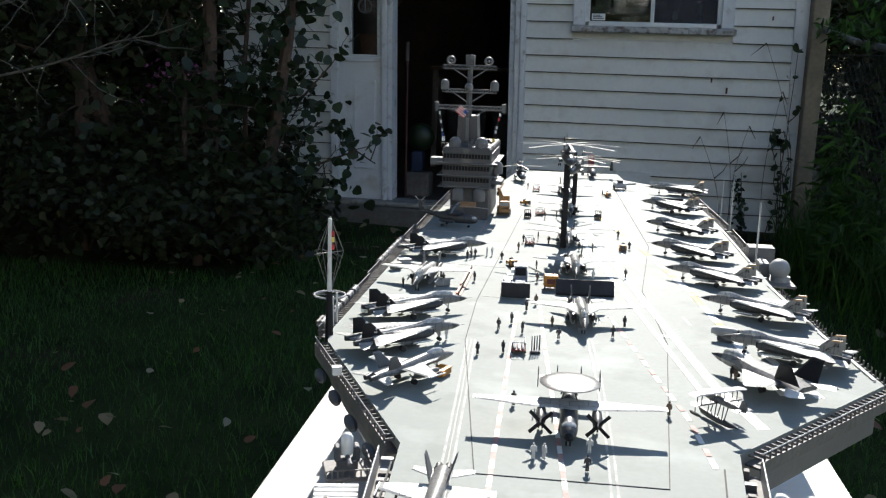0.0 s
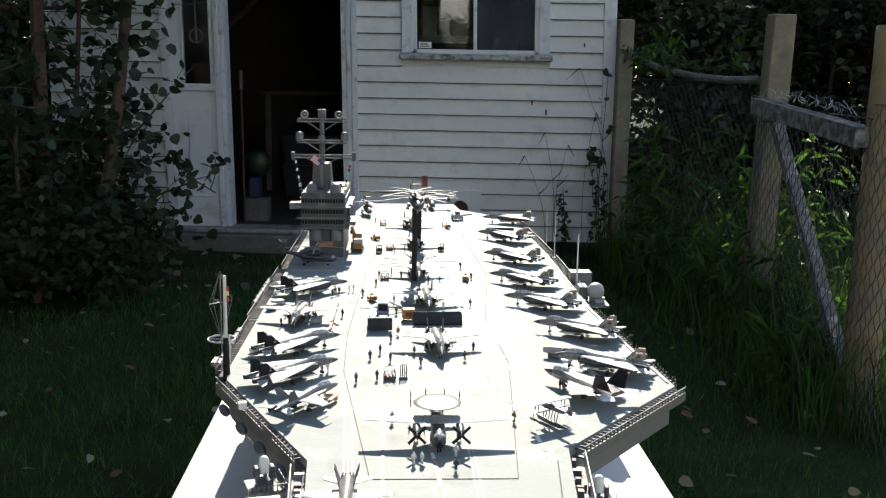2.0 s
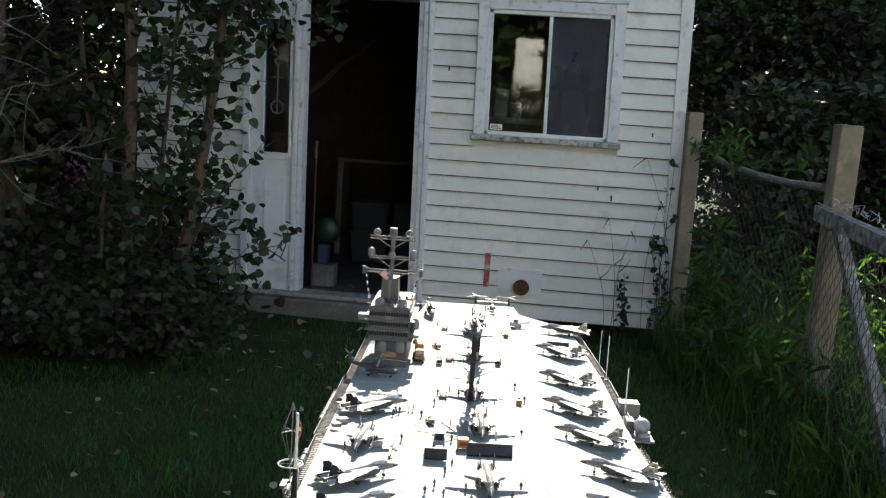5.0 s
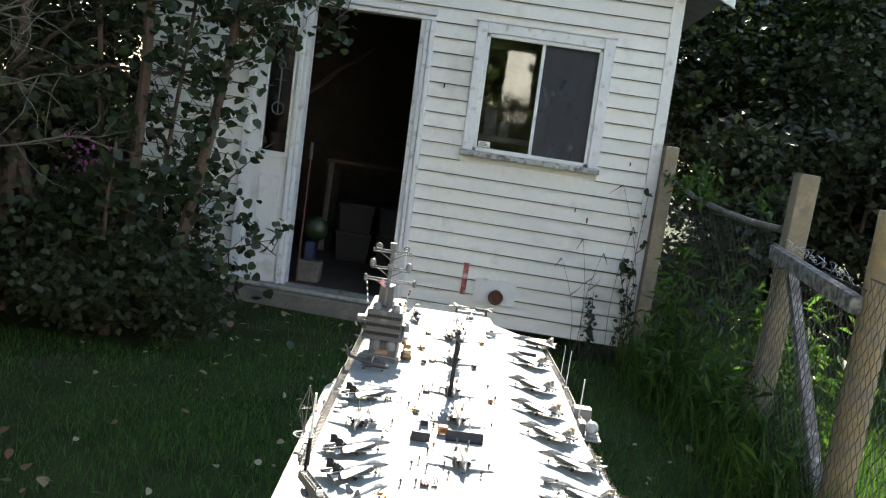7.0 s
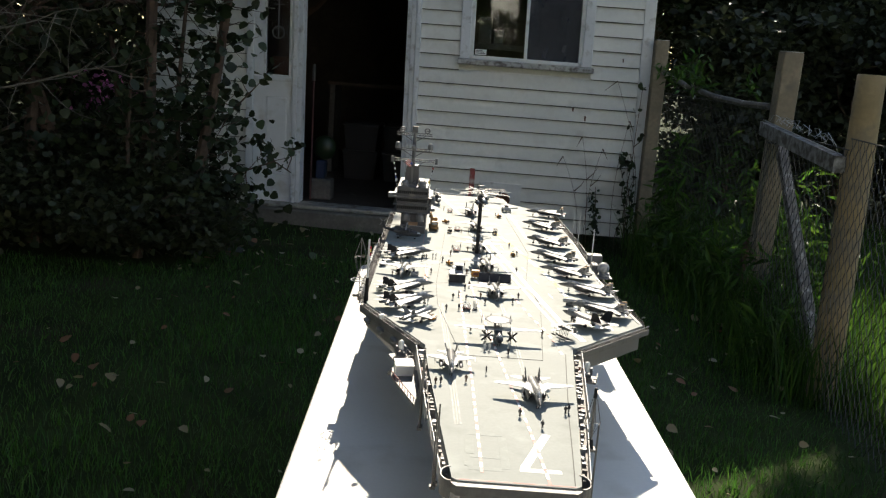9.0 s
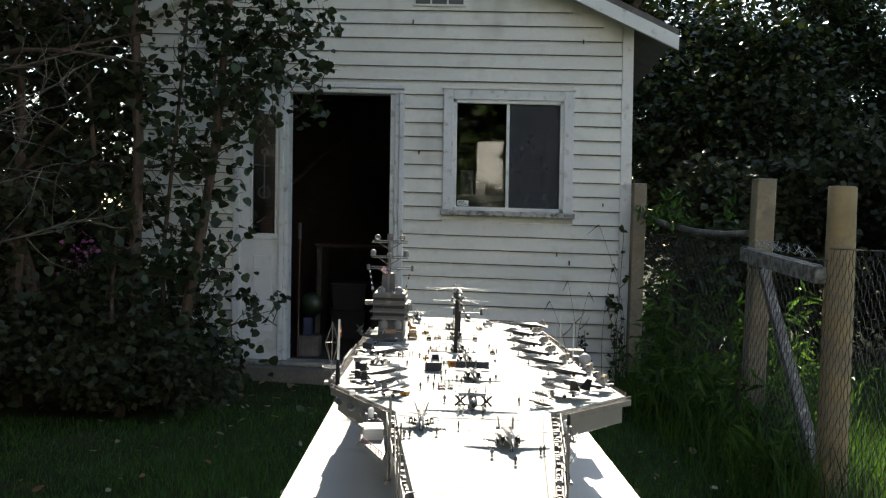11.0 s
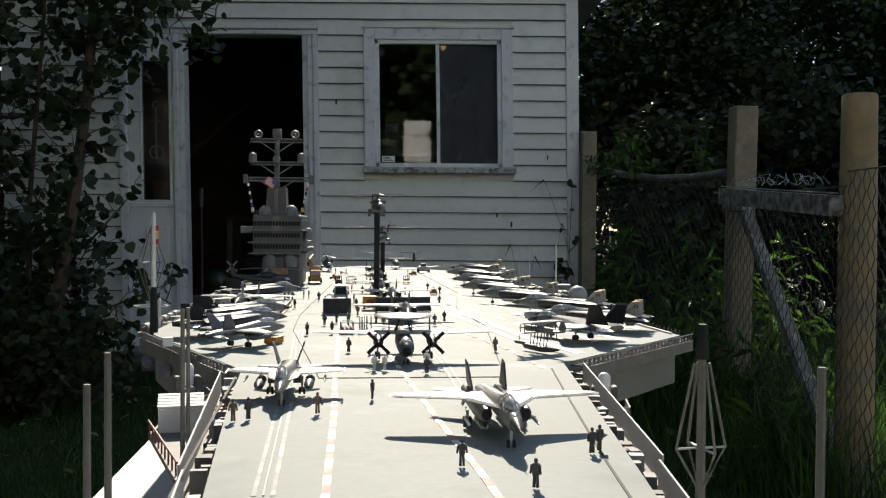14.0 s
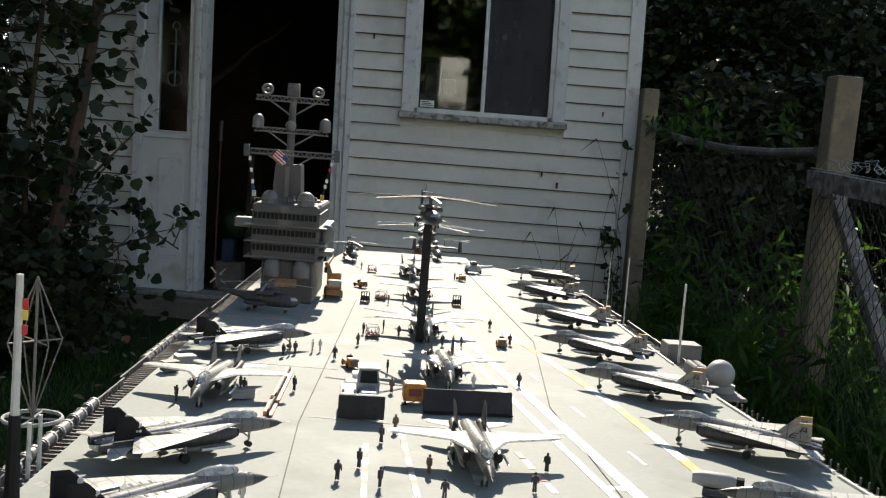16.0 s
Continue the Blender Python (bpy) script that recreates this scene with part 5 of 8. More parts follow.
o = copy_thing(hornet, by_nose(-0.121, 0.815, 146, 8.5))
o["label"] = "grey model strike fighter with dark canted fins at the deck edge"
settle(e2("grey twin-propeller model plane with a radar disc above"), at_deck(0.004, 0.662, 1))
settle(f22("pale grey stealth model jet with large black fins"), by_nose(0.158, 0.877, -142))
settle(floatplane("grey model biplane with floats near the deck edge"), at_deck(0.146, 0.700, -149), K * 0.74)
big = settle(helicopter("dark grey model helicopter on top of a tall post", "model_helicopter", 7, 24.0, 17.0, M["heli"]), at_deck(-0.016, 1.515, 6, 0.142))
copy_thing(big, at_deck(-0.001, 1.875, -10, 0.083))
o = settle(helicopter("dark grey model helicopter parked near the stern", "model_helicopter", 4, 17.0, 14.0, M["heli"]), at_deck(-0.145, 2.38, 10))
o = copy_thing(o, at_deck(-0.235, 1.655, 78))
o["label"] = "dark grey model helicopter parked before the island"
settle(tiltrotor("dark grey model tiltrotor aircraft at the stern"), at_deck(0.045, 2.53, 2))
o = copy_thing(orange, by_nose(0.180, 2.26, -100))
o["label"] = "grey swept-wing model jet parked at the aft deck edge"
# posts that hold up the two helicopters
for p, s, top, w in ((-0.016, 1.506, 0.148, 0.0052), (-0.001, 1.866, 0.089, 0.0048)):
    g = Geo().box(-w, w, -w, w, 0.0012, top, c=0.0006)
    post_ob = part("display_post", g, M["black"], m=at_deck(p, s, 0, 0.0))
    tagged(post_ob, "upright black post carrying a model helicopter", "post")

# ---- deck vehicles and small gear ----
M["tug_yellow"] = mat("tug_yellow", (0.60, 0.25, 0.035), 0.5, var=0.2, scale=120, fine=400, bump=0.05, dirt=(0.2, 0.10, 0.04), dirt_amt=0.35, dirt_scale=150, dist=0.0002)
M["pink"] = mat("faded_red", (0.50, 0.24, 0.20), 0.6, var=0.2, scale=120, bump=0.0)


def vehicle(name, label, p, s, rot, group="deck vehicles"):
    return thing(name, label, "model vehicle", at_deck(p, s, rot, 0.0012), group)


def four_wheels(r, xs, ys, rad):
    for x in xs:
        for y in ys:
            part("wheel", Geo().tube([(x - 0.0008, y, rad), (x + 0.0008, y, rad)], rad, 10), M["tyre"], r, "black tyre")


def tug(p, s, rot, label="small yellow deck tractor model"):
    r = vehicle("deck_tractor", label, p, s, rot)
    part("chassis", Geo().box(-0.006, 0.006, -0.013, 0.013, 0.0018, 0.0065, c=0.0006), M["tug_yellow"], r)
    part("bonnet", Geo().box(-0.0055, 0.0055, -0.013, -0.002, 0.0065, 0.0105, c=0.0008), M["tug_yellow"], r)
    part("seat", Geo().box(-0.003, 0.003, 0.002, 0.006, 0.0065, 0.0115, c=0.0005), M["black"], r)
    part("grille", Geo().box(-0.004, 0.004, -0.0134, -0.0129, 0.003, 0.009), M["darkgrey"], r)
    part("steering_column", Geo().tube([(0, -0.002, 0.010), (0, 0.001, 0.0135)], 0.0005, 5), M["black"], r)
    four_wheels(r, (-0.006, 0.006), (-0.008, 0.008), 0.0028)
    return r


t0 = tug(-0.094, 1.335, 20)
copy_thing(t0, at_deck(0.088, 1.512, -3, 0.0012))
copy_thing(t0, at_deck(0.078, 2.16, 15, 0.0012))
copy_thing(t0, at_deck(-0.108, 1.97, 40, 0.0012))
# yellow power unit
r = vehicle("power_unit", "yellow box-shaped ground power unit model", -0.028, 1.198, 4)
part("cabinet", Geo().box(-0.0105, 0.0105, -0.009, 0.009, 0.003, 0.0195, c=0.0012), M["tug_yellow"], r)
part("vent_panel", Geo().box(-0.006, 0.006, -0.0096, -0.0089, 0.008, 0.015), M["redbrown"], r)
part("tow_bar", Geo().tube([(0, -0.009, 0.003), (-0.014, -0.022, 0.002)], 0.0006, 5), M["black"], r)
four_wheels(r, (-0.0085, 0.0085), (-0.006, 0.006), 0.003)
# heavy grey truck with a lifting bed
r = vehicle("flatbed_truck", "large grey truck model with a raised dark blade in front", -0.077, 1.170, 3)
M["truck_grey"] = mat("truck_blue_grey", (0.20, 0.22, 0.27), 0.5, var=0.12, scale=100, bump=0.05, dist=0.0002)
part("chassis", Geo().box(-0.015, 0.015, -0.030, 0.055, 0.004, 0.011, c=0.001), M["truck_grey"], r)
part("blade", Geo().box(-0.020, 0.020, -0.046, -0.042, 0.001, 0.0215, c=0.0008), M["panel_dark"], r, "dark flat blade")
part("cab", Geo().loft([[(-0.004, -0.010, 0.011), (0.016, -0.010, 0.011), (0.016, 0.012, 0.011), (-0.004, 0.012, 0.011)], [(-0.004, -0.010, 0.024), (0.016, -0.010, 0.024), (0.016, 0.012, 0.024), (-0.004, 0.012, 0.024)], [(-0.002, -0.005, 0.036), (0.014, -0.005, 0.036), (0.014, 0.011, 0.036), (-0.002, 0.011, 0.036)]]), M["truck_grey"], r, "blue-grey cab")
part("cab_window", Geo().loft([[(-0.002, -0.0106, 0.0245), (0.014, -0.0106, 0.0245), (0.014, -0.0098, 0.0245), (-0.002, -0.0098, 0.0245)], [(-0.001, -0.0061, 0.0345), (0.013, -0.0061, 0.0345), (0.013, -0.0053, 0.0345), (-0.001, -0.0053, 0.0345)]]), M["black"], r)
part("cab_roof", Geo().box(-0.004, 0.016, -0.007, 0.013, 0.0362, 0.0376), M["white"], r)
part("bonnet", Geo().box(-0.002, 0.014, -0.036, -0.0105, 0.0112, 0.0215, c=0.0018), M["truck_grey"], r)
part("bumper", Geo().box(-0.0195, 0.0195, -0.0412, -0.0385, 0.0175, 0.0215, c=0.0006), M["white"], r, "white bumper bar")
part("side_deck", Geo().box(-0.0185, -0.0045, -0.036, 0.010, 0.0112, 0.0185, c=0.0008), M["white"], r, "white side deck")
for x in (-0.0165, -0.0065):
    part("headlight", Geo().tube([(x, -0.0392, 0.0232), (x, -0.0372, 0.0232)], 0.0016, 8), M["canopy"], r)
for k, (x, y) in enumerate(((-0.008, 0.024), (0.006, 0.024), (-0.002, 0.040))):
    part("crate", Geo().box(x - 0.006, x + 0.006, y - 0.007, y + 0.007, 0.011, 0.0185 + 0.002 * k, c=0.0006), M["white"] if k != 1 else M["lightgrey"], r)
four_wheels(r, (-0.0155, 0.0155), (-0.024, 0.0, 0.036), 0.0058)


def cart(p, s, rot, label, col, load):
    r = vehicle("ordnance_cart", label, p, s, rot)
    part("platform", Geo().box(-0.008, 0.008, -0.012, 0.012, 0.003, 0.0045), M[col], r)
    for x in (-0.0072, 0.0072):
        for y in (-0.011, 0.011):
            part("upright", Geo().tube([(x, y, 0.0045), (x, y, 0.013)], 0.0006, 5), M[col], r)
    part("top_rail", Geo().tube([(-0.0072, -0.011, 0.013), (0.0072, -0.011, 0.013), (0.0072, 0.011, 0.013), (-0.0072, 0.011, 0.013), (-0.0072, -0.011, 0.013)], 0.0006, 5), M["white"], r)
    for i in range(load):
        x = -0.0048 + 0.0048 * i
        part("store", body(Geo(), [(-0.0135, 0.0066, 0.0002, 0.0002), (-0.010, 0.0066, 0.0018, 0.0018), (0.010, 0.0066, 0.0018, 0.0018), (0.0125, 0.0066, 0.0006, 0.0006)], 8, x), M["white"] if i % 2 else M["lightgrey"], r, smooth=True)
    four_wheels(r, (-0.0075, 0.0075), (-0.009, 0.009), 0.0026)
    return r


c0 = cart(-0.075, 1.520, 5, "pale red and white ordnance cart model with loads", "pink", 3)
for p, s, rot in ((-0.070, 1.845, -8), (-0.094, 2.20, 4)):
    copy_thing(c0, at_deck(p, s, rot, 0.0012))
c1 = cart(-0.055, 0.885, 4, "rusty red ordnance cart model with loads", "redbrown", 3)
copy_thing(c1, at_deck(-0.022, 2.215, 2, 0.0012))
# upright missiles in a stand beside the red cart
r = thing("missile_rack", "rack of upright grey model missiles", "rack", at_deck(-0.036, 0.888, 0, 0.0012))
part("rack_base", Geo().box(-0.006, 0.006, -0.008, 0.008, 0, 0.002), M["darkgrey"], r)
for i in range(4):
    part("missile", Geo().tube([(-0.004 + 0.0028 * i, -0.004 + 0.002 * i, 0.002), (-0.004 + 0.0028 * i, -0.004 + 0.002 * i, 0.019)], 0.0011, 7, r1=0.0007), M["darkgrey"] if i % 2 else M["lightgrey"], r)


def forklift(p, s, rot):
    r = vehicle("forklift", "dark forklift truck model", p, s, rot)
    part("body", Geo().box(-0.0065, 0.0065, -0.006, 0.010, 0.002, 0.0095, c=0.0008), M["darkgrey"], r)
    for x in (-0.006, -0.002, 0.002, 0.006):
        part("mast_bar", Geo().box(x - 0.0007, x + 0.0007, -0.0085, -0.007, 0.001, 0.0165), M["black"], r)
    part("fork", Geo().box(-0.005, -0.003, -0.017, -0.0085, 0.001, 0.002).box(0.003, 0.005, -0.017, -0.0085, 0.001, 0.002), M["tug_yellow"], r)
    part("roof", Geo().box(-0.006, 0.006, -0.005, 0.006, 0.0155, 0.0165), M["black"], r)
    for x in (-0.0055, 0.0055):
        for y in (-0.0045, 0.0055):
            part("roof_post", Geo().tube([(x, y, 0.009), (x, y, 0.0155)], 0.0005, 5), M["black"], r)
    four_wheels(r, (-0.0065, 0.0065), (-0.004, 0.007), 0.003)
    return r


fl = forklift(-0.094, 1.805, 0)
copy_thing(fl, at_deck(0.050, 1.835, 0, 0.0012))
# mobile crane beside the island
r = vehicle("mobile_crane", "brown-yellow mobile crane model beside the island", -0.146, 1.835, 6)
M["crane"] = mat("crane_brown_yellow", (0.38, 0.21, 0.08), 0.55, var=0.25, scale=120, bump=0.05, dist=0.0002)
part("chassis", Geo().box(-0.0125, 0.0125, -0.026, 0.030, 0.005, 0.014, c=0.001), M["crane"], r)
part("cab", Geo().box(-0.011, 0.011, -0.024, -0.006, 0.014, 0.028, c=0.0015), M["crane"], r)
part("cab_window", Geo().box(-0.009, 0.009, -0.0247, -0.0239, 0.019, 0.026), M["canopy"], r)
part("jib_lower", Geo().loft([[(-0.006, 0.0, 0.018), (0.004, 0.0, 0.018), (0.004, 0.012, 0.018), (-0.006, 0.012, 0.018)], [(-0.016, 0.006, 0.050), (-0.008, 0.006, 0.050), (-0.008, 0.014, 0.050), (-0.016, 0.014, 0.050)]]), M["crane"], r)
part("jib_upper", Geo().tube([(-0.012, 0.010, 0.049), (-0.002, 0.036, 0.060)], 0.0035, 8, r1=0.0022), M["crane"], r)
part("engine_cover", Geo().box(-0.010, 0.012, 0.010, 0.028, 0.014, 0.036, c=0.002), M["crane"], r)
part("hook_block", Geo().box(-0.016, -0.011, 0.004, 0.009, 0.036, 0.045, c=0.001), M["black"], r)
four_wheels(r, (-0.013, 0.013), (-0.018, 0.004, 0.022), 0.006)
# grey vehicle near the stern
r = vehicle("grey_tractor", "grey armoured tractor model near the stern", 0.112, 2.30, 6)
part("hull", Geo().box(-0.014, 0.014, -0.018, 0.020, 0.004, 0.017, c=0.003), M["lightgrey"], r)
part("turret", Geo().box(-0.007, 0.007, -0.008, 0.008, 0.017, 0.024, c=0.0015), M["darkgrey"], r)
part("arm", Geo().tube([(0.014, 0.0, 0.013), (0.042, 0.006, 0.015)], 0.003, 8), M["lightgrey"], r)
four_wheels(r, (-0.014, 0.014), (-0.012, 0.0, 0.013), 0.005)

# blast deflector panel and other deck fittings
r = thing("blast_deflector", "black raised blast deflector panel behind a model jet", "deck panel", at_deck(0.021, 1.168, 4, 0.0011))
part("panel", Geo().box(-0.041, 0.041, -0.001, 0.001, 0, 0.021, m=pose(0, 0, 0.001, -28, 0, 0), c=0.0003), M["panel_dark"], r)
part("hinge", Geo().box(-0.041, 0.041, -0.004, 0.004, 0.0, 0.0016), M["black"], r)
for x in (-0.03, 0.0, 0.03):
    part("strut", Geo().tube([(x, 0.022, 0.001), (x, 0.006, 0.014)], 0.001, 5), M["black"], r)
r = thing("blast_deflector", "black raised panel near the aft deck edge", "deck panel", at_deck(0.215, 2.055, -4, 0.0011))
part("panel", Geo().box(-0.030, 0.030, -0.001, 0.001, 0, 0.018, m=pose(0, 0, 0.001, -20, 0, 0), c=0.0003), M["panel_dark"], r)
part("strut", Geo().tube([(-0.02, 0.016, 0.001), (-0.02, 0.004, 0.012)], 0.001, 5).tube([(0.02, 0.016, 0.001), (0.02, 0.004, 0.012)], 0.001, 5), M["black"], r)
M["bar_orange"] = mat("bar_orange", (0.60, 0.24, 0.13), 0.55, var=0.2, scale=120, bump=0.0)
r = thing("tow_barrier", "long red-orange bar with dark edge lying on the deck", "barrier", at_deck(-0.153, 1.205, 0, 0.0011))
part("bar", Geo().box(-0.0045, -0.001, -0.085, 0.085, 0, 0.004, c=0.0004), M["bar_orange"], r)
part("bar_edge", Geo().box(-0.001, 0.0005, -0.085, 0.085, 0, 0.006), M["black"], r)
part("bar_foot", Geo().box(0.0005, 0.0035, -0.085, 0.085, 0, 0.0009), M["bar_orange"], r)
for i, (p, s, w, h, col, nm) in enumerate(((-0.186, 1.172, 0.006, 0.007, "lightgrey", "tool_crate"), (-0.178, 1.176, 0.0055, 0.008, "lightgrey", "tool_crate"), (-0.236, 0.758, 0.005, 0.008, "white", "tool_crate"), (-0.262, 1.30, 0.010, 0.007, "lightgrey", "tool_crate"),
                                             (-0.268, 1.26, 0.008, 0.009, "gallery", "tool_crate"), (-0.258, 1.005, 0.007, 0.006, "white", "tool_crate"), (0.262, 1.565, 0.012, 0.006, "darkgrey", "tool_crate"), (-0.130, 0.785, 0.010, 0.006, "tug_yellow", "tool_crate"))):
    r = thing(nm, "small painted crate model standing on the deck", "crate", at_deck(p, s, 10 * i, 0.0011), "deck crates")
    part("box", Geo().box(-w, w, -w * 0.7, w * 0.7, 0, h, c=0.0006), M[col], r)
    part("lid", Geo().box(-w * 1.04, w * 1.04, -w * 0.74, w * 0.74, h, h + 0.0012), M[col], r)
# open engine pod model beside a parked jet
r = thing("jet_engine_model", "dark round jet engine model on a stand", "engine model", at_deck(0.190, 0.985, 70, 0.0011))
part("casing", body(Geo(), [(-0.014, 0.011, 0.0045, 0.0045), (-0.008, 0.011, 0.006, 0.006), (0.010, 0.011, 0.0058, 0.0058), (0.018, 0.011, 0.004, 0.004)], 14), M["lightgrey"], r, smooth=True)
part("nozzle", Geo().tube([(0, -0.0185, 0.011), (0, -0.013, 0.011)], 0.005, 14), M["black"], r)
part("stand", Geo().box(-0.005, 0.005, -0.008, 0.010, 0, 0.0055), M["darkgrey"], r)

# deck crew figurines: plain shapes
M["crew_dark"] = mat("figurine_dark", (0.05, 0.05, 0.055), 0.7, var=0.2, scale=200, bump=0.0)
M["crew_white"] = mat("figurine_white", (0.62, 0.62, 0.60), 0.7, var=0.1, scale=200, bump=0.0)
M["crew_brown"] = mat("figurine_brown", (0.16, 0.11, 0.08), 0.7, var=0.2, scale=200, bump=0.0)


def figurine_mesh(mt, arm):
    g = Geo()
    g.tube([(-0.0009, 0, 0), (-0.0007, 0, 0.0062)], 0.0008, 6).tube([(0.0009, 0.0003, 0), (0.0007, 0, 0.0062)], 0.0008, 6)
    g.loft([[(x * w, y * 0.0011, z) for x, y in ((-1, -1), (1, -1), (1, 1), (-1, 1))] for w, z in ((0.0014, 0.0058), (0.0017, 0.0085), (0.0021, 0.0112), (0.0012, 0.0120))])
    g.tube([(-0.0022, 0, 0.0110), (-0.0026, -0.0003, 0.0066)], 0.0006, 5)
    g.tube([(0.0022, 0, 0.0110), (0.0026 + arm * 0.001, -0.0004, 0.0066 + arm * 0.007)], 0.0006, 5)
    g.ball((0, 0, 0.0132), 0.0011, 0.0011, 0.0013, 8, 6)
    return g.mesh("figurine", mt, True)


FIG = [figurine_mesh(M["crew_dark"], 0), figurine_mesh(M["crew_brown"], 0), figurine_mesh(M["crew_white"], 0), figurine_mesh(M["crew_dark"], 1)]
CREW = [(-0.085, 0.970, 0), (-0.071, 1.000, 0), (-0.055, 0.960, 3), (-0.020, 0.995, 1), (-0.011, 0.944, 0), (0.054, 0.969, 0), (0.070, 1.017, 0), (-0.045, 1.100, 1), (0.083, 1.294, 0), (-0.091, 1.458, 1), (-0.113, 1.370, 0), (-0.141, 1.215, 0),
        (-0.237, 1.150, 3), (-0.185, 1.195, 0), (-0.190, 1.205, 0), (-0.087, 1.533, 0), (-0.062, 1.565, 0), (-0.042, 1.531, 1), (0.084, 1.630, 0), (0.100, 1.525, 0), (0.012, 1.490, 0), (0.035, 1.485, 0), (-0.169, 1.365, 0), (-0.163, 1.375, 1),
        (-0.158, 1.384, 0), (-0.140, 1.400, 2), (-0.132, 1.405, 2), (-0.054, 1.317, 0), (-0.049, 1.233, 1), (0.034, 1.275, 2), (-0.035, 1.821, 0), (-0.058, 1.798, 1), (0.066, 2.167, 0), (-0.038, 2.229, 0), (-0.116, 2.230, 1), (-0.100, 0.864, 0),
        (-0.072, 0.876, 0), (-0.024, 0.588, 2), (-0.015, 0.589, 2), (0.023, 0.610, 2), (0.021, 0.572, 0), (-0.049, 0.712, 0), (0.099, 0.716, 1), (0.209, 0.957, 0), (0.222, 0.951, 1), (0.175, 0.841, 0), (0.179, 0.838, 1), (-0.056, 1.066, 0),
        (-0.026, 0.450, 0), (-0.063, 0.396, 1), (-0.107, 0.379, 0), (-0.116, 0.373, 1), (0.097, 0.276, 0), (0.103, 0.283, 0), (0.021, 0.250, 0), (0.053, 0.206, 0), (-0.215, 0.905, 0), (-0.150, 0.905, 2), (-0.142, 0.912, 2), (-0.190, 0.905, 0)]
random.seed(9)
for p, s, k in CREW:
    ob = new("figurine", FIG[k])
    ob.matrix_basis = at_deck(p, s, random.uniform(0, 360), 0.0009)
    tagged(ob, ("small dark painted figurine standing on the deck", "small brown painted figurine standing on the deck", "small white painted figurine standing on the deck", "small dark figurine with a raised arm on the deck")[k], "figurine", "deck figurines")

# ---- shed: door, sidelight, window, fittings ----
M["weathered"] = mat("weathered_trim", (0.46, 0.455, 0.44), 0.75, var=0.15, scale=10, fine=70, bump=0.5, dirt=(0.22, 0.2, 0.17), dirt_amt=0.3, dirt_scale=12)
M["peeling"] = mat("peeling_paint", (0.46, 0.46, 0.45), 0.7, var=0.15, scale=8, fine=80, bump=0.5, dirt=(0.12, 0.10, 0.085), dirt_amt=0.6, dirt_scale=30)
M["casing"] = mat("casing_paint", (0.66, 0.68, 0.70), 0.65, var=0.06, scale=7, fine=60, bump=0.3, dirt=(0.33, 0.32, 0.30), dirt_amt=0.18, dirt_scale=16)
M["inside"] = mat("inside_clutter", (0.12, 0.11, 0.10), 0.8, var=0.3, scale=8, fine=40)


def glass(name, tint=(0.8, 0.85, 0.85), rough=0.02, ior=1.45):
    ma = bpy.data.materials.new(name)
    ma.use_nodes = True
    b = ma.node_tree.nodes["Principled BSDF"]
    b.inputs["Base Color"].default_value = (*tint, 1)
    b.inputs["Roughness"].default_value = rough
    b.inputs["Transmission Weight"].default_value = 1.0
    b.inputs["IOR"].default_value = ior
    return ma


M["glass"] = glass("window_glass", ior=1.75)
M["dirty_glass"] = glass("dusty_glass", (0.42, 0.43, 0.44), 0.10)

door = thing("door_1", "open doorway with weathered white frame and step", "doorway", kind="structure")
fy0, fy1 = YW - 0.030, YW + 0.13
for x0, x1, y0 in ((DOOR[0] - 0.032, DOOR[0], YW - 0.010), (DOOR[0] - 0.070, DOOR[0] - 0.034, YW - 0.032), (DOOR[1], DOOR[1] + 0.034, YW + 0.010), (DOOR[1] + 0.036, DOOR[1] + 0.072, YW - 0.014), (DOOR[1] + 0.074, DOOR[1] + 0.110, fy0)):
    part("jamb", Geo().box(x0, x1, y0, fy1, BASE, DOOR[2] + 0.0, c=0.004), M["casing"], door)
for z0, z1, y0 in ((DOOR[2] + 0.002, DOOR[2] + 0.035, YW - 0.012), (DOOR[2] + 0.037, DOOR[2] + 0.075, YW - 0.034)):
    part("head", Geo().box(SIDE[0] - 0.05, DOOR[1] + 0.11, y0, fy1, z0, z1, c=0.004), M["casing"], door)
part("threshold", Geo().box(SIDE[0] - 0.04, DOOR[1] + 0.10, YW - 0.085, YW + 0.13, BASE - 0.035, BASE - 0.002, c=0.008), mat("worn_threshold", (0.30, 0.29, 0.27), 0.8, var=0.2, scale=10, fine=60, bump=0.5, dirt=(0.12, 0.1, 0.09), dirt_amt=0.4, dirt_scale=14), door, "worn grey-white threshold")
part("step", Geo().box(SIDE[0] - 0.10, DOOR[1] + 0.14, YW - 0.14, YW + 0.12, GZ - 0.05, BASE - 0.037, c=0.012), mat("step_wood", (0.15, 0.14, 0.125), 0.85, var=0.25, scale=8, fine=50, bump=0.5), door, "grey wooden step")
side = thing("door_2", "white sidelight panel with a narrow etched window", "door panel", kind="structure")
sx0, sx1 = SIDE[0] + 0.002, SIDE[1] - 0.004
gx0, gx1, gz0, gz1 = -1.842, -1.660, 1.000, 1.935
for x0, x1, z0, z1 in ((sx0, gx0, BASE, DOOR[2]), (gx1, sx1, BASE, DOOR[2]), (gx0, gx1, BASE, gz0), (gx0, gx1, gz1, DOOR[2])):
    part("stile", Geo().box(x0, x1, YW - 0.004, YW + 0.04, z0, z1), M["door"], side)
part("raised_panel", Geo().box(gx0 + 0.01, gx1 - 0.01, YW - 0.014, YW - 0.002, 0.22, 0.83, c=0.01), M["door"], side)
part("drip_rail", Geo().box(sx0, sx1, YW - 0.020, YW - 0.003, 0.952, 0.984, c=0.004), M["door"], side)
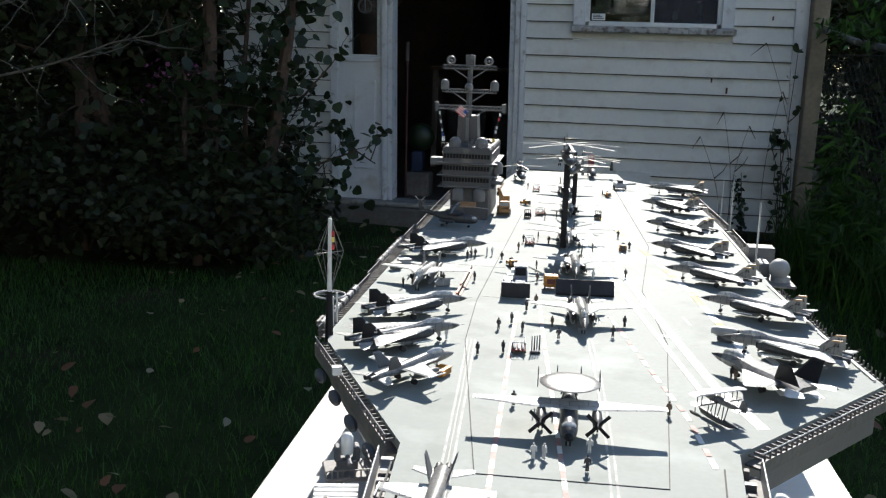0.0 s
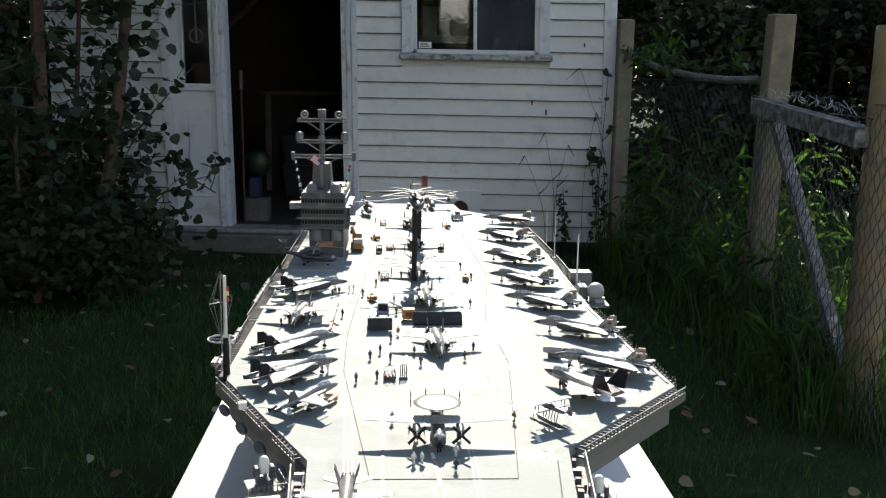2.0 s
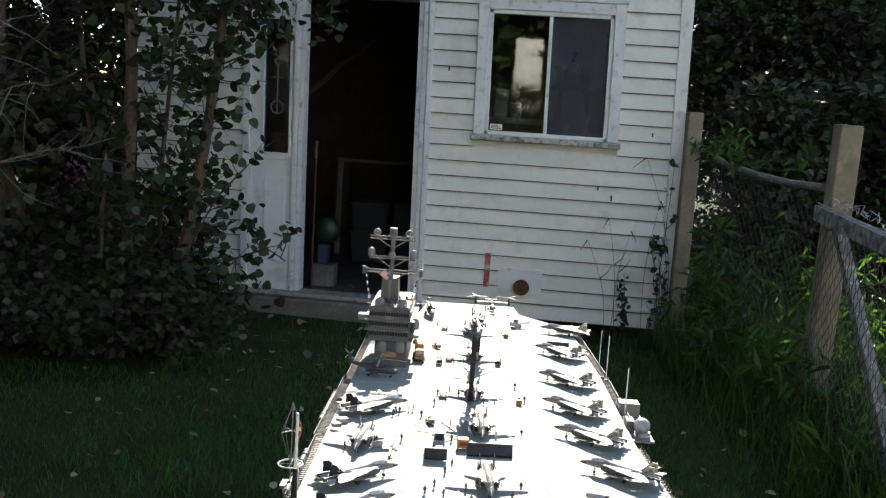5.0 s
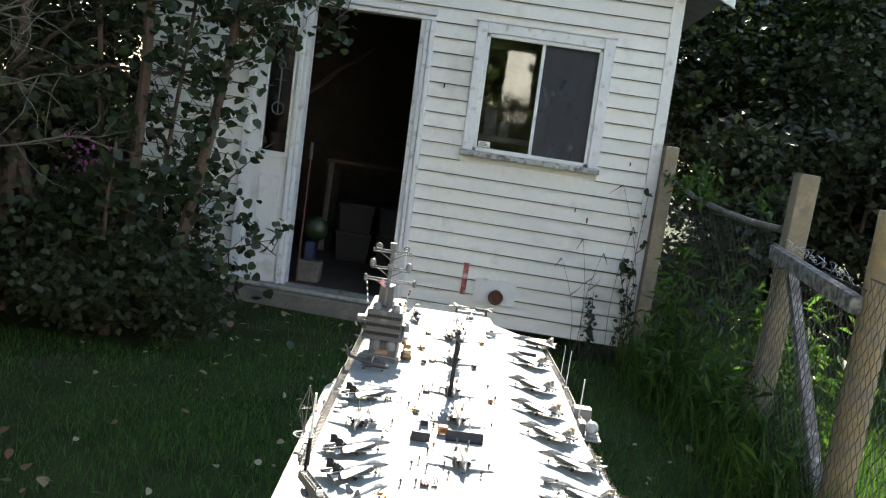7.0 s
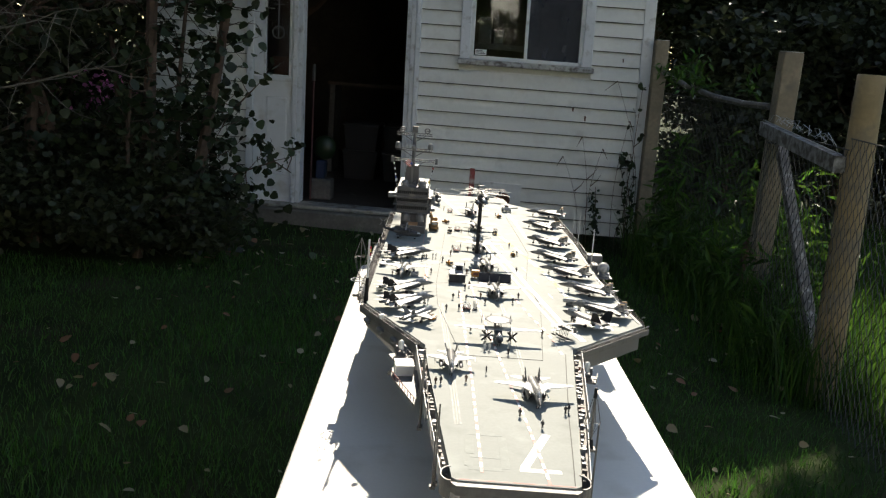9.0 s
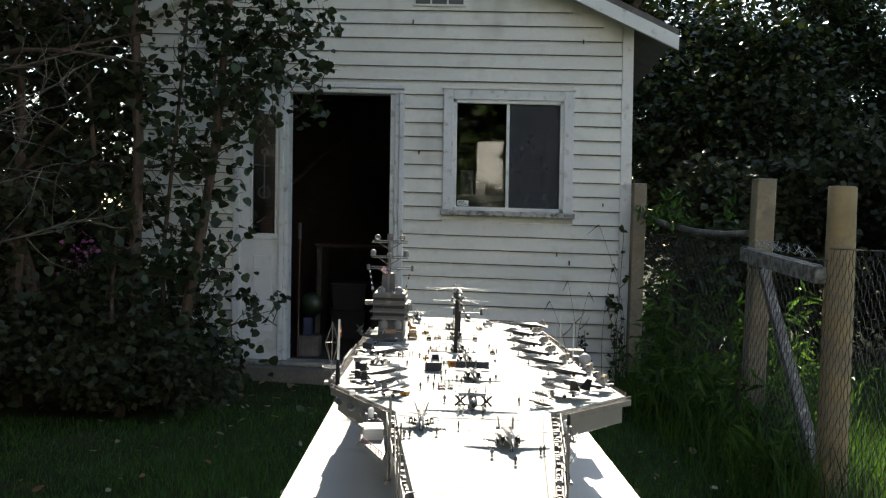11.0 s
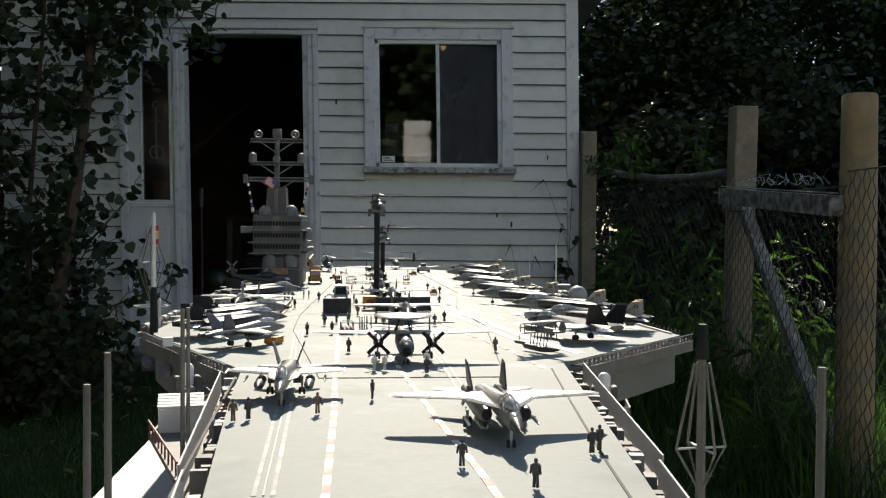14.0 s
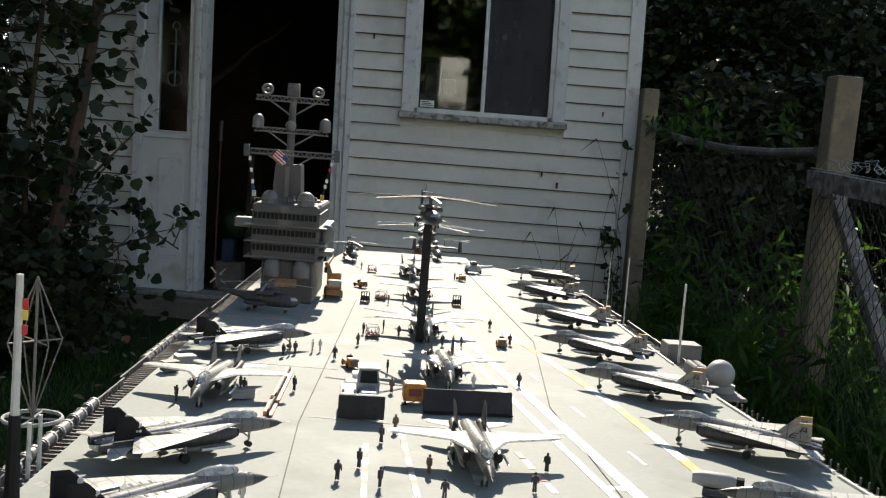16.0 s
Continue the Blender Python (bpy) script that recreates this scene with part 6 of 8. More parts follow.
for x0, x1, z0, z1 in ((gx0 - 0.014, gx0, gz0, gz1), (gx1, gx1 + 0.014, gz0, gz1), (gx0 - 0.014, gx1 + 0.014, gz0 - 0.014, gz0), (gx0 - 0.014, gx1 + 0.014, gz1, gz1 + 0.014)):
    part("glazing_bead", Geo().box(x0, x1, YW - 0.014, YW + 0.01, z0, z1, c=0.003), M["trim"], side)
pane = part("pane", Geo().box(gx0, gx1, YW + 0.012, YW + 0.016, gz0, gz1), M["dirty_glass"], side)
pane.visible_shadow = False
# etched ornament on the pane
g = Geo().torus((0, 0, 0), 0.045, 0.005, 20, 5, m=pose(-1.751, YW + 0.008, 1.32, 90, 0, 0)).tube([(-1.751, YW + 0.008, 1.28), (-1.751, YW + 0.008, 1.62)], 0.005, 6).torus((0, 0, 0), 0.022, 0.004, 16, 5, m=pose(-1.751, YW + 0.008, 1.64, 90, 0, 0)).tube([(-1.793, YW + 0.008, 1.53), (-1.709, YW + 0.008, 1.53)], 0.004, 6)
part("etching", g, M["darkgrey"], side)
part("trim_post", Geo().box(SIDE[0] - 0.055, SIDE[0] - 0.001, YW - 0.03, YW + 0.12, BASE, DOOR[2], c=0.004), M["casing"], side)
pot = thing("flower_pot", "terracotta pot standing behind the sidelight glass", "pot", pose(-1.75, YW + 0.11, 0.9855))
part("pot_body", Geo().tube([(0, 0, 0), (0, 0, 0.12)], 0.05, 16, r1=0.066), mat("terracotta", (0.30, 0.13, 0.07), 0.8, var=0.2), pot)
part("pot_rim", Geo().tube([(0, 0, 0.12), (0, 0, 0.15)], 0.072, 16), mat("terracotta_rim", (0.30, 0.13, 0.07), 0.8, var=0.2), pot)
shelf = part("trim_ledge", Geo().box(SIDE[0], SIDE[1], YW + 0.04, YW + 0.18, 0.965, 0.985), M["shade_in"])
tagged(shelf, "narrow ledge behind the sidelight", "ledge", kind="structure")

win = thing("window_1", "sliding window with peeling white frame", "window", kind="structure")
x0, x1, z0, z1 = WIN
T = 0.075
for a, b, c, d in ((x0, x0 + T, z0 + 0.03, z1), (x1 - T, x1, z0 + 0.03, z1), (x0 + T, x1 - T, z1 - T, z1)):
    part("casing", Geo().box(a, b, YW - 0.032, YW + 0.03, c, d, c=0.004), M["casing"], win)
part("drip_cap", Geo().box(x0 - 0.012, x1 + 0.012, YW - 0.045, YW + 0.01, z1, z1 + 0.014, c=0.003), M["trim"], win)
part("window_sill", Geo().box(x0 - 0.012, x1 + 0.016, YW - 0.070, YW + 0.05, z0 - 0.012, z0 + 0.028, c=0.006), M["peeling"], win, "sill with flaking paint")
ix0, ix1, iz0, iz1 = x0 + T, x1 - T, z0 + 0.03, z1 - T
for a, b, c, d in ((ix0, ix0 + 0.028, iz0, iz1), (ix1 - 0.028, ix1, iz0, iz1), (ix0, ix1, iz0, iz0 + 0.028), (ix0, ix1, iz1 - 0.028, iz1)):
    part("window_frame", Geo().box(a, b, YW - 0.018, YW + 0.035, c, d, c=0.003), M["trim"], win)
mx = 0.151
part("mullion", Geo().box(mx - 0.012, mx + 0.012, YW - 0.012, YW + 0.03, iz0 + 0.028, iz1 - 0.028, c=0.003), M["trim"], win)
for a, b, mt, y in ((ix0 + 0.028, mx - 0.012, M["glass"], 0.004), (mx + 0.012, ix1 - 0.028, M["dirty_glass"], 0.016)):
    p = part("pane", Geo().box(a, b, YW + y, YW + y + 0.004, iz0 + 0.028, iz1 - 0.028), mt, win)
    p.visible_shadow = False
M["screen"] = bpy.data.materials.new("insect_screen")
M["screen"].use_nodes = True
_nt = M["screen"].node_tree
_b = _nt.nodes["Principled BSDF"]
_b.inputs["Base Color"].default_value, _b.inputs["Roughness"].default_value, _b.inputs["Specular IOR Level"].default_value = (0.07, 0.07, 0.075, 1), 0.8, 0.1
_wv = _nt.nodes.new("ShaderNodeTexNoise")
_wv.inputs["Scale"].default_value = 4.5
_mr = _nt.nodes.new("ShaderNodeMapRange")
_mr.inputs[1].default_value, _mr.inputs[2].default_value, _mr.inputs[3].default_value, _mr.inputs[4].default_value = 0.3, 0.7, 0.35, 0.85
_nt.links.new(_wv.outputs["Fac"], _mr.inputs[0])
_nt.links.new(_mr.outputs[0], _b.inputs["Alpha"])
scr = part("insect_screen", Geo().box(mx + 0.012, ix1 - 0.028, YW + 0.006, YW + 0.0075, iz0 + 0.028, iz1 - 0.028), M["screen"], win, "dim grey insect screen")
scr.visible_shadow = False
g = Geo().box(ix0 + 0.04, ix0 + 0.125, YW - 0.002, YW + 0.002, iz0 + 0.036, iz0 + 0.076)
sticker = part("sticker", g, M["white"], win, "small white label")
for i in range(3):
    part("label_bar", Geo().box(ix0 + 0.048, ix0 + 0.118 - 0.012 * i, YW - 0.0045, YW - 0.0025, iz0 + 0.044 + i * 0.010, iz0 + 0.049 + i * 0.010), M["darkgrey"], sticker)
# things behind the glass
bench = thing("work_bench", "dark bench under the window inside the shed", "bench", pose(0.1, YW + 0.42, 0))
part("bench_top", Geo().box(-0.75, 0.75, -0.26, 0.26, 1.315, 1.355), M["inside"], bench)
for x in (-0.7, 0.7):
    part("bench_leg", Geo().box(x - 0.03, x + 0.03, -0.2, 0.2, BASE, 1.315), M["inside"], bench)
for i, (x, w, h, d) in enumerate(((-0.18, 0.05, 0.20, 0.30), (-0.08, 0.04, 0.11, 0.28), (0.30, 0.11, 0.22, 0.42), (0.46, 0.05, 0.34, 0.36))):
    ob = part("storage_tin", Geo().box(-w, w, -w, w, 0, h, c=0.006), M["inside"], m=pose(x, YW + d, 1.355, 0, 0, 12 * i))
    tagged(ob, "dim grey box on the bench inside the window", "box", "boxes on the bench")
lamp = thing("ceiling_bulb", "small warm light bulb lit inside the shed", "lamp", pose(0.17, YW + 0.78, 2.19))
M["bulb"] = bpy.data.materials.new("bulb_glow")
M["bulb"].use_nodes = True
_b = M["bulb"].node_tree.nodes["Principled BSDF"]
_b.inputs["Emission Color"].default_value, _b.inputs["Emission Strength"].default_value = (1.0, 0.62, 0.25, 1), 3.0
part("bulb", Geo().ball((0, 0, 0), 0.022, 0.022, 0.03, 12, 8), M["bulb"], lamp, smooth=True)
part("socket", Geo().tube([(0, 0, 0.028), (0, 0, 0.075)], 0.014, 10), M["black"], lamp)
part("flex", Geo().tube([(0, 0, 0.07), (0, 0, 0.392)], 0.003, 5), M["black"], lamp)
# inside the doorway
sh = thing("wall_shelf", "brown wooden shelf at the back of the shed", "shelf", pose(-1.20, YW + 2.2, 0))
part("shelf_board", Geo().box(-0.55, 0.65, -0.20, 0.20, 0.87, 0.90), mat("shelf_wood", (0.09, 0.055, 0.035), 0.7, var=0.2), sh)
for x in (-0.5, 0.6):
    part("shelf_leg", Geo().box(x - 0.025, x + 0.025, -0.18, 0.18, BASE, 0.87), M["inside"], sh)
# totes, tool and toys: near-black colours hold the shade of the unlit room
M["tote"] = mat("shaded_grey_plastic", (0.022, 0.022, 0.025), 0.5, var=0.1)
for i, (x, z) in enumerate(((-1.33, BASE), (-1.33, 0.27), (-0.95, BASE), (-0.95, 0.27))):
    o = thing("storage_tote", "grey plastic storage box with lid, darkened for the unlit shed", "storage box", pose(x, YW + 1.80, z), "stacked storage boxes")
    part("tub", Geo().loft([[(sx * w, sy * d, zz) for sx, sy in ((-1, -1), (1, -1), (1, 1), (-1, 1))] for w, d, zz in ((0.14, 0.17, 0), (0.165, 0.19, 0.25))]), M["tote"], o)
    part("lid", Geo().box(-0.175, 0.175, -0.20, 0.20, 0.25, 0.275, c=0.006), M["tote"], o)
o = thing("garden_tool", "red-handled tool leaning inside the doorway, darkened for shade", "tool", pose(-1.49, YW + 0.20, BASE, 0, -3, 0))
part("handle", Geo().tube([(0, 0, 0), (0.01, 0.12, 0.95)], 0.008, 8), mat("shaded_red_handle", (0.06, 0.010, 0.012), 0.6), o)
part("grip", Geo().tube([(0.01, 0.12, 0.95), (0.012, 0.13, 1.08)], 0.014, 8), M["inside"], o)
o = thing("toy_bundle", "green and blue plastic toys by the doorway, darkened for shade", "toy", pose(-1.41, YW + 0.30, BASE))
part("green_bag", Geo().ball((0, 0, 0.42), 0.10, 0.07, 0.10, 12, 8), mat("shaded_green_plastic", (0.006, 0.018, 0.004), 0.45, var=0.2), o, smooth=True)
part("blue_box", Geo().box(-0.06, 0.02, -0.05, 0.05, 0.17, 0.32, c=0.01), mat("shaded_blue_plastic", (0.010, 0.022, 0.06), 0.45), o)
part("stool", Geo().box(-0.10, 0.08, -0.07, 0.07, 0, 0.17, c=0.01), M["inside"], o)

# vent pipe, patched board, painted mark, gable vent, hooks
o = thing("vent_cap", "rusty brown round vent pipe on the shed wall", "vent", pose(0.07, YW - 0.012, 0.185))
M["rust"] = mat("rusty_iron", (0.11, 0.045, 0.025), 0.85, var=0.3, scale=30, fine=80, bump=0.4)
part("pipe", Geo().tube([(0, 0.01, 0), (0, -0.07, 0)], 0.048, 18), M["rust"], o, smooth=True)
part("pipe_rim", Geo().torus((0, 0, 0), 0.048, 0.008, 20, 6, m=pose(0, -0.07, 0, 90, 0, 0)), M["rust"], o, smooth=True)
ob = part("trim_patch", Geo().box(-0.10, 0.21, YW - 0.020, YW - 0.013, 0.125, 0.305), M["trim"])
tagged(ob, "pale patch board on the siding", "patch", kind="structure")
ob = part("trim_mark", Geo().box(-0.200, -0.160, YW - 0.0165, YW - 0.0135, 0.16, 0.40), mat("red_spray", (0.42, 0.10, 0.09), 0.8, var=0.3, scale=20, dirt=(0.6, 0.55, 0.5), dirt_amt=0.5, dirt_scale=12))
tagged(ob, "red sprayed mark on the siding", "mark", kind="structure")
o = thing("gable_vent", "white framed gable vent of small square panes", "vent", pose(-0.42, YW - 0.02, 2.845), kind="structure")
part("vent_frame", Geo().box(-0.205, 0.205, -0.012, 0.02, -0.055, 0.055, c=0.004), M["trim"], o)
for i in range(3):
    part("vent_opening", Geo().box(-0.185 + i * 0.128, -0.072 + i * 0.128, -0.0165, -0.0125, -0.038, 0.038), M["darkgrey"], o)
for x, z, s in ((0.543, 0.923, 0.012), (0.640, 0.862, 0.014), (0.88, 1.31, 0.010), (-0.542, 1.675, 0.012), (0.69, 2.55, 0.012), (-0.62, 2.68, 0.012)):
    ob = part("siding_hook", Geo().tube([(x, YW - 0.012, z), (x, YW - 0.03, z)], s * 0.5, 8).box(x - s * 0.4, x + s * 0.4, YW - 0.03, YW - 0.014, z - s * 2.2, z), M["rust"])
    tagged(ob, "small rusty hook on the siding", "hook", "siding hooks")

# the old shed stands slightly out of true: everything fixed to it leans a little
RACK = Matrix(((1, 0, -0.0185, 0.0185 * 1.1), (0, 1, 0, 0), (0, 0, 1, 0), (0, 0, 0, 1)))
for top in (wall_front, door, side, win, bpy.data.objects["trim"]):
    for ob in (top, *top.children_recursive):
        if ob.type == "MESH":
            ob.data.transform(RACK)

# ---- fence ----
M["galv"] = mat("galvanised_wire", (0.055, 0.052, 0.05), 0.7, var=0.2, scale=30, bump=0.0)


M["galv_bright"] = mat("bright_wire", (0.45, 0.45, 0.45), 0.35, 0.8, var=0.2, scale=40, bump=0.0)


M["log"] = mat("peeled_log", (0.30, 0.225, 0.12), 0.85, var=0.25, scale=5, fine=40, bump=0.5, dirt=(0.14, 0.125, 0.105), dirt_amt=0.45, dirt_scale=5)
M["rail_paint"] = mat("flaking_rail_paint", (0.30, 0.30, 0.29), 0.7, var=0.2, scale=8, fine=80, bump=0.5, dirt=(0.07, 0.06, 0.05), dirt_amt=0.9, dirt_scale=26)


def fence_post(x, y, top, w, lean=0.0, label="weathered wooden fence post", round_log=False):
    o = thing("fence_post", label, "fence post", pose(x, y, GZ, 0, lean, 4), "fence posts")
    h = top - GZ
    if round_log:
        rings = []
        for k in range(9):
            z = -0.12 + (h + 0.12) * k / 8
            q = w * (1.16 - 0.16 * k / 8)
            rings.append([(q * math.cos(2 * math.pi * j / 16) * (1 + 0.05 * noise.noise((j * 0.9, z * 2.0, 1.0))), q * math.sin(2 * math.pi * j / 16), z) for j in range(16)])
        rings.append([(x2 * 0.92, y2 * 0.92, h + 0.006) for x2, y2, _ in rings[-1]])
        part("post", Geo().loft(rings), M["log"], o, "rounded tan log", smooth=True)
    else:
        part("post", Geo().box(-w, w, -w, w, -0.12, h, c=0.006), M["post"], o)
        part("post_top", Geo().box(-w + 0.002, w - 0.002, -w + 0.002, w - 0.002, h + 0.0005, h + 0.003), M["weathered"], o)
    return o


fence_post(1.145, 6.53, 1.468, 0.049, label="old grey fence post beside the shed corner")
fence_post(1.570, 4.64, 1.41, 0.054, 1.0)
fence_post(1.628, 3.43, 1.307, 0.060, label="peeled round log post wrapped in chain-link wire", round_log=True)
fence_post(1.64, 1.70, 1.20, 0.050)
o = thing("fence_rail", "thick fence rail with flaking white paint", "rail", group="fence rails")
part("rail", Geo().loft([[(x - 0.026, y, z - 0.036), (x + 0.026, y, z - 0.036), (x + 0.026, y, z + 0.036), (x - 0.026, y, z + 0.036)] for x, y, z in ((1.488, 4.57, 0.990), (1.510, 4.1, 0.962), (1.542, 3.40, 0.922))]), M["rail_paint"], o)
o = thing("fence_rail", "thin sagging grey pole between fence posts", "rail", group="fence rails")
part("rail", Geo().tube([(1.18, 6.49, 1.235), (1.27, 6.0, 1.165), (1.38, 5.5, 1.115), (1.47, 5.05, 1.10), (1.535, 4.70, 1.105)], 0.020, 8), mat("grey_pole", (0.17, 0.155, 0.135), 0.85, var=0.3, scale=9, fine=50, bump=0.5, dirt=(0.4, 0.38, 0.35), dirt_amt=0.2, dirt_scale=20), o, smooth=True)
o = thing("fence_brace", "slanting grey wooden brace of the fence", "brace")
part("brace", Geo().box(-0.025, 0.025, -0.022, 0.022, 0, 1.40, m=look((1.645, 3.56, -0.06), (1.575, 4.56, 0.945)) @ pose(0, 0, 0, 180, 0, 0)), mat("grey_old_wood", (0.20, 0.18, 0.16), 0.85, var=0.3, scale=9, fine=50, bump=0.5, dirt=(0.5, 0.48, 0.45), dirt_amt=0.25, dirt_scale=22), o)
for z, yy in ((0.92, 4.49), (0.10, 3.73)):
    part("nail", Geo().tube([(1.50 if z > 0.5 else 1.60, yy, z), (1.56 if z > 0.5 else 1.64, yy, z)], 0.006, 8), M["galv"], o)
o = thing("old_board", "reddish-brown board leaning in the weeds", "board", pose(1.62, 5.02, GZ, -6, 7, 8))
part("board", Geo().box(-0.075, 0.075, -0.03, 0.03, -0.03, 0.43, c=0.006), mat("old_red_board", (0.10, 0.050, 0.036), 0.85, var=0.3, scale=12, fine=50, bump=0.4), o)


def chain_link(a, b, z0, z1, r=0.0013, cell=0.036):
    """A chain-link panel: zigzag wires that hook into their neighbours, so that diamonds open between them."""
    a, b = Vector(a), Vector(b)
    d = b - a
    n = int(d.length / cell)
    k = int((z1 - z0) / cell)
    geo = Geo()
    side_v = Vector((d.y, -d.x)).normalized() * 0.003
    for i in range(n):
        pts = []
        for j in range(k + 1):
            q = a + d * ((i + (i + j) % 2) / n)
            s = side_v * (1 if (i + j) % 2 else -1)
            pts.append((q.x + s.x, q.y + s.y, z0 + (z1 - z0) * j / k))
        geo.tube(pts, r, 4)
    return geo


for a, b, z1 in (((1.505, 4.58), (1.562, 3.37), 0.99), ((1.20, 6.47), (1.51, 4.70), 1.09), ((1.562, 3.36), (1.585, 1.75), 1.04)):
    o = thing("chain_link_panel", "rusty chain-link wire between fence posts", "fence wire", group="chain-link panels")
    w = part("wire_mesh", chain_link(a, b, GZ, z1, 0.0013 if a[1] > 6 else 0.0019), M["galv"], o)
    w["kind"] = "stuff"
    part("top_wire", Geo().tube([(*a, z1), (*b, z1)], 0.003, 6), M["galv"], o)

# loose wire tangled along the painted rail, and grass climbing the sagging pole
wire_rng = random.Random(61)
lw = thing("loose_wire", "tangled loose wire along the painted fence rail", "wire")
for i in range(16):
    y = 4.5 - i * 0.068
    z = 1.04 - 0.045 * (4.66 - y) / 1.25
    pts = [(1.525 + wire_rng.gauss(0, 0.012), y + 0.05 * math.cos(a) + wire_rng.gauss(0, 0.008), z + abs(0.035 * math.sin(a)) * wire_rng.uniform(0.5, 1.5)) for a in [k * math.pi / 5 for k in range(6)]]
    part("wire_loop", Geo().tube(pts, 0.0015, 5), M["galv_bright"], lw)
part("wire_run", Geo().tube([(1.485, 4.6, 1.036), (1.51, 4.1, 1.006), (1.545, 3.4, 0.966)], 0.0025, 5), M["galv_bright"], lw)

# ---- plants ----
def leaf_mat(name, color, back=0.35, rough=0.45, vary=0.5):
    """Leaves: tone varies leaf by leaf, some light passes through."""
    ma = bpy.data.materials.new(name)
    ma.use_nodes = True
    nt = ma.node_tree
    nd, ln = nt.nodes, nt.links
    b = nd["Principled BSDF"]
    out = nd["Material Output"]
    geo = nd.new("ShaderNodeNewGeometry")
    mr = nd.new("ShaderNodeMapRange")
    mr.inputs[3].default_value, mr.inputs[4].default_value = 1 - vary, 1 + vary
    ln.new(geo.outputs["Random Per Island"], mr.inputs[0])
    hsv = nd.new("ShaderNodeHueSaturation")
    hsv.inputs["Color"].default_value = (*color, 1)
    ln.new(mr.outputs[0], hsv.inputs["Value"])
    hue = nd.new("ShaderNodeMapRange")
    hue.inputs[3].default_value, hue.inputs[4].default_value = 0.485, 0.515
    mul = nd.new("ShaderNodeMath")
    mul.operation = "FRACT"
    m7 = nd.new("ShaderNodeMath")
    m7.operation = "MULTIPLY"
    m7.inputs[1].default_value = 7.3
    ln.new(geo.outputs["Random Per Island"], m7.inputs[0])
    ln.new(m7.outputs[0], mul.inputs[0])
    ln.new(mul.outputs[0], hue.inputs[0])
    ln.new(hue.outputs[0], hsv.inputs["Hue"])
    ln.new(hsv.outputs[0], b.inputs["Base Color"])
    b.inputs["Roughness"].default_value = rough - 0.12
    b.inputs["Specular IOR Level"].default_value = 0.35
    tr = nd.new("ShaderNodeBsdfTranslucent")
    g2 = nd.new("ShaderNodeHueSaturation")
    g2.inputs["Value"].default_value = 1.6
    ln.new(hsv.outputs[0], g2.inputs["Color"])
    ln.new(g2.outputs[0], tr.inputs["Color"])
    mx = nd.new("ShaderNodeMixShader")
    mx.inputs[0].default_value = back
    ln.new(b.outputs[0], mx.inputs[1])
    ln.new(tr.outputs[0], mx.inputs[2])
    ln.new(mx.outputs[0], out.inputs["Surface"])
    return ma


M["leaf_dark"] = leaf_mat("dark_leaves", (0.038, 0.046, 0.020), 0.35, 0.55)
M["leaf_lilac"] = leaf_mat("shrub_leaves", (0.028, 0.044, 0.018), 0.25, 0.5)
M["leaf_far"] = leaf_mat("tree_leaves", (0.023, 0.037, 0.010), 0.12)
M["weed"] = leaf_mat("weed_leaves", (0.042, 0.092, 0.013), 0.42, 0.6)
M["blade_grass"] = leaf_mat("grass_blades", (0.042, 0.11, 0.018), 0.35, 0.5, 0.45)
M["bark"] = mat("bark", (0.105, 0.070, 0.052), 0.9, var=0.3, scale=9, fine=50, bump=0.6, dist=0.006)
M["twig"] = mat("pale_twig", (0.16, 0.14, 0.115), 0.85, var=0.2, scale=14, fine=60, bump=0.3)
M["litter"] = leaf_mat("fallen_leaves", (0.22, 0.18, 0.10), 0.2, 0.6, 0.5)


def quads_mesh(name, verts, faces_per, nv, mt):
    """Many alike small pieces: verts (n, nv, 3), the faces of one piece as index tuples."""
    n = len(verts)
    me = bpy.data.meshes.new(name)
    idx = []
    sizes = [len(f) for f in faces_per]
    base = np.concatenate([np.array(f) for f in faces_per])
    loops = (np.arange(n)[:, None] * nv + base[None]).ravel()
    me.vertices.add(n * nv)
    me.vertices.foreach_set("co", np.asarray(verts, np.float32).ravel())
    me.loops.add(len(loops))
    me.loops.foreach_set("vertex_index", loops.astype(np.int32))
    tot = np.tile(np.array(sizes, np.int32), n)
    start = np.concatenate([[0], np.cumsum(tot)[:-1]]).astype(np.int32)
    me.polygons.add(len(tot))
    me.polygons.foreach_set("loop_start", start)
    me.polygons.foreach_set("loop_total", tot)
    me.update(calc_edges=True)
    me.materials.append(mt)
    return me


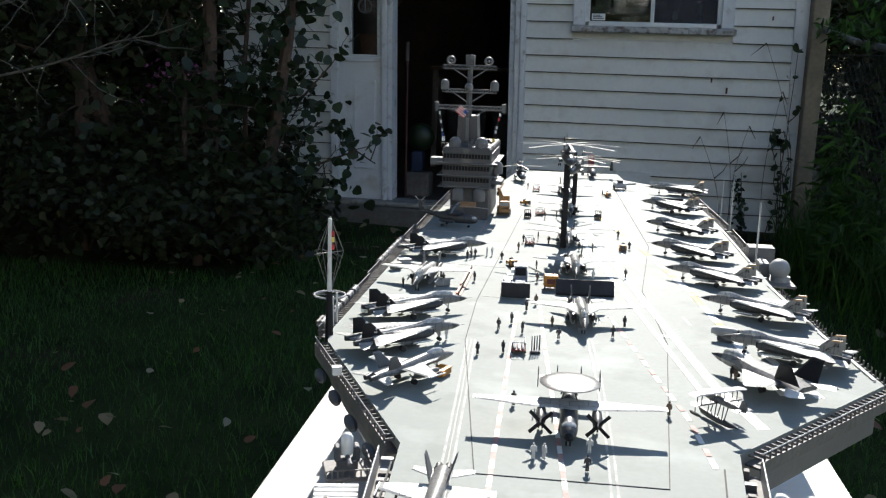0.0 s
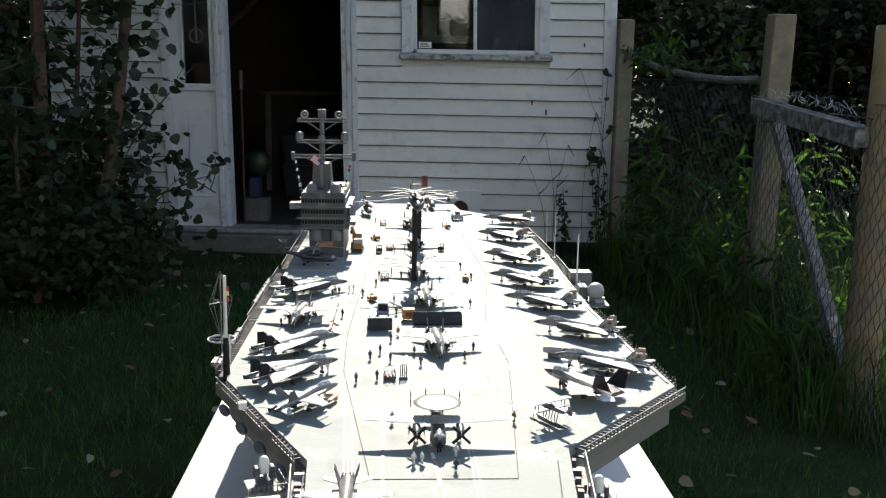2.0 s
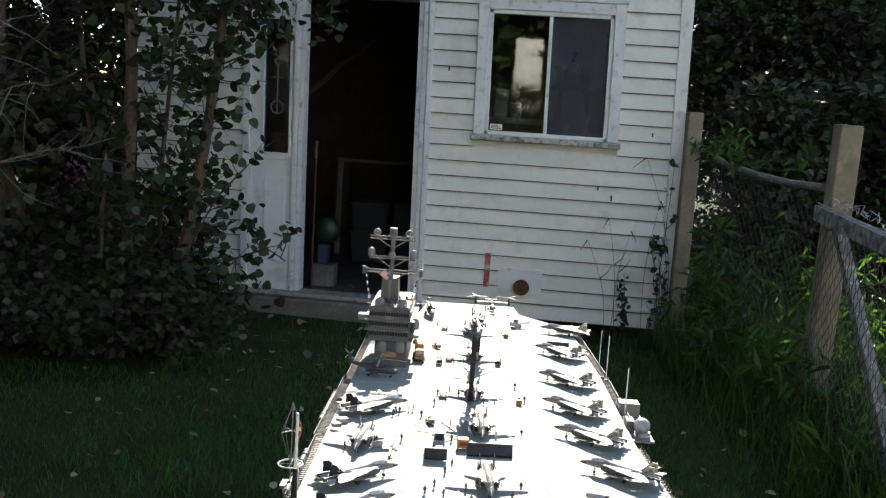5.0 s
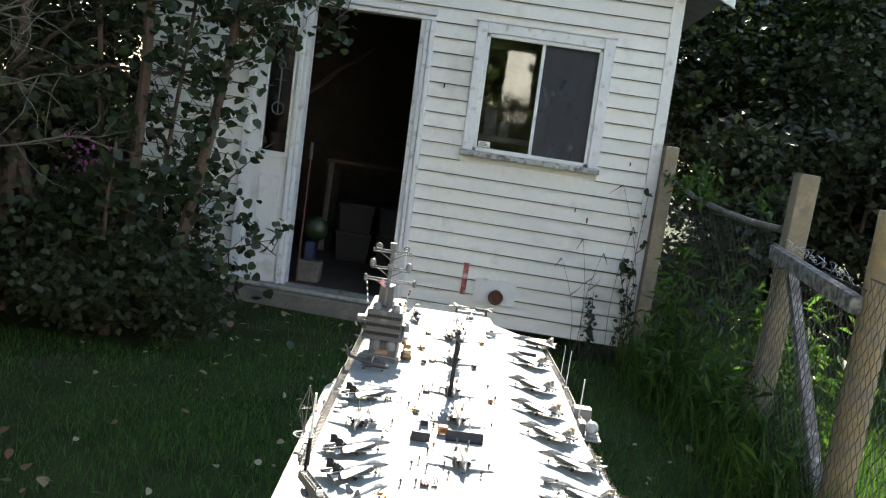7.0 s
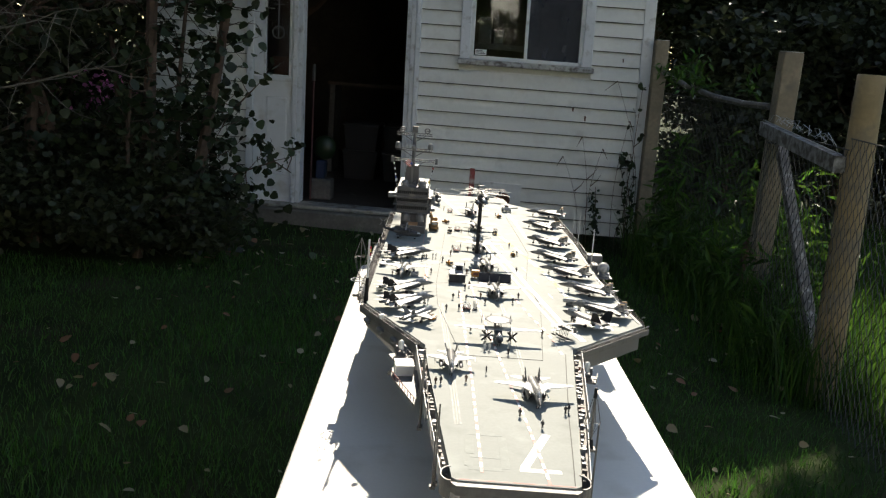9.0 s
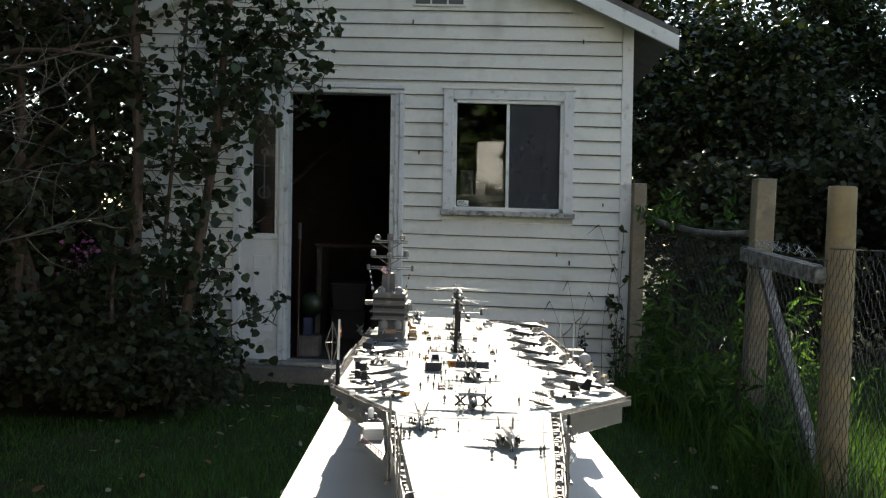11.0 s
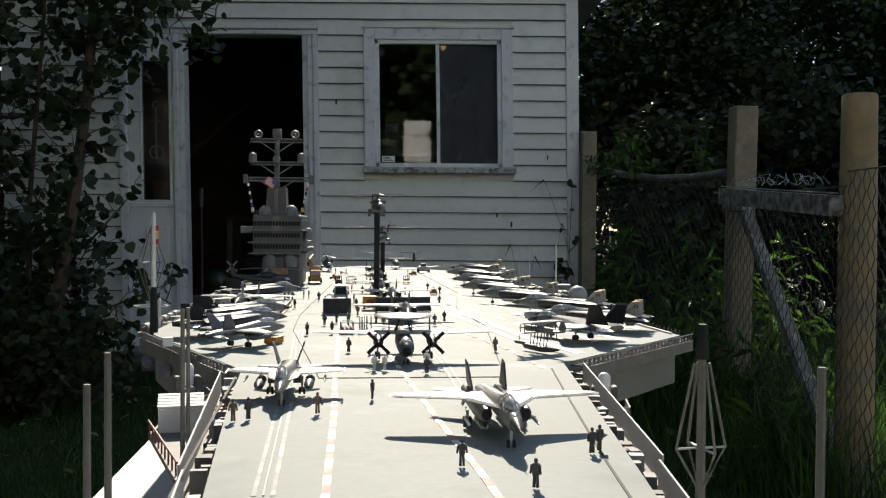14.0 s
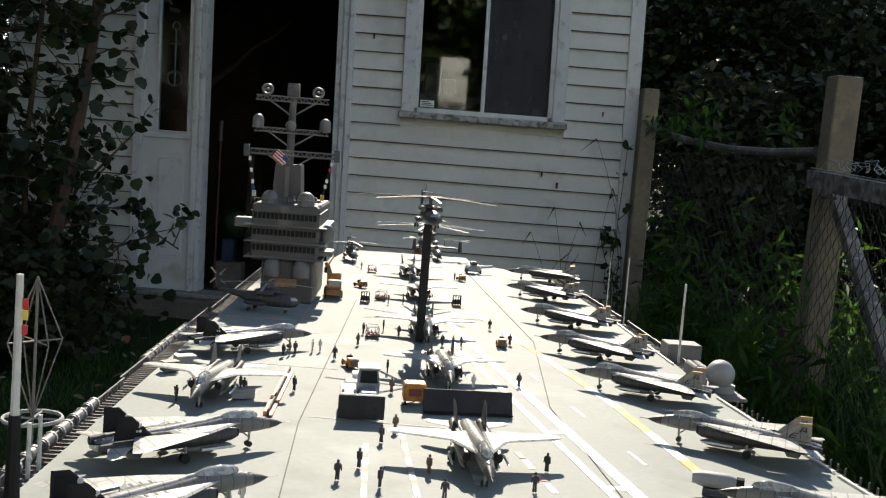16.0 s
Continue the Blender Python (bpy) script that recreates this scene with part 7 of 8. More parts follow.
def leaves(name, pts, size, mt, rng, wide=0.75, up=0.6, fine=False):
    """Leaves at points: folded blades with a point, turned at random, mostly facing up."""
    pts = np.asarray(pts, float)
    n = len(pts)
    size = size * rng.uniform(0.6, 1.3, n)
    nrm = rng.normal(0, 1, (n, 3))
    nrm[:, 2] = np.abs(nrm[:, 2]) + up
    nrm /= np.linalg.norm(nrm, axis=1)[:, None]
    d = rng.normal(0, 1, (n, 3))
    d[:, 2] -= 0.4
    d -= (d * nrm).sum(1)[:, None] * nrm
    d /= np.linalg.norm(d, axis=1)[:, None]
    s = np.cross(nrm, d)
    S = size[:, None]
    if fine:
        q = wide / 0.75
        shp = ((0, 0, 0.02), (0.30 * q, 0.06, 0.06), (0.44 * q, 0.36, 0.06), (0.30 * q, 0.72, 0.0), (0, 1.0, -0.14), (-0.30 * q, 0.72, 0.0), (-0.44 * q, 0.36, 0.06), (-0.30 * q, 0.06, 0.06), (0, 0.45, -0.03))
        faces = ((0, 1, 2, 8), (8, 2, 3), (8, 3, 4), (8, 4, 5), (8, 5, 6), (0, 8, 6, 7))
    else:
        shp = ((0, 0, 0), (wide / 2, 0.45, 0.08), (0, 1, -0.1), (-wide / 2, 0.45, 0.08))
        faces = ((0, 1, 2), (0, 2, 3))
    v = np.stack([pts + S * (a * s + b * d + c * nrm) for a, b, c in shp], 1)
    return quads_mesh(name, v, faces, len(shp), mt)


def limb_path(rng, a, d, ln, bend, n=5):
    pts = [Vector(a)]
    d = Vector(d).normalized()
    for i in range(n):
        d = (d + Vector(rng.normal(0, bend, 3))).normalized()
        pts.append(pts[-1] + d * ln / n)
    return pts


def tree(label, x, y, h, crown_r, n, size, seed, low=0.35, mt="leaf_far", trunk_r=0.12, squash=1.0, name="tree", clumps=60, category="tree"):
    """A tapered trunk with limbs, and a crown of leaf clumps with gaps and an uneven outline."""
    rng = np.random.default_rng(seed)
    o = thing(name, label, category, pose(x, y, GZ - 0.03))
    tp = limb_path(rng, (0, 0, 0), (rng.normal(0, 0.06), rng.normal(0, 0.06), 1), h * 0.8, 0.07, 7)
    geo = Geo().tube(tp, trunk_r, 9, r1=trunk_r * 0.3)
    ends = []
    for i in range(9):
        k = 2 + i % 5
        a = rng.uniform(0, 2 * math.pi)
        q = limb_path(rng, tp[k], (math.cos(a), math.sin(a), rng.uniform(0.3, 0.9)), crown_r * rng.uniform(0.6, 1.1), 0.18)
        geo.tube(q, trunk_r * 0.38, 6, r1=trunk_r * 0.08)
        ends += q[2:]
    part("trunk", geo, M["bark"], o, smooth=True)
    cz, rz = h * (1 + low) / 2, h * (1 - low) / 2
    cen = []
    while len(cen) < clumps:
        p = rng.uniform(-1, 1, 3)
        r2 = np.linalg.norm(p)
        if r2 < 1 and r2 > 0.35 * rng.uniform():
            q = np.array([p[0] * crown_r, p[1] * crown_r * squash, cz + p[2] * rz])
            cen.append(q * np.array([1, 1, 1]) + rng.normal(0, 0.08 * crown_r, 3))
    cen = np.array(cen)
    w = rng.uniform(0.4, 1.6, len(cen))
    which = rng.choice(len(cen), n, p=w / w.sum())
    rad = crown_r * 0.17 * rng.uniform(0.6, 1.4, len(cen))
    pts = cen[which] + rng.normal(0, 1, (n, 3)) * rad[which][:, None] * np.array([1, 1, 0.75])
    pts = pts[pts[:, 2] > 0.1]
    part("crown", leaves("crown", pts, size, M[mt], rng), None, o, "crown of dark green leaves")
    return o


def bush(label, x, y, h, r, n, size, seed, mt="leaf_dark", squash=1.0):
    return tree(label, x, y, h, r, n, size, seed, 0.02, mt, 0.035, squash, "bush", 40, "bush")


# woods behind the fence and beside the shed
# slim tall ones behind the shed are shaped to shade the lawn, not the table
for i, (x, y, h, r, n) in enumerate(((2.9, 11.0, 4.0, 1.4, 11000), (1.25, 9.6, 9.2, 0.42, 11000), (-1.7, 12.5, 11.0, 0.85, 12000), (-3.3, 12.5, 12.0, 1.2, 12000), (5.0, 11.2, 4.4, 1.7, 12000), (7.6, 11.5, 4.8, 2.0, 10000), (4.0, 13.5, 6.0, 2.1, 12000), (2.0, 13.5, 6.0, 1.8, 11000), (9.5, 13.5, 6.4, 2.4, 9000), (6.6, 14.5, 6.6, 2.5, 9000),
                                     (11.5, 11.0, 5.5, 2.4, 8000), (-4.6, 8.8, 7.0, 1.6, 7000), (-6.6, 7.2, 7.5, 2.0, 7000), (-8.8, 9.5, 9.0, 2.4, 6000), (-6.0, 12.0, 9.0, 2.4, 5000), (-10.5, 6.5, 9.0, 2.4, 6000), (-4.0, 13.5, 9.0, 2.2, 4500), (-12.5, 11.0, 10.0, 3.0, 5000))):
    tree("tall shady broad-leaved tree behind the garden", x, y, h, r, int(n * 2.3), 0.088, 100 + i, 0.08)
for i, (x, y, h, r, n) in enumerate(((2.2, 8.7, 2.0, 0.9, 6000), (3.4, 9.2, 2.3, 1.0, 6500), (4.8, 8.9, 2.3, 1.1, 6500), (6.6, 9.3, 2.7, 1.3, 6000), (8.6, 9.6, 3.0, 1.5, 5000), (3.0, 10.2, 3.0, 1.3, 6000), (5.8, 10.4, 3.2, 1.4, 6000),
                                     (-3.9, 7.6, 2.0, 0.8, 5000), (-5.2, 6.4, 2.2, 1.0, 6000), (-7.2, 5.6, 2.6, 1.3, 6000), (-6.2, 9.6, 2.6, 1.4, 5000), (-9.0, 7.0, 3.0, 1.6, 5000), (-4.6, 10.6, 2.4, 1.2, 4500), (-11.0, 9.2, 3.6, 2.0, 5000))):
    bush("dense dark green undergrowth bush", x, y, h, r, int(n * 1.4), 0.09, 200 + i)
# thicket between lawn and shed on the door side
for i, (x, y, h, r, n) in enumerate(((-3.3, 4.7, 0.85, 0.75, 6500), (-2.6, 5.3, 0.75, 0.6, 6000), (-4.2, 3.9, 1.0, 0.9, 6000), (-3.2, 5.9, 0.8, 0.7, 4500), (-5.4, 4.6, 1.1, 1.1, 5000), (-2.2, 4.95, 0.55, 0.5, 5000), (-2.0, 5.5, 0.42, 0.38, 3600), (-4.6, 2.7, 1.6, 0.8, 4500))):
    bush("dark shaded shrub at the lawn's edge", x, y, h, r, int(n * 1.8), 0.055, 300 + i)
tree("large tree with a spreading crown beside the shed", -4.1, 5.0, 6.6, 2.2, 15000, 0.10, 41, 0.50, "leaf_dark", 0.11, 1.0)
tree("slender dark tree at the edge of the lawn", -2.95, 5.1, 4.4, 0.62, 5200, 0.075, 43, 0.12, "leaf_dark", 0.05)
tree("slender dark tree at the edge of the lawn", -3.55, 4.6, 4.8, 0.75, 6000, 0.075, 44, 0.10, "leaf_dark", 0.05)
# crown mostly above the view, added to keep sky light off the left wall
tree("leafy tree over the shed front, added to shade the wall", -2.80, 5.40, 6.4, 1.5, 17000, 0.09, 47, 0.52, "leaf_dark", 0.06)
# two trees out of view, added to darken the lawn and the door side
tree("unseen broad tree added to shade the lawn and wall", -5.0, 1.2, 7.0, 2.3, 24000, 0.13, 45, 0.40, "leaf_dark", 0.13)
tree("unseen broad tree added to shade the lawn and wall", -5.2, -2.4, 7.0, 2.4, 20000, 0.15, 46, 0.40, "leaf_dark", 0.13)
# crown above the view, added to cast shade on the lawn left of the table
tree("tree with an unseen crown above the shed roof, added for shade", -2.3, 8.9, 6.6, 1.5, 11000, 0.12, 42, 0.56, "leaf_dark", 0.10, 0.9)
bush("clipped dark hedge across the garden", -0.45, -10.6, 2.45, 1.1, 9000, 0.10, 460)
# trees behind the added walls across the garden
for i, (x, y, h, r) in enumerate(((-8, -13, 8, 2.8), (-3.0, -14, 8.5, 3.0), (2.2, -14, 8, 2.8), (7, -13, 8.5, 3.0), (0.3, -15.2, 7.5, 1.8), (12, -6, 6, 2.4), (-12, -6, 6.5, 2.6))):
    tree("broad-leaved tree across the garden", x, y, h, r, 9000, 0.32, 400 + i, 0.1)

# ---- lilac shrub by the door: leaning stems, twigs and broad leaves ----
rng = np.random.default_rng(11)
lil = thing("lilac_shrub", "tall leafy shrub with leaning brown stems by the door", "shrub", pose(0, 0, 0))
STEMS = [([(-2.24, 5.20, GZ), (-2.23, 5.2, 0.7), (-2.22, 5.2, 1.5), (-2.26, 5.2, 2.2), (-2.30, 5.15, 3.0)], 0.050), ([(-2.02, 5.42, GZ), (-1.95, 5.4, 0.45), (-1.85, 5.4, 1.05), (-1.78, 5.4, 1.6), (-1.72, 5.38, 2.4), (-1.66, 5.34, 3.0)], 0.044),
         ([(-2.30, 5.05, GZ), (-2.29, 5.0, 0.6), (-2.27, 5.0, 1.0)], 0.018), ([(-2.10, 5.40, GZ), (-2.12, 5.42, 0.9), (-2.05, 5.45, 1.9), (-1.98, 5.4, 2.7)], 0.018), ([(-2.35, 5.30, GZ), (-2.5, 5.3, 1.0), (-2.62, 5.25, 2.2), (-2.66, 5.2, 3.0)], 0.022),
         ([(-1.96, 5.45, 0.40), (-1.80, 5.5, 0.75), (-1.62, 5.5, 0.95)], 0.010), ([(-1.78, 5.4, 1.6), (-1.55, 5.42, 1.95), (-1.30, 5.42, 2.05), (-1.08, 5.40, 1.98)], 0.010), ([(-1.74, 5.39, 2.1), (-1.45, 5.40, 2.35), (-1.15, 5.4, 2.30)], 0.009),
         ([(-1.98, 5.5, 0.1), (-1.75, 5.55, 0.35), (-1.50, 5.6, 0.45), (-1.38, 5.6, 0.38)], 0.009)]
ends = []
for pts, r in STEMS:
    part("stem", Geo().tube(pts, r, 8, r1=r * 0.45), M["bark"], lil, "brown leaning stem", smooth=True)
    ends += [Vector(a).lerp(Vector(b), t) for a, b in zip(pts, pts[1:]) for t in (0.25, 0.5, 0.75, 1.0)]
pts = []
geo = Geo()
random.seed(21)
for e in ends:
    if random.random() < (0.55 if e.x > -1.88 and e.z < 1.15 else 0.12) or e.z < 0.25:
        continue
    for k in range(1 if e.x > -1.88 and e.z < 1.15 else (5 if e.z > 1.2 else 4)):
        d = Vector((random.gauss(0.15, 1), random.gauss(-0.25, 0.7), random.gauss(0.35, 0.6))).normalized()
        q = limb_path(rng, e, d, random.uniform(0.16, 0.42), 0.25, 4)
        if max(v.x for v in q) > -1.02 or max(v.y for v in q) > 6.25:
            continue
        geo.tube(q, 0.004, 4, r1=0.0015)
        for v in q[2:]:
            for _ in range(random.choice((2, 3, 4))):
                pts.append(v + Vector((random.gauss(0, 0.045), random.gauss(0, 0.045), random.gauss(0, 0.045))))
for e in ends:                                         # growth reaching back towards the wall
    if e.x > -1.86 or e.z < 0.35 or e.z > 2.5:
        continue
    for k in range(1 + (e.z < 1.2)):
        q = limb_path(rng, e, (random.gauss(-0.1, 0.6), random.uniform(0.3, 1.0), random.gauss(0.2, 0.6)), random.uniform(0.3, 0.75), 0.2, 5)
        if max(v.y for v in q) > 6.45 or max(v.x for v in q) > -1.80:
            continue
        geo.tube(q, 0.004, 4, r1=0.0015)
        for v in q[1:]:
            for _ in range(random.choice((2, 3, 4))):
                pts.append(v + Vector((random.gauss(0, 0.05), random.gauss(0, 0.04), random.gauss(0, 0.05))))
pts = [p for p in pts if not (-2.16 < p.x < -1.90 and p.z > 1.0 and random.random() < 0.15)]
part("twig_growth", geo, M["bark"], lil)["kind"] = "stuff"
part("foliage", leaves("foliage", [tuple(p) for p in pts], 0.056, M["leaf_lilac"], rng, 0.95, 0.3, True), None, lil, "broad dark green leaves")
# low leafy growth round its foot
cl = np.concatenate([rng.normal((-1.98, 5.6, 0.14), (0.14, 0.12, 0.17), (150, 3)), rng.normal((-1.62, 5.65, 0.20), (0.06, 0.06, 0.09), (20, 3)), rng.normal((-2.1, 5.2, 0.2), (0.35, 0.2, 0.2), (380, 3)), rng.normal((-2.75, 4.9, 0.35), (0.4, 0.25, 0.3), (420, 3))])
cl = cl[cl[:, 2] > GZ + 0.02]
o = thing("ground_shrub", "low shrub of broad leaves by the doorstep", "shrub")
part("foliage", leaves("foliage", cl, 0.052, M["leaf_lilac"], rng, 0.9, 0.1, True), None, o)
geo = Geo()
for i in range(26):
    x, y = random.uniform(-2.4, -1.65), random.uniform(5.2, 5.7)
    geo.tube(limb_path(rng, (x, y, GZ - 0.02), (random.gauss(0, 0.3), random.gauss(0, 0.3), 1), random.uniform(0.25, 0.55), 0.12), 0.004, 4, r1=0.002)
part("twig_growth", geo, M["bark"], o)["kind"] = "stuff"
# pink flowers glimpsed behind the shrubs
M["petal"] = leaf_mat("pink_petals", (0.50, 0.16, 0.36), 0.3, 0.6, 0.3)
o = thing("flower_clump", "clump of pink flowers behind the shrubs", "flowers", pose(-3.15, 6.6, GZ - 0.02))
fr = np.random.default_rng(8)
part("blossom", leaves("blossom", fr.normal((0, 0, 0.90), (0.11, 0.08, 0.10), (90, 3)), 0.045, M["petal"], fr, 0.9, 0.2), None, o, "pink petals")
part("flower_foliage", leaves("flower_foliage", fr.normal((0, 0, 0.55), (0.14, 0.10, 0.22), (160, 3)), 0.07, M["weed"], fr, 0.3, 0.2), None, o)
geo = Geo()
for i in range(14):
    geo.tube(limb_path(fr, (fr.normal(0, 0.05), fr.normal(0, 0.05), 0), (fr.normal(0, 0.12), fr.normal(0, 0.1), 1), 0.9, 0.06), 0.004, 4, r1=0.002)
part("stalk_growth", geo, M["weed"], o)["kind"] = "stuff"
# bare pale branches reaching in from the thicket
br = thing("bare_branch", "bare pale branches hanging over the lawn's edge", "branch")
random.seed(33)
for a, d, ln, r in (((-3.0, 4.3, 0.85), (1, -0.25, 0.15), 1.1, 0.008), ((-3.1, 4.2, 1.15), (1, -0.25, 0.18), 1.0, 0.007), ((-3.0, 4.1, 1.55), (0.9, -0.1, 0.10), 1.0, 0.008), ((-2.9, 4.4, 1.85), (0.8, -0.2, 0.10), 0.9, 0.007), ((-3.2, 4.4, 1.4), (1, -0.3, 0.3), 1.0, 0.006), ((-3.2, 4.0, 1.05), (0.9, -0.3, 0.2), 0.9, 0.006)):
    p = limb_path(rng, a, d, ln, 0.09, 8)
    bo = part("branch", Geo().tube(p, r, 6, r1=r * 0.3), M["twig"], br, smooth=True)
    geo = Geo()
    for v in p[2:]:
        for _ in range(2):
            q = limb_path(rng, v, (random.gauss(0.5, 0.6), random.gauss(-0.2, 0.5), random.gauss(0.1, 0.6)), random.uniform(0.15, 0.45), 0.2, 4)
            geo.tube(q, r * 0.35, 4, r1=0.0015)
    part("side_growth", geo, M["twig"], bo)["kind"] = "stuff"

# ---- lawn, weeds and litter ----
rng = np.random.default_rng(77)


def blades(name, n, box, hmin, hmax, width, mt, lean=0.5, keep=None):
    x = rng.uniform(box[0], box[1], n)
    y = rng.uniform(box[2], box[3], n)
    if keep is not None:
        k = keep(x, y)
        x, y = x[k], y[k]
    n = len(x)
    h = rng.uniform(hmin, hmax, n) * rng.uniform(0.6, 1.0, n)
    a = rng.uniform(0, 2 * np.pi, n)
    b = rng.uniform(0, 2 * np.pi, n)
    ln = h * lean * rng.uniform(0.2, 1.3, n)
    w = width * rng.uniform(0.6, 1.3, n)
    z = np.full(n, GZ - 0.03)
    base = np.stack([x, y, z], 1)
    sd = np.stack([np.cos(a) * w, np.sin(a) * w, 0 * w], 1)
    mid = base + np.stack([np.cos(b) * ln * 0.35, np.sin(b) * ln * 0.35, h * 0.6], 1)
    tip = base + np.stack([np.cos(b) * ln, np.sin(b) * ln, h], 1)
    v = np.stack([base - sd, base + sd, mid + sd * 0.7, mid - sd * 0.7, tip], 1)
    return quads_mesh(name, v, ((0, 1, 2, 3), (3, 2, 4)), 5, mt)


def lawn_keep(x, y):
    patch = np.array([noise.noise((a * 0.9, b * 0.9, 5.0)) for a, b in zip(x, y)])
    return (rng.uniform(0, 1, len(x)) < 0.75 + 0.6 * patch) & ~((y > 6.4) & (x < 1.1)) & ~((y > 4.7) & (x < -1.9)) & ~((y > 5.35) & (x < 0.2) & (rng.uniform(0, 1, len(x)) < 0.85))


gr = part("lawn_grass", blades("lawn_grass", 125000, (-3.6, 2.6, 1.0, 6.6), 0.045, 0.085, 0.0022, M["blade_grass"], 0.6, lawn_keep), None)
tagged(gr, "short dark green lawn grass around the table", "grass", kind="stuff")
gr = part("meadow_grass", blades("meadow_grass", 70000, (1.66, 6.5, 1.2, 8.6), 0.06, 0.20, 0.003, M["weed"], 0.5), None)
tagged(gr, "rough green grass beyond the fence", "grass", kind="stuff")
gr = part("tall_weeds", blades("tall_weeds", 9000, (1.0, 2.0, 3.0, 6.6), 0.12, 0.55, 0.0045, M["weed"], 0.55, lambda x, y: (np.abs(x - (1.15 + (6.3 - y) * 0.27).clip(1.15, 1.6)) < rng.normal(0.0, 0.17, len(x)).clip(-1, 1) + 0.18) & (y > 3.2)), None)
tagged(gr, "long weeds and grass along the fence", "grass", kind="stuff")
gr = part("sunny_grass", blades("sunny_grass", 9000, (1.72, 3.2, 1.4, 4.2), 0.05, 0.13, 0.003, M["weed"], 0.6), None)
tagged(gr, "bright longer grass beyond the fence", "grass", kind="stuff")
# broad-leaved weeds along the fence
spots = [(1.24, 6.0, 0.75), (1.38, 5.6, 0.95), (1.30, 5.3, 0.7), (1.85, 5.5, 0.85), (1.42, 4.5, 0.6), (1.55, 4.3, 0.5), (1.60, 4.0, 0.45), (1.28, 5.75, 1.0), (1.20, 5.5, 0.5), (1.95, 5.1, 1.0), (1.50, 3.7, 0.35), (1.72, 5.2, 0.9), (1.85, 5.8, 1.0), (1.66, 4.45, 0.8), (1.40, 5.95, 1.05)]
for i, (x, y, h) in enumerate(spots):
    o = thing("tall_weed", "tall leafy green weed beside the fence", "weed", pose(x, y, GZ - 0.03), "weeds along the fence")
    geo = Geo()
    pp = []
    for k in range(6):
        q = limb_path(rng, (rng.normal(0, 0.05), rng.normal(0, 0.05), 0), (rng.normal(0, 0.22), rng.normal(0, 0.22), 1), h * rng.uniform(0.6, 1.0), 0.13, 6)
        geo.tube(q, 0.004, 5, r1=0.0015)
        for v in q[1:]:
            for _ in range(4):
                pp.append((v.x + rng.normal(0, 0.03), v.y + rng.normal(0, 0.03), v.z + rng.normal(0, 0.04)))
    part("stalk_growth", geo, M["weed"], o)["kind"] = "stuff"
    part("foliage", leaves("foliage", pp, 0.12, M["weed"], rng, 0.20, 0.2), None, o)
# creeper and dry stalks at the shed corner
o = thing("creeper", "dark creeper climbing the shed's corner board", "creeper")
geo = Geo()
pp = []
for a, b, mid, n in (((1.06, 6.50, GZ), (1.05, 6.50, 1.10), -0.03, 3), ((1.02, 6.49, GZ), (0.93, 6.49, 0.62), 0.02, 1), ((0.95, 6.49, GZ), (1.05, 6.48, 0.45), -0.02, 2), ((1.05, 6.48, GZ), (1.00, 6.50, 0.62), 0.03, 1)):
    a, b = Vector(a), Vector(b)
    q = [a.lerp(b, t / 7) + Vector((mid * math.sin(math.pi * t / 7) + rng.normal(0, 0.010), 0, 0)) for t in range(8)]
    geo.tube(q, 0.004, 5, r1=0.002)
    for v in q[2:]:
        for _ in range(n if v.z > 0.3 else n + 2):
            if rng.uniform() < 0.6:
                pp.append((v.x + rng.normal(0, 0.028), v.y + rng.normal(-0.02, 0.012), v.z + rng.normal(0, 0.03)))
part("stem_growth", geo, M["bark"], o)["kind"] = "stuff"
part("foliage", leaves("foliage", pp, 0.055, M["leaf_lilac"], rng, 0.6, 0.1, True), None, o)
# a narrow upright plant with a dense dark leaf head, and one broad leaf beside the corner
o = thing("upright_weed", "narrow dark weed standing against the siding", "weed", pose(0.775, 6.45, GZ - 0.02))
part("stem", Geo().tube([(0.03, 0, 0), (0.015, 0, 0.22), (-0.01, 0, 0.50)], 0.005, 6, r1=0.002), M["bark"], o)
t = rng.uniform(0, 1, 90)
hd = np.stack([0.022 - 0.045 * t + rng.normal(0, 0.016, 90), rng.normal(0, 0.014, 90), 0.10 + 0.37 * t], 1)
part("foliage", leaves("foliage", hd, 0.040, M["leaf_lilac"], rng, 0.6, 0.0, True), None, o)
o = thing("upright_weed", "weed with one broad dark leaf by the shed's corner", "weed", pose(1.00, 6.44, GZ - 0.02))
part("stem", Geo().tube([(0.02, 0, 0), (0.01, 0, 0.4), (-0.02, 0, 0.70)], 0.004, 6, r1=0.002), M["bark"], o)
hd = rng.normal((-0.035, 0, 0.74), (0.022, 0.012, 0.034), (16, 3))
part("foliage", leaves("foliage", hd, 0.060, M["leaf_lilac"], rng, 0.8, 0.0, True), None, o)
o = thing("dry_stalk", "dry arching grass stalks in front of the siding", "stalk")
geo = Geo()
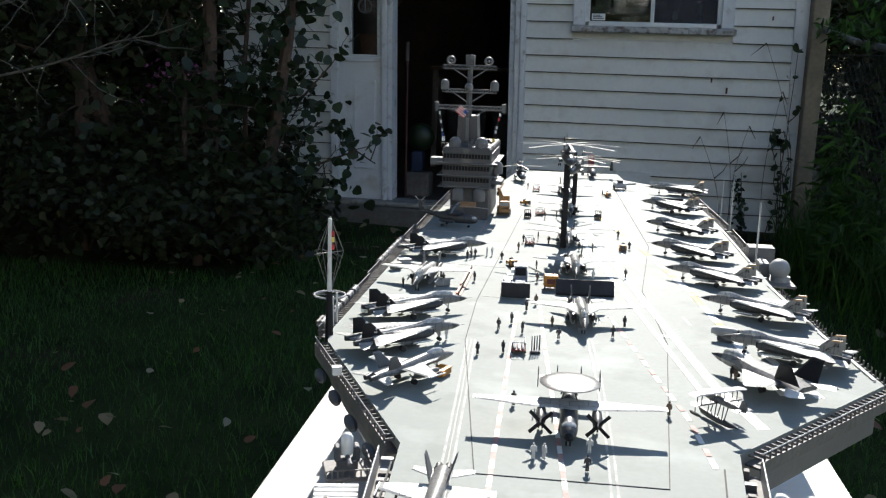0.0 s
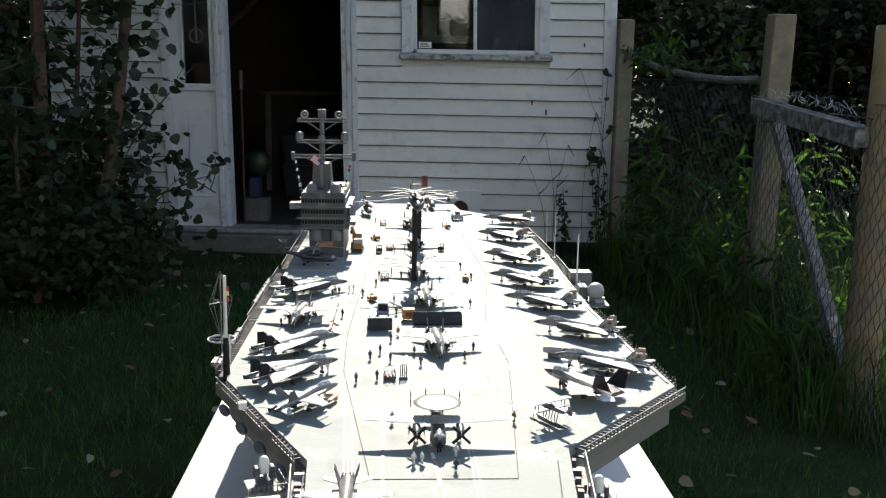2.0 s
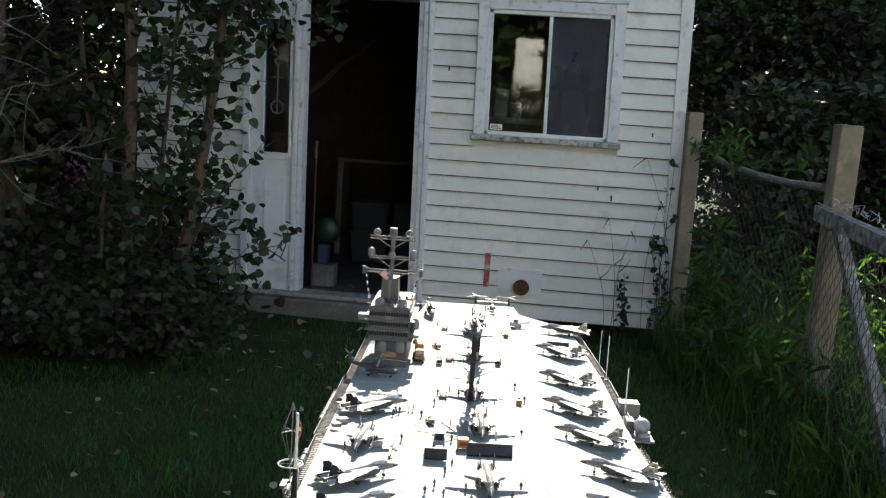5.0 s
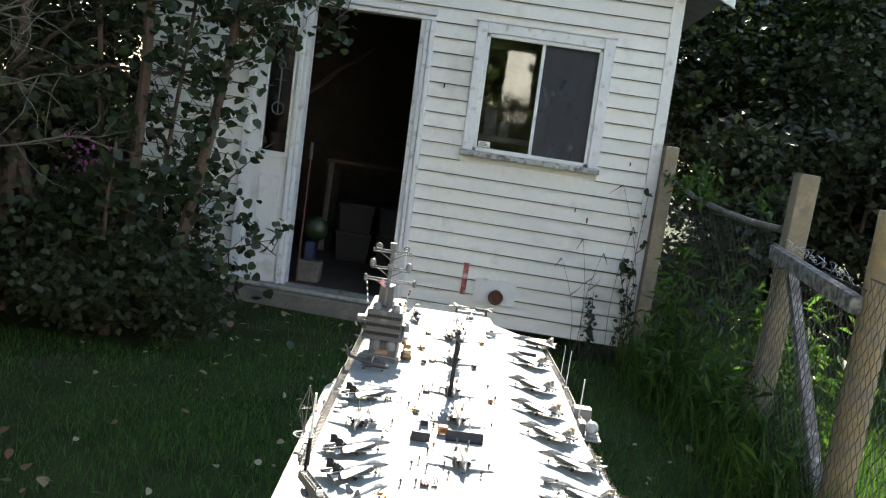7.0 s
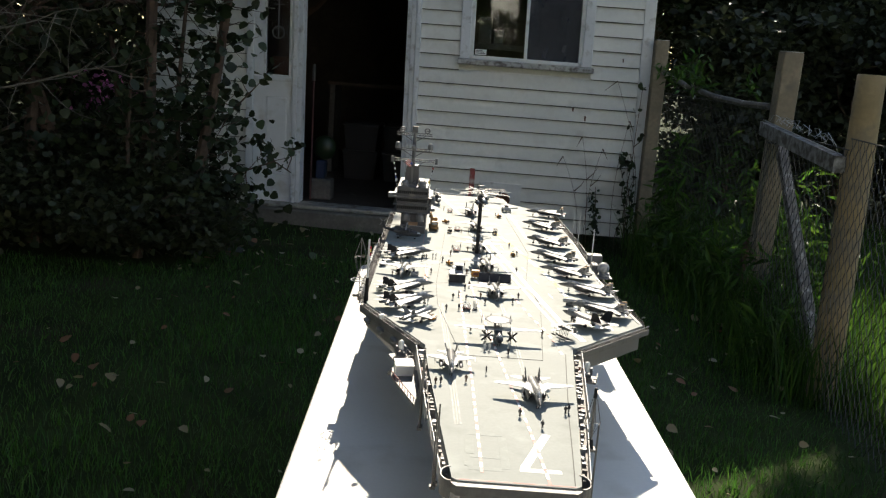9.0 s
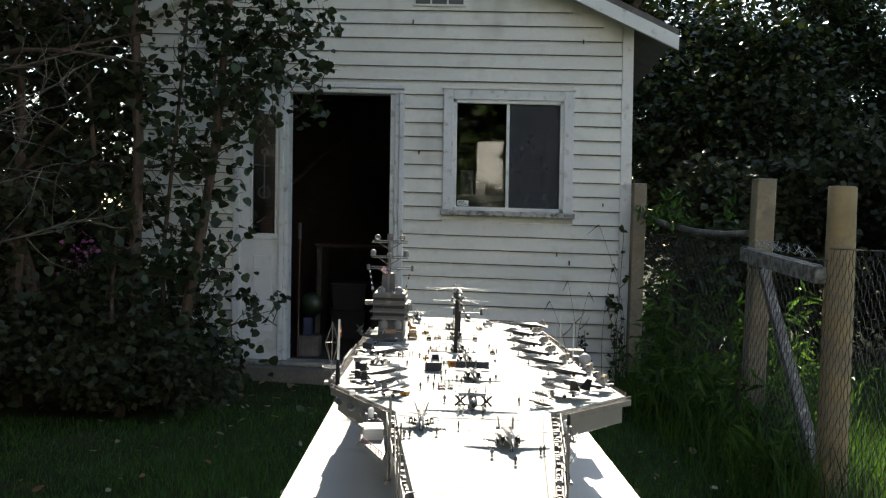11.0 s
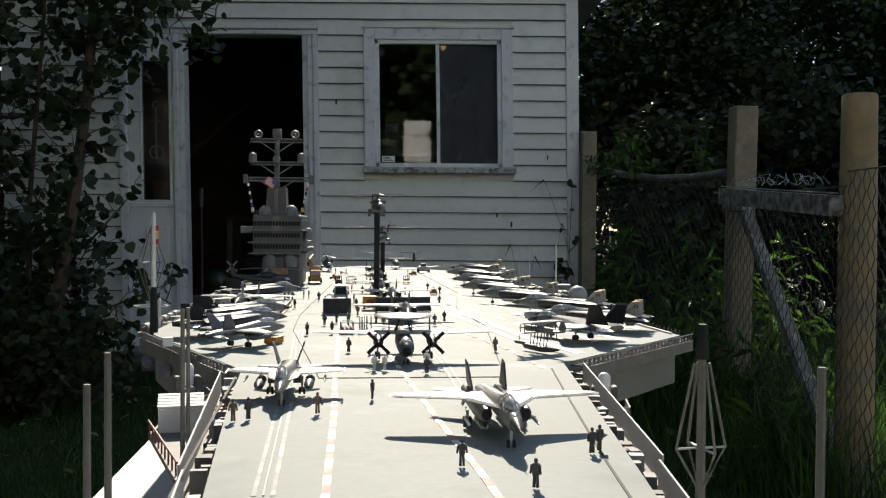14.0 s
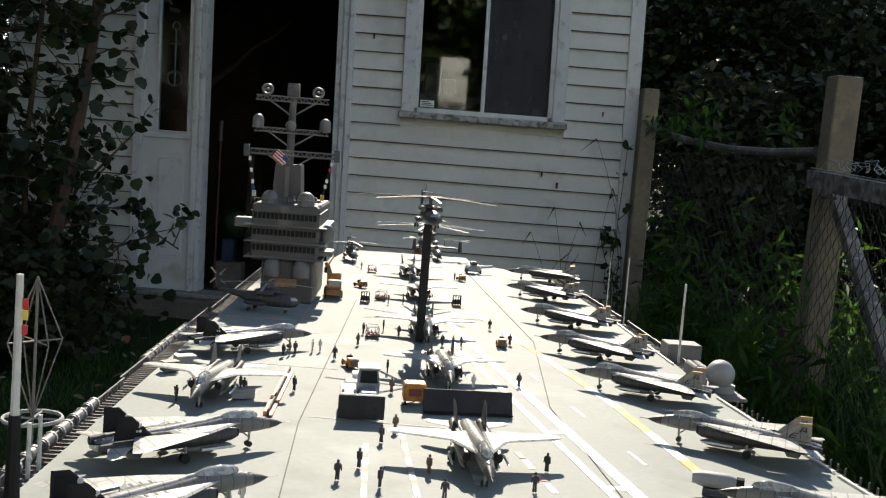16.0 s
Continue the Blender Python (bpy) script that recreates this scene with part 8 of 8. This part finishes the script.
for a, top, bend in (((1.05, 6.47, GZ), (0.85, 6.50, 1.15), -0.10), ((0.70, 6.45, GZ), (0.63, 6.48, 0.72), -0.04), ((0.74, 6.45, GZ), (0.79, 6.48, 0.64), 0.05), ((0.66, 6.46, GZ), (0.50, 6.48, 0.56), -0.05), ((0.92, 6.48, GZ), (0.97, 6.50, 0.86), 0.04)):
    a, b = Vector(a), Vector(top)
    q = [a.lerp(b, t / 8) + Vector((bend * math.sin(math.pi * t / 8) * -1, 0, 0)) for t in range(9)]
    geo.tube(q, 0.0022, 5, r1=0.0012)
    geo.tube([q[-1], q[-1] + Vector((bend * 0.4, 0, -0.035)), q[-1] + Vector((bend * 0.9, 0, -0.08))], 0.0050, 5, r1=0.001)
    geo.tube([q[5], q[5] + Vector((0.05, 0, 0.05)), q[5] + Vector((0.075, 0, 0.10))], 0.0042, 4, r1=0.001)
part("stalk_growth", geo, M["bark"], o)["kind"] = "stuff"
gr = part("wall_weeds", blades("wall_weeds", 2600, (-0.6, 1.15, 6.27, 6.57), 0.05, 0.17, 0.003, M["leaf_lilac"], 0.5), None)
tagged(gr, "weeds growing along the foot of the shed wall", "grass", kind="stuff")
# fallen leaves
LIT = [M["litter"], leaf_mat("pale_fallen_leaves", (0.26, 0.23, 0.15), 0.15, 0.6, 0.4), leaf_mat("brown_fallen_leaves", (0.16, 0.08, 0.04), 0.15, 0.7, 0.4)]
for i in range(190):
    x, y = rng.uniform(-2.2, -0.4), rng.uniform(1.3, 5.6)
    if i % 5 == 0:
        x, y = rng.uniform(0.8, 1.5), rng.uniform(2.0, 4.5)
    if i % 5 == 1:
        x, y = rng.uniform(-1.8, 0.0), rng.uniform(5.1, 6.35)
    v = leaves("fallen_leaf", [(0, 0, 0)], rng.uniform(0.025, 0.05), LIT[i % 3], rng, 0.7, 1.6, True)
    ob = part("fallen_leaf", v, None, m=pose(x, y, GZ + 0.035, rng.uniform(-15, 15), rng.uniform(-15, 15), 0))
    tagged(ob, "dry fallen leaf lying on the lawn", "leaf", "fallen leaves")
# grass and vine hanging over the sagging pole
rng = np.random.default_rng(91)
o = thing("fence_vine", "thin vine and grass hanging over the fence pole", "vine")
geo = Geo()
pp = []
for i in range(16):
    t = rng.uniform(0, 1)
    a = Vector((1.20 + 0.33 * t, 6.4 - 1.7 * t, 1.21 - 0.09 * t))
    q = limb_path(rng, a, (rng.normal(-0.3, 0.6), rng.normal(0, 0.6), rng.uniform(0.1, 0.7)), rng.uniform(0.12, 0.32), 0.3, 5)
    geo.tube(q, 0.0025, 4, r1=0.001)
    for v in q[2:]:
        for _ in range(2):
            pp.append((v.x + rng.normal(0, 0.02), v.y + rng.normal(0, 0.02), v.z + rng.normal(0, 0.02)))
part("stalk_growth", geo, M["weed"], o)["kind"] = "stuff"
part("foliage", leaves("foliage", pp, 0.08, M["weed"], rng, 0.35, 0.2), None, o)
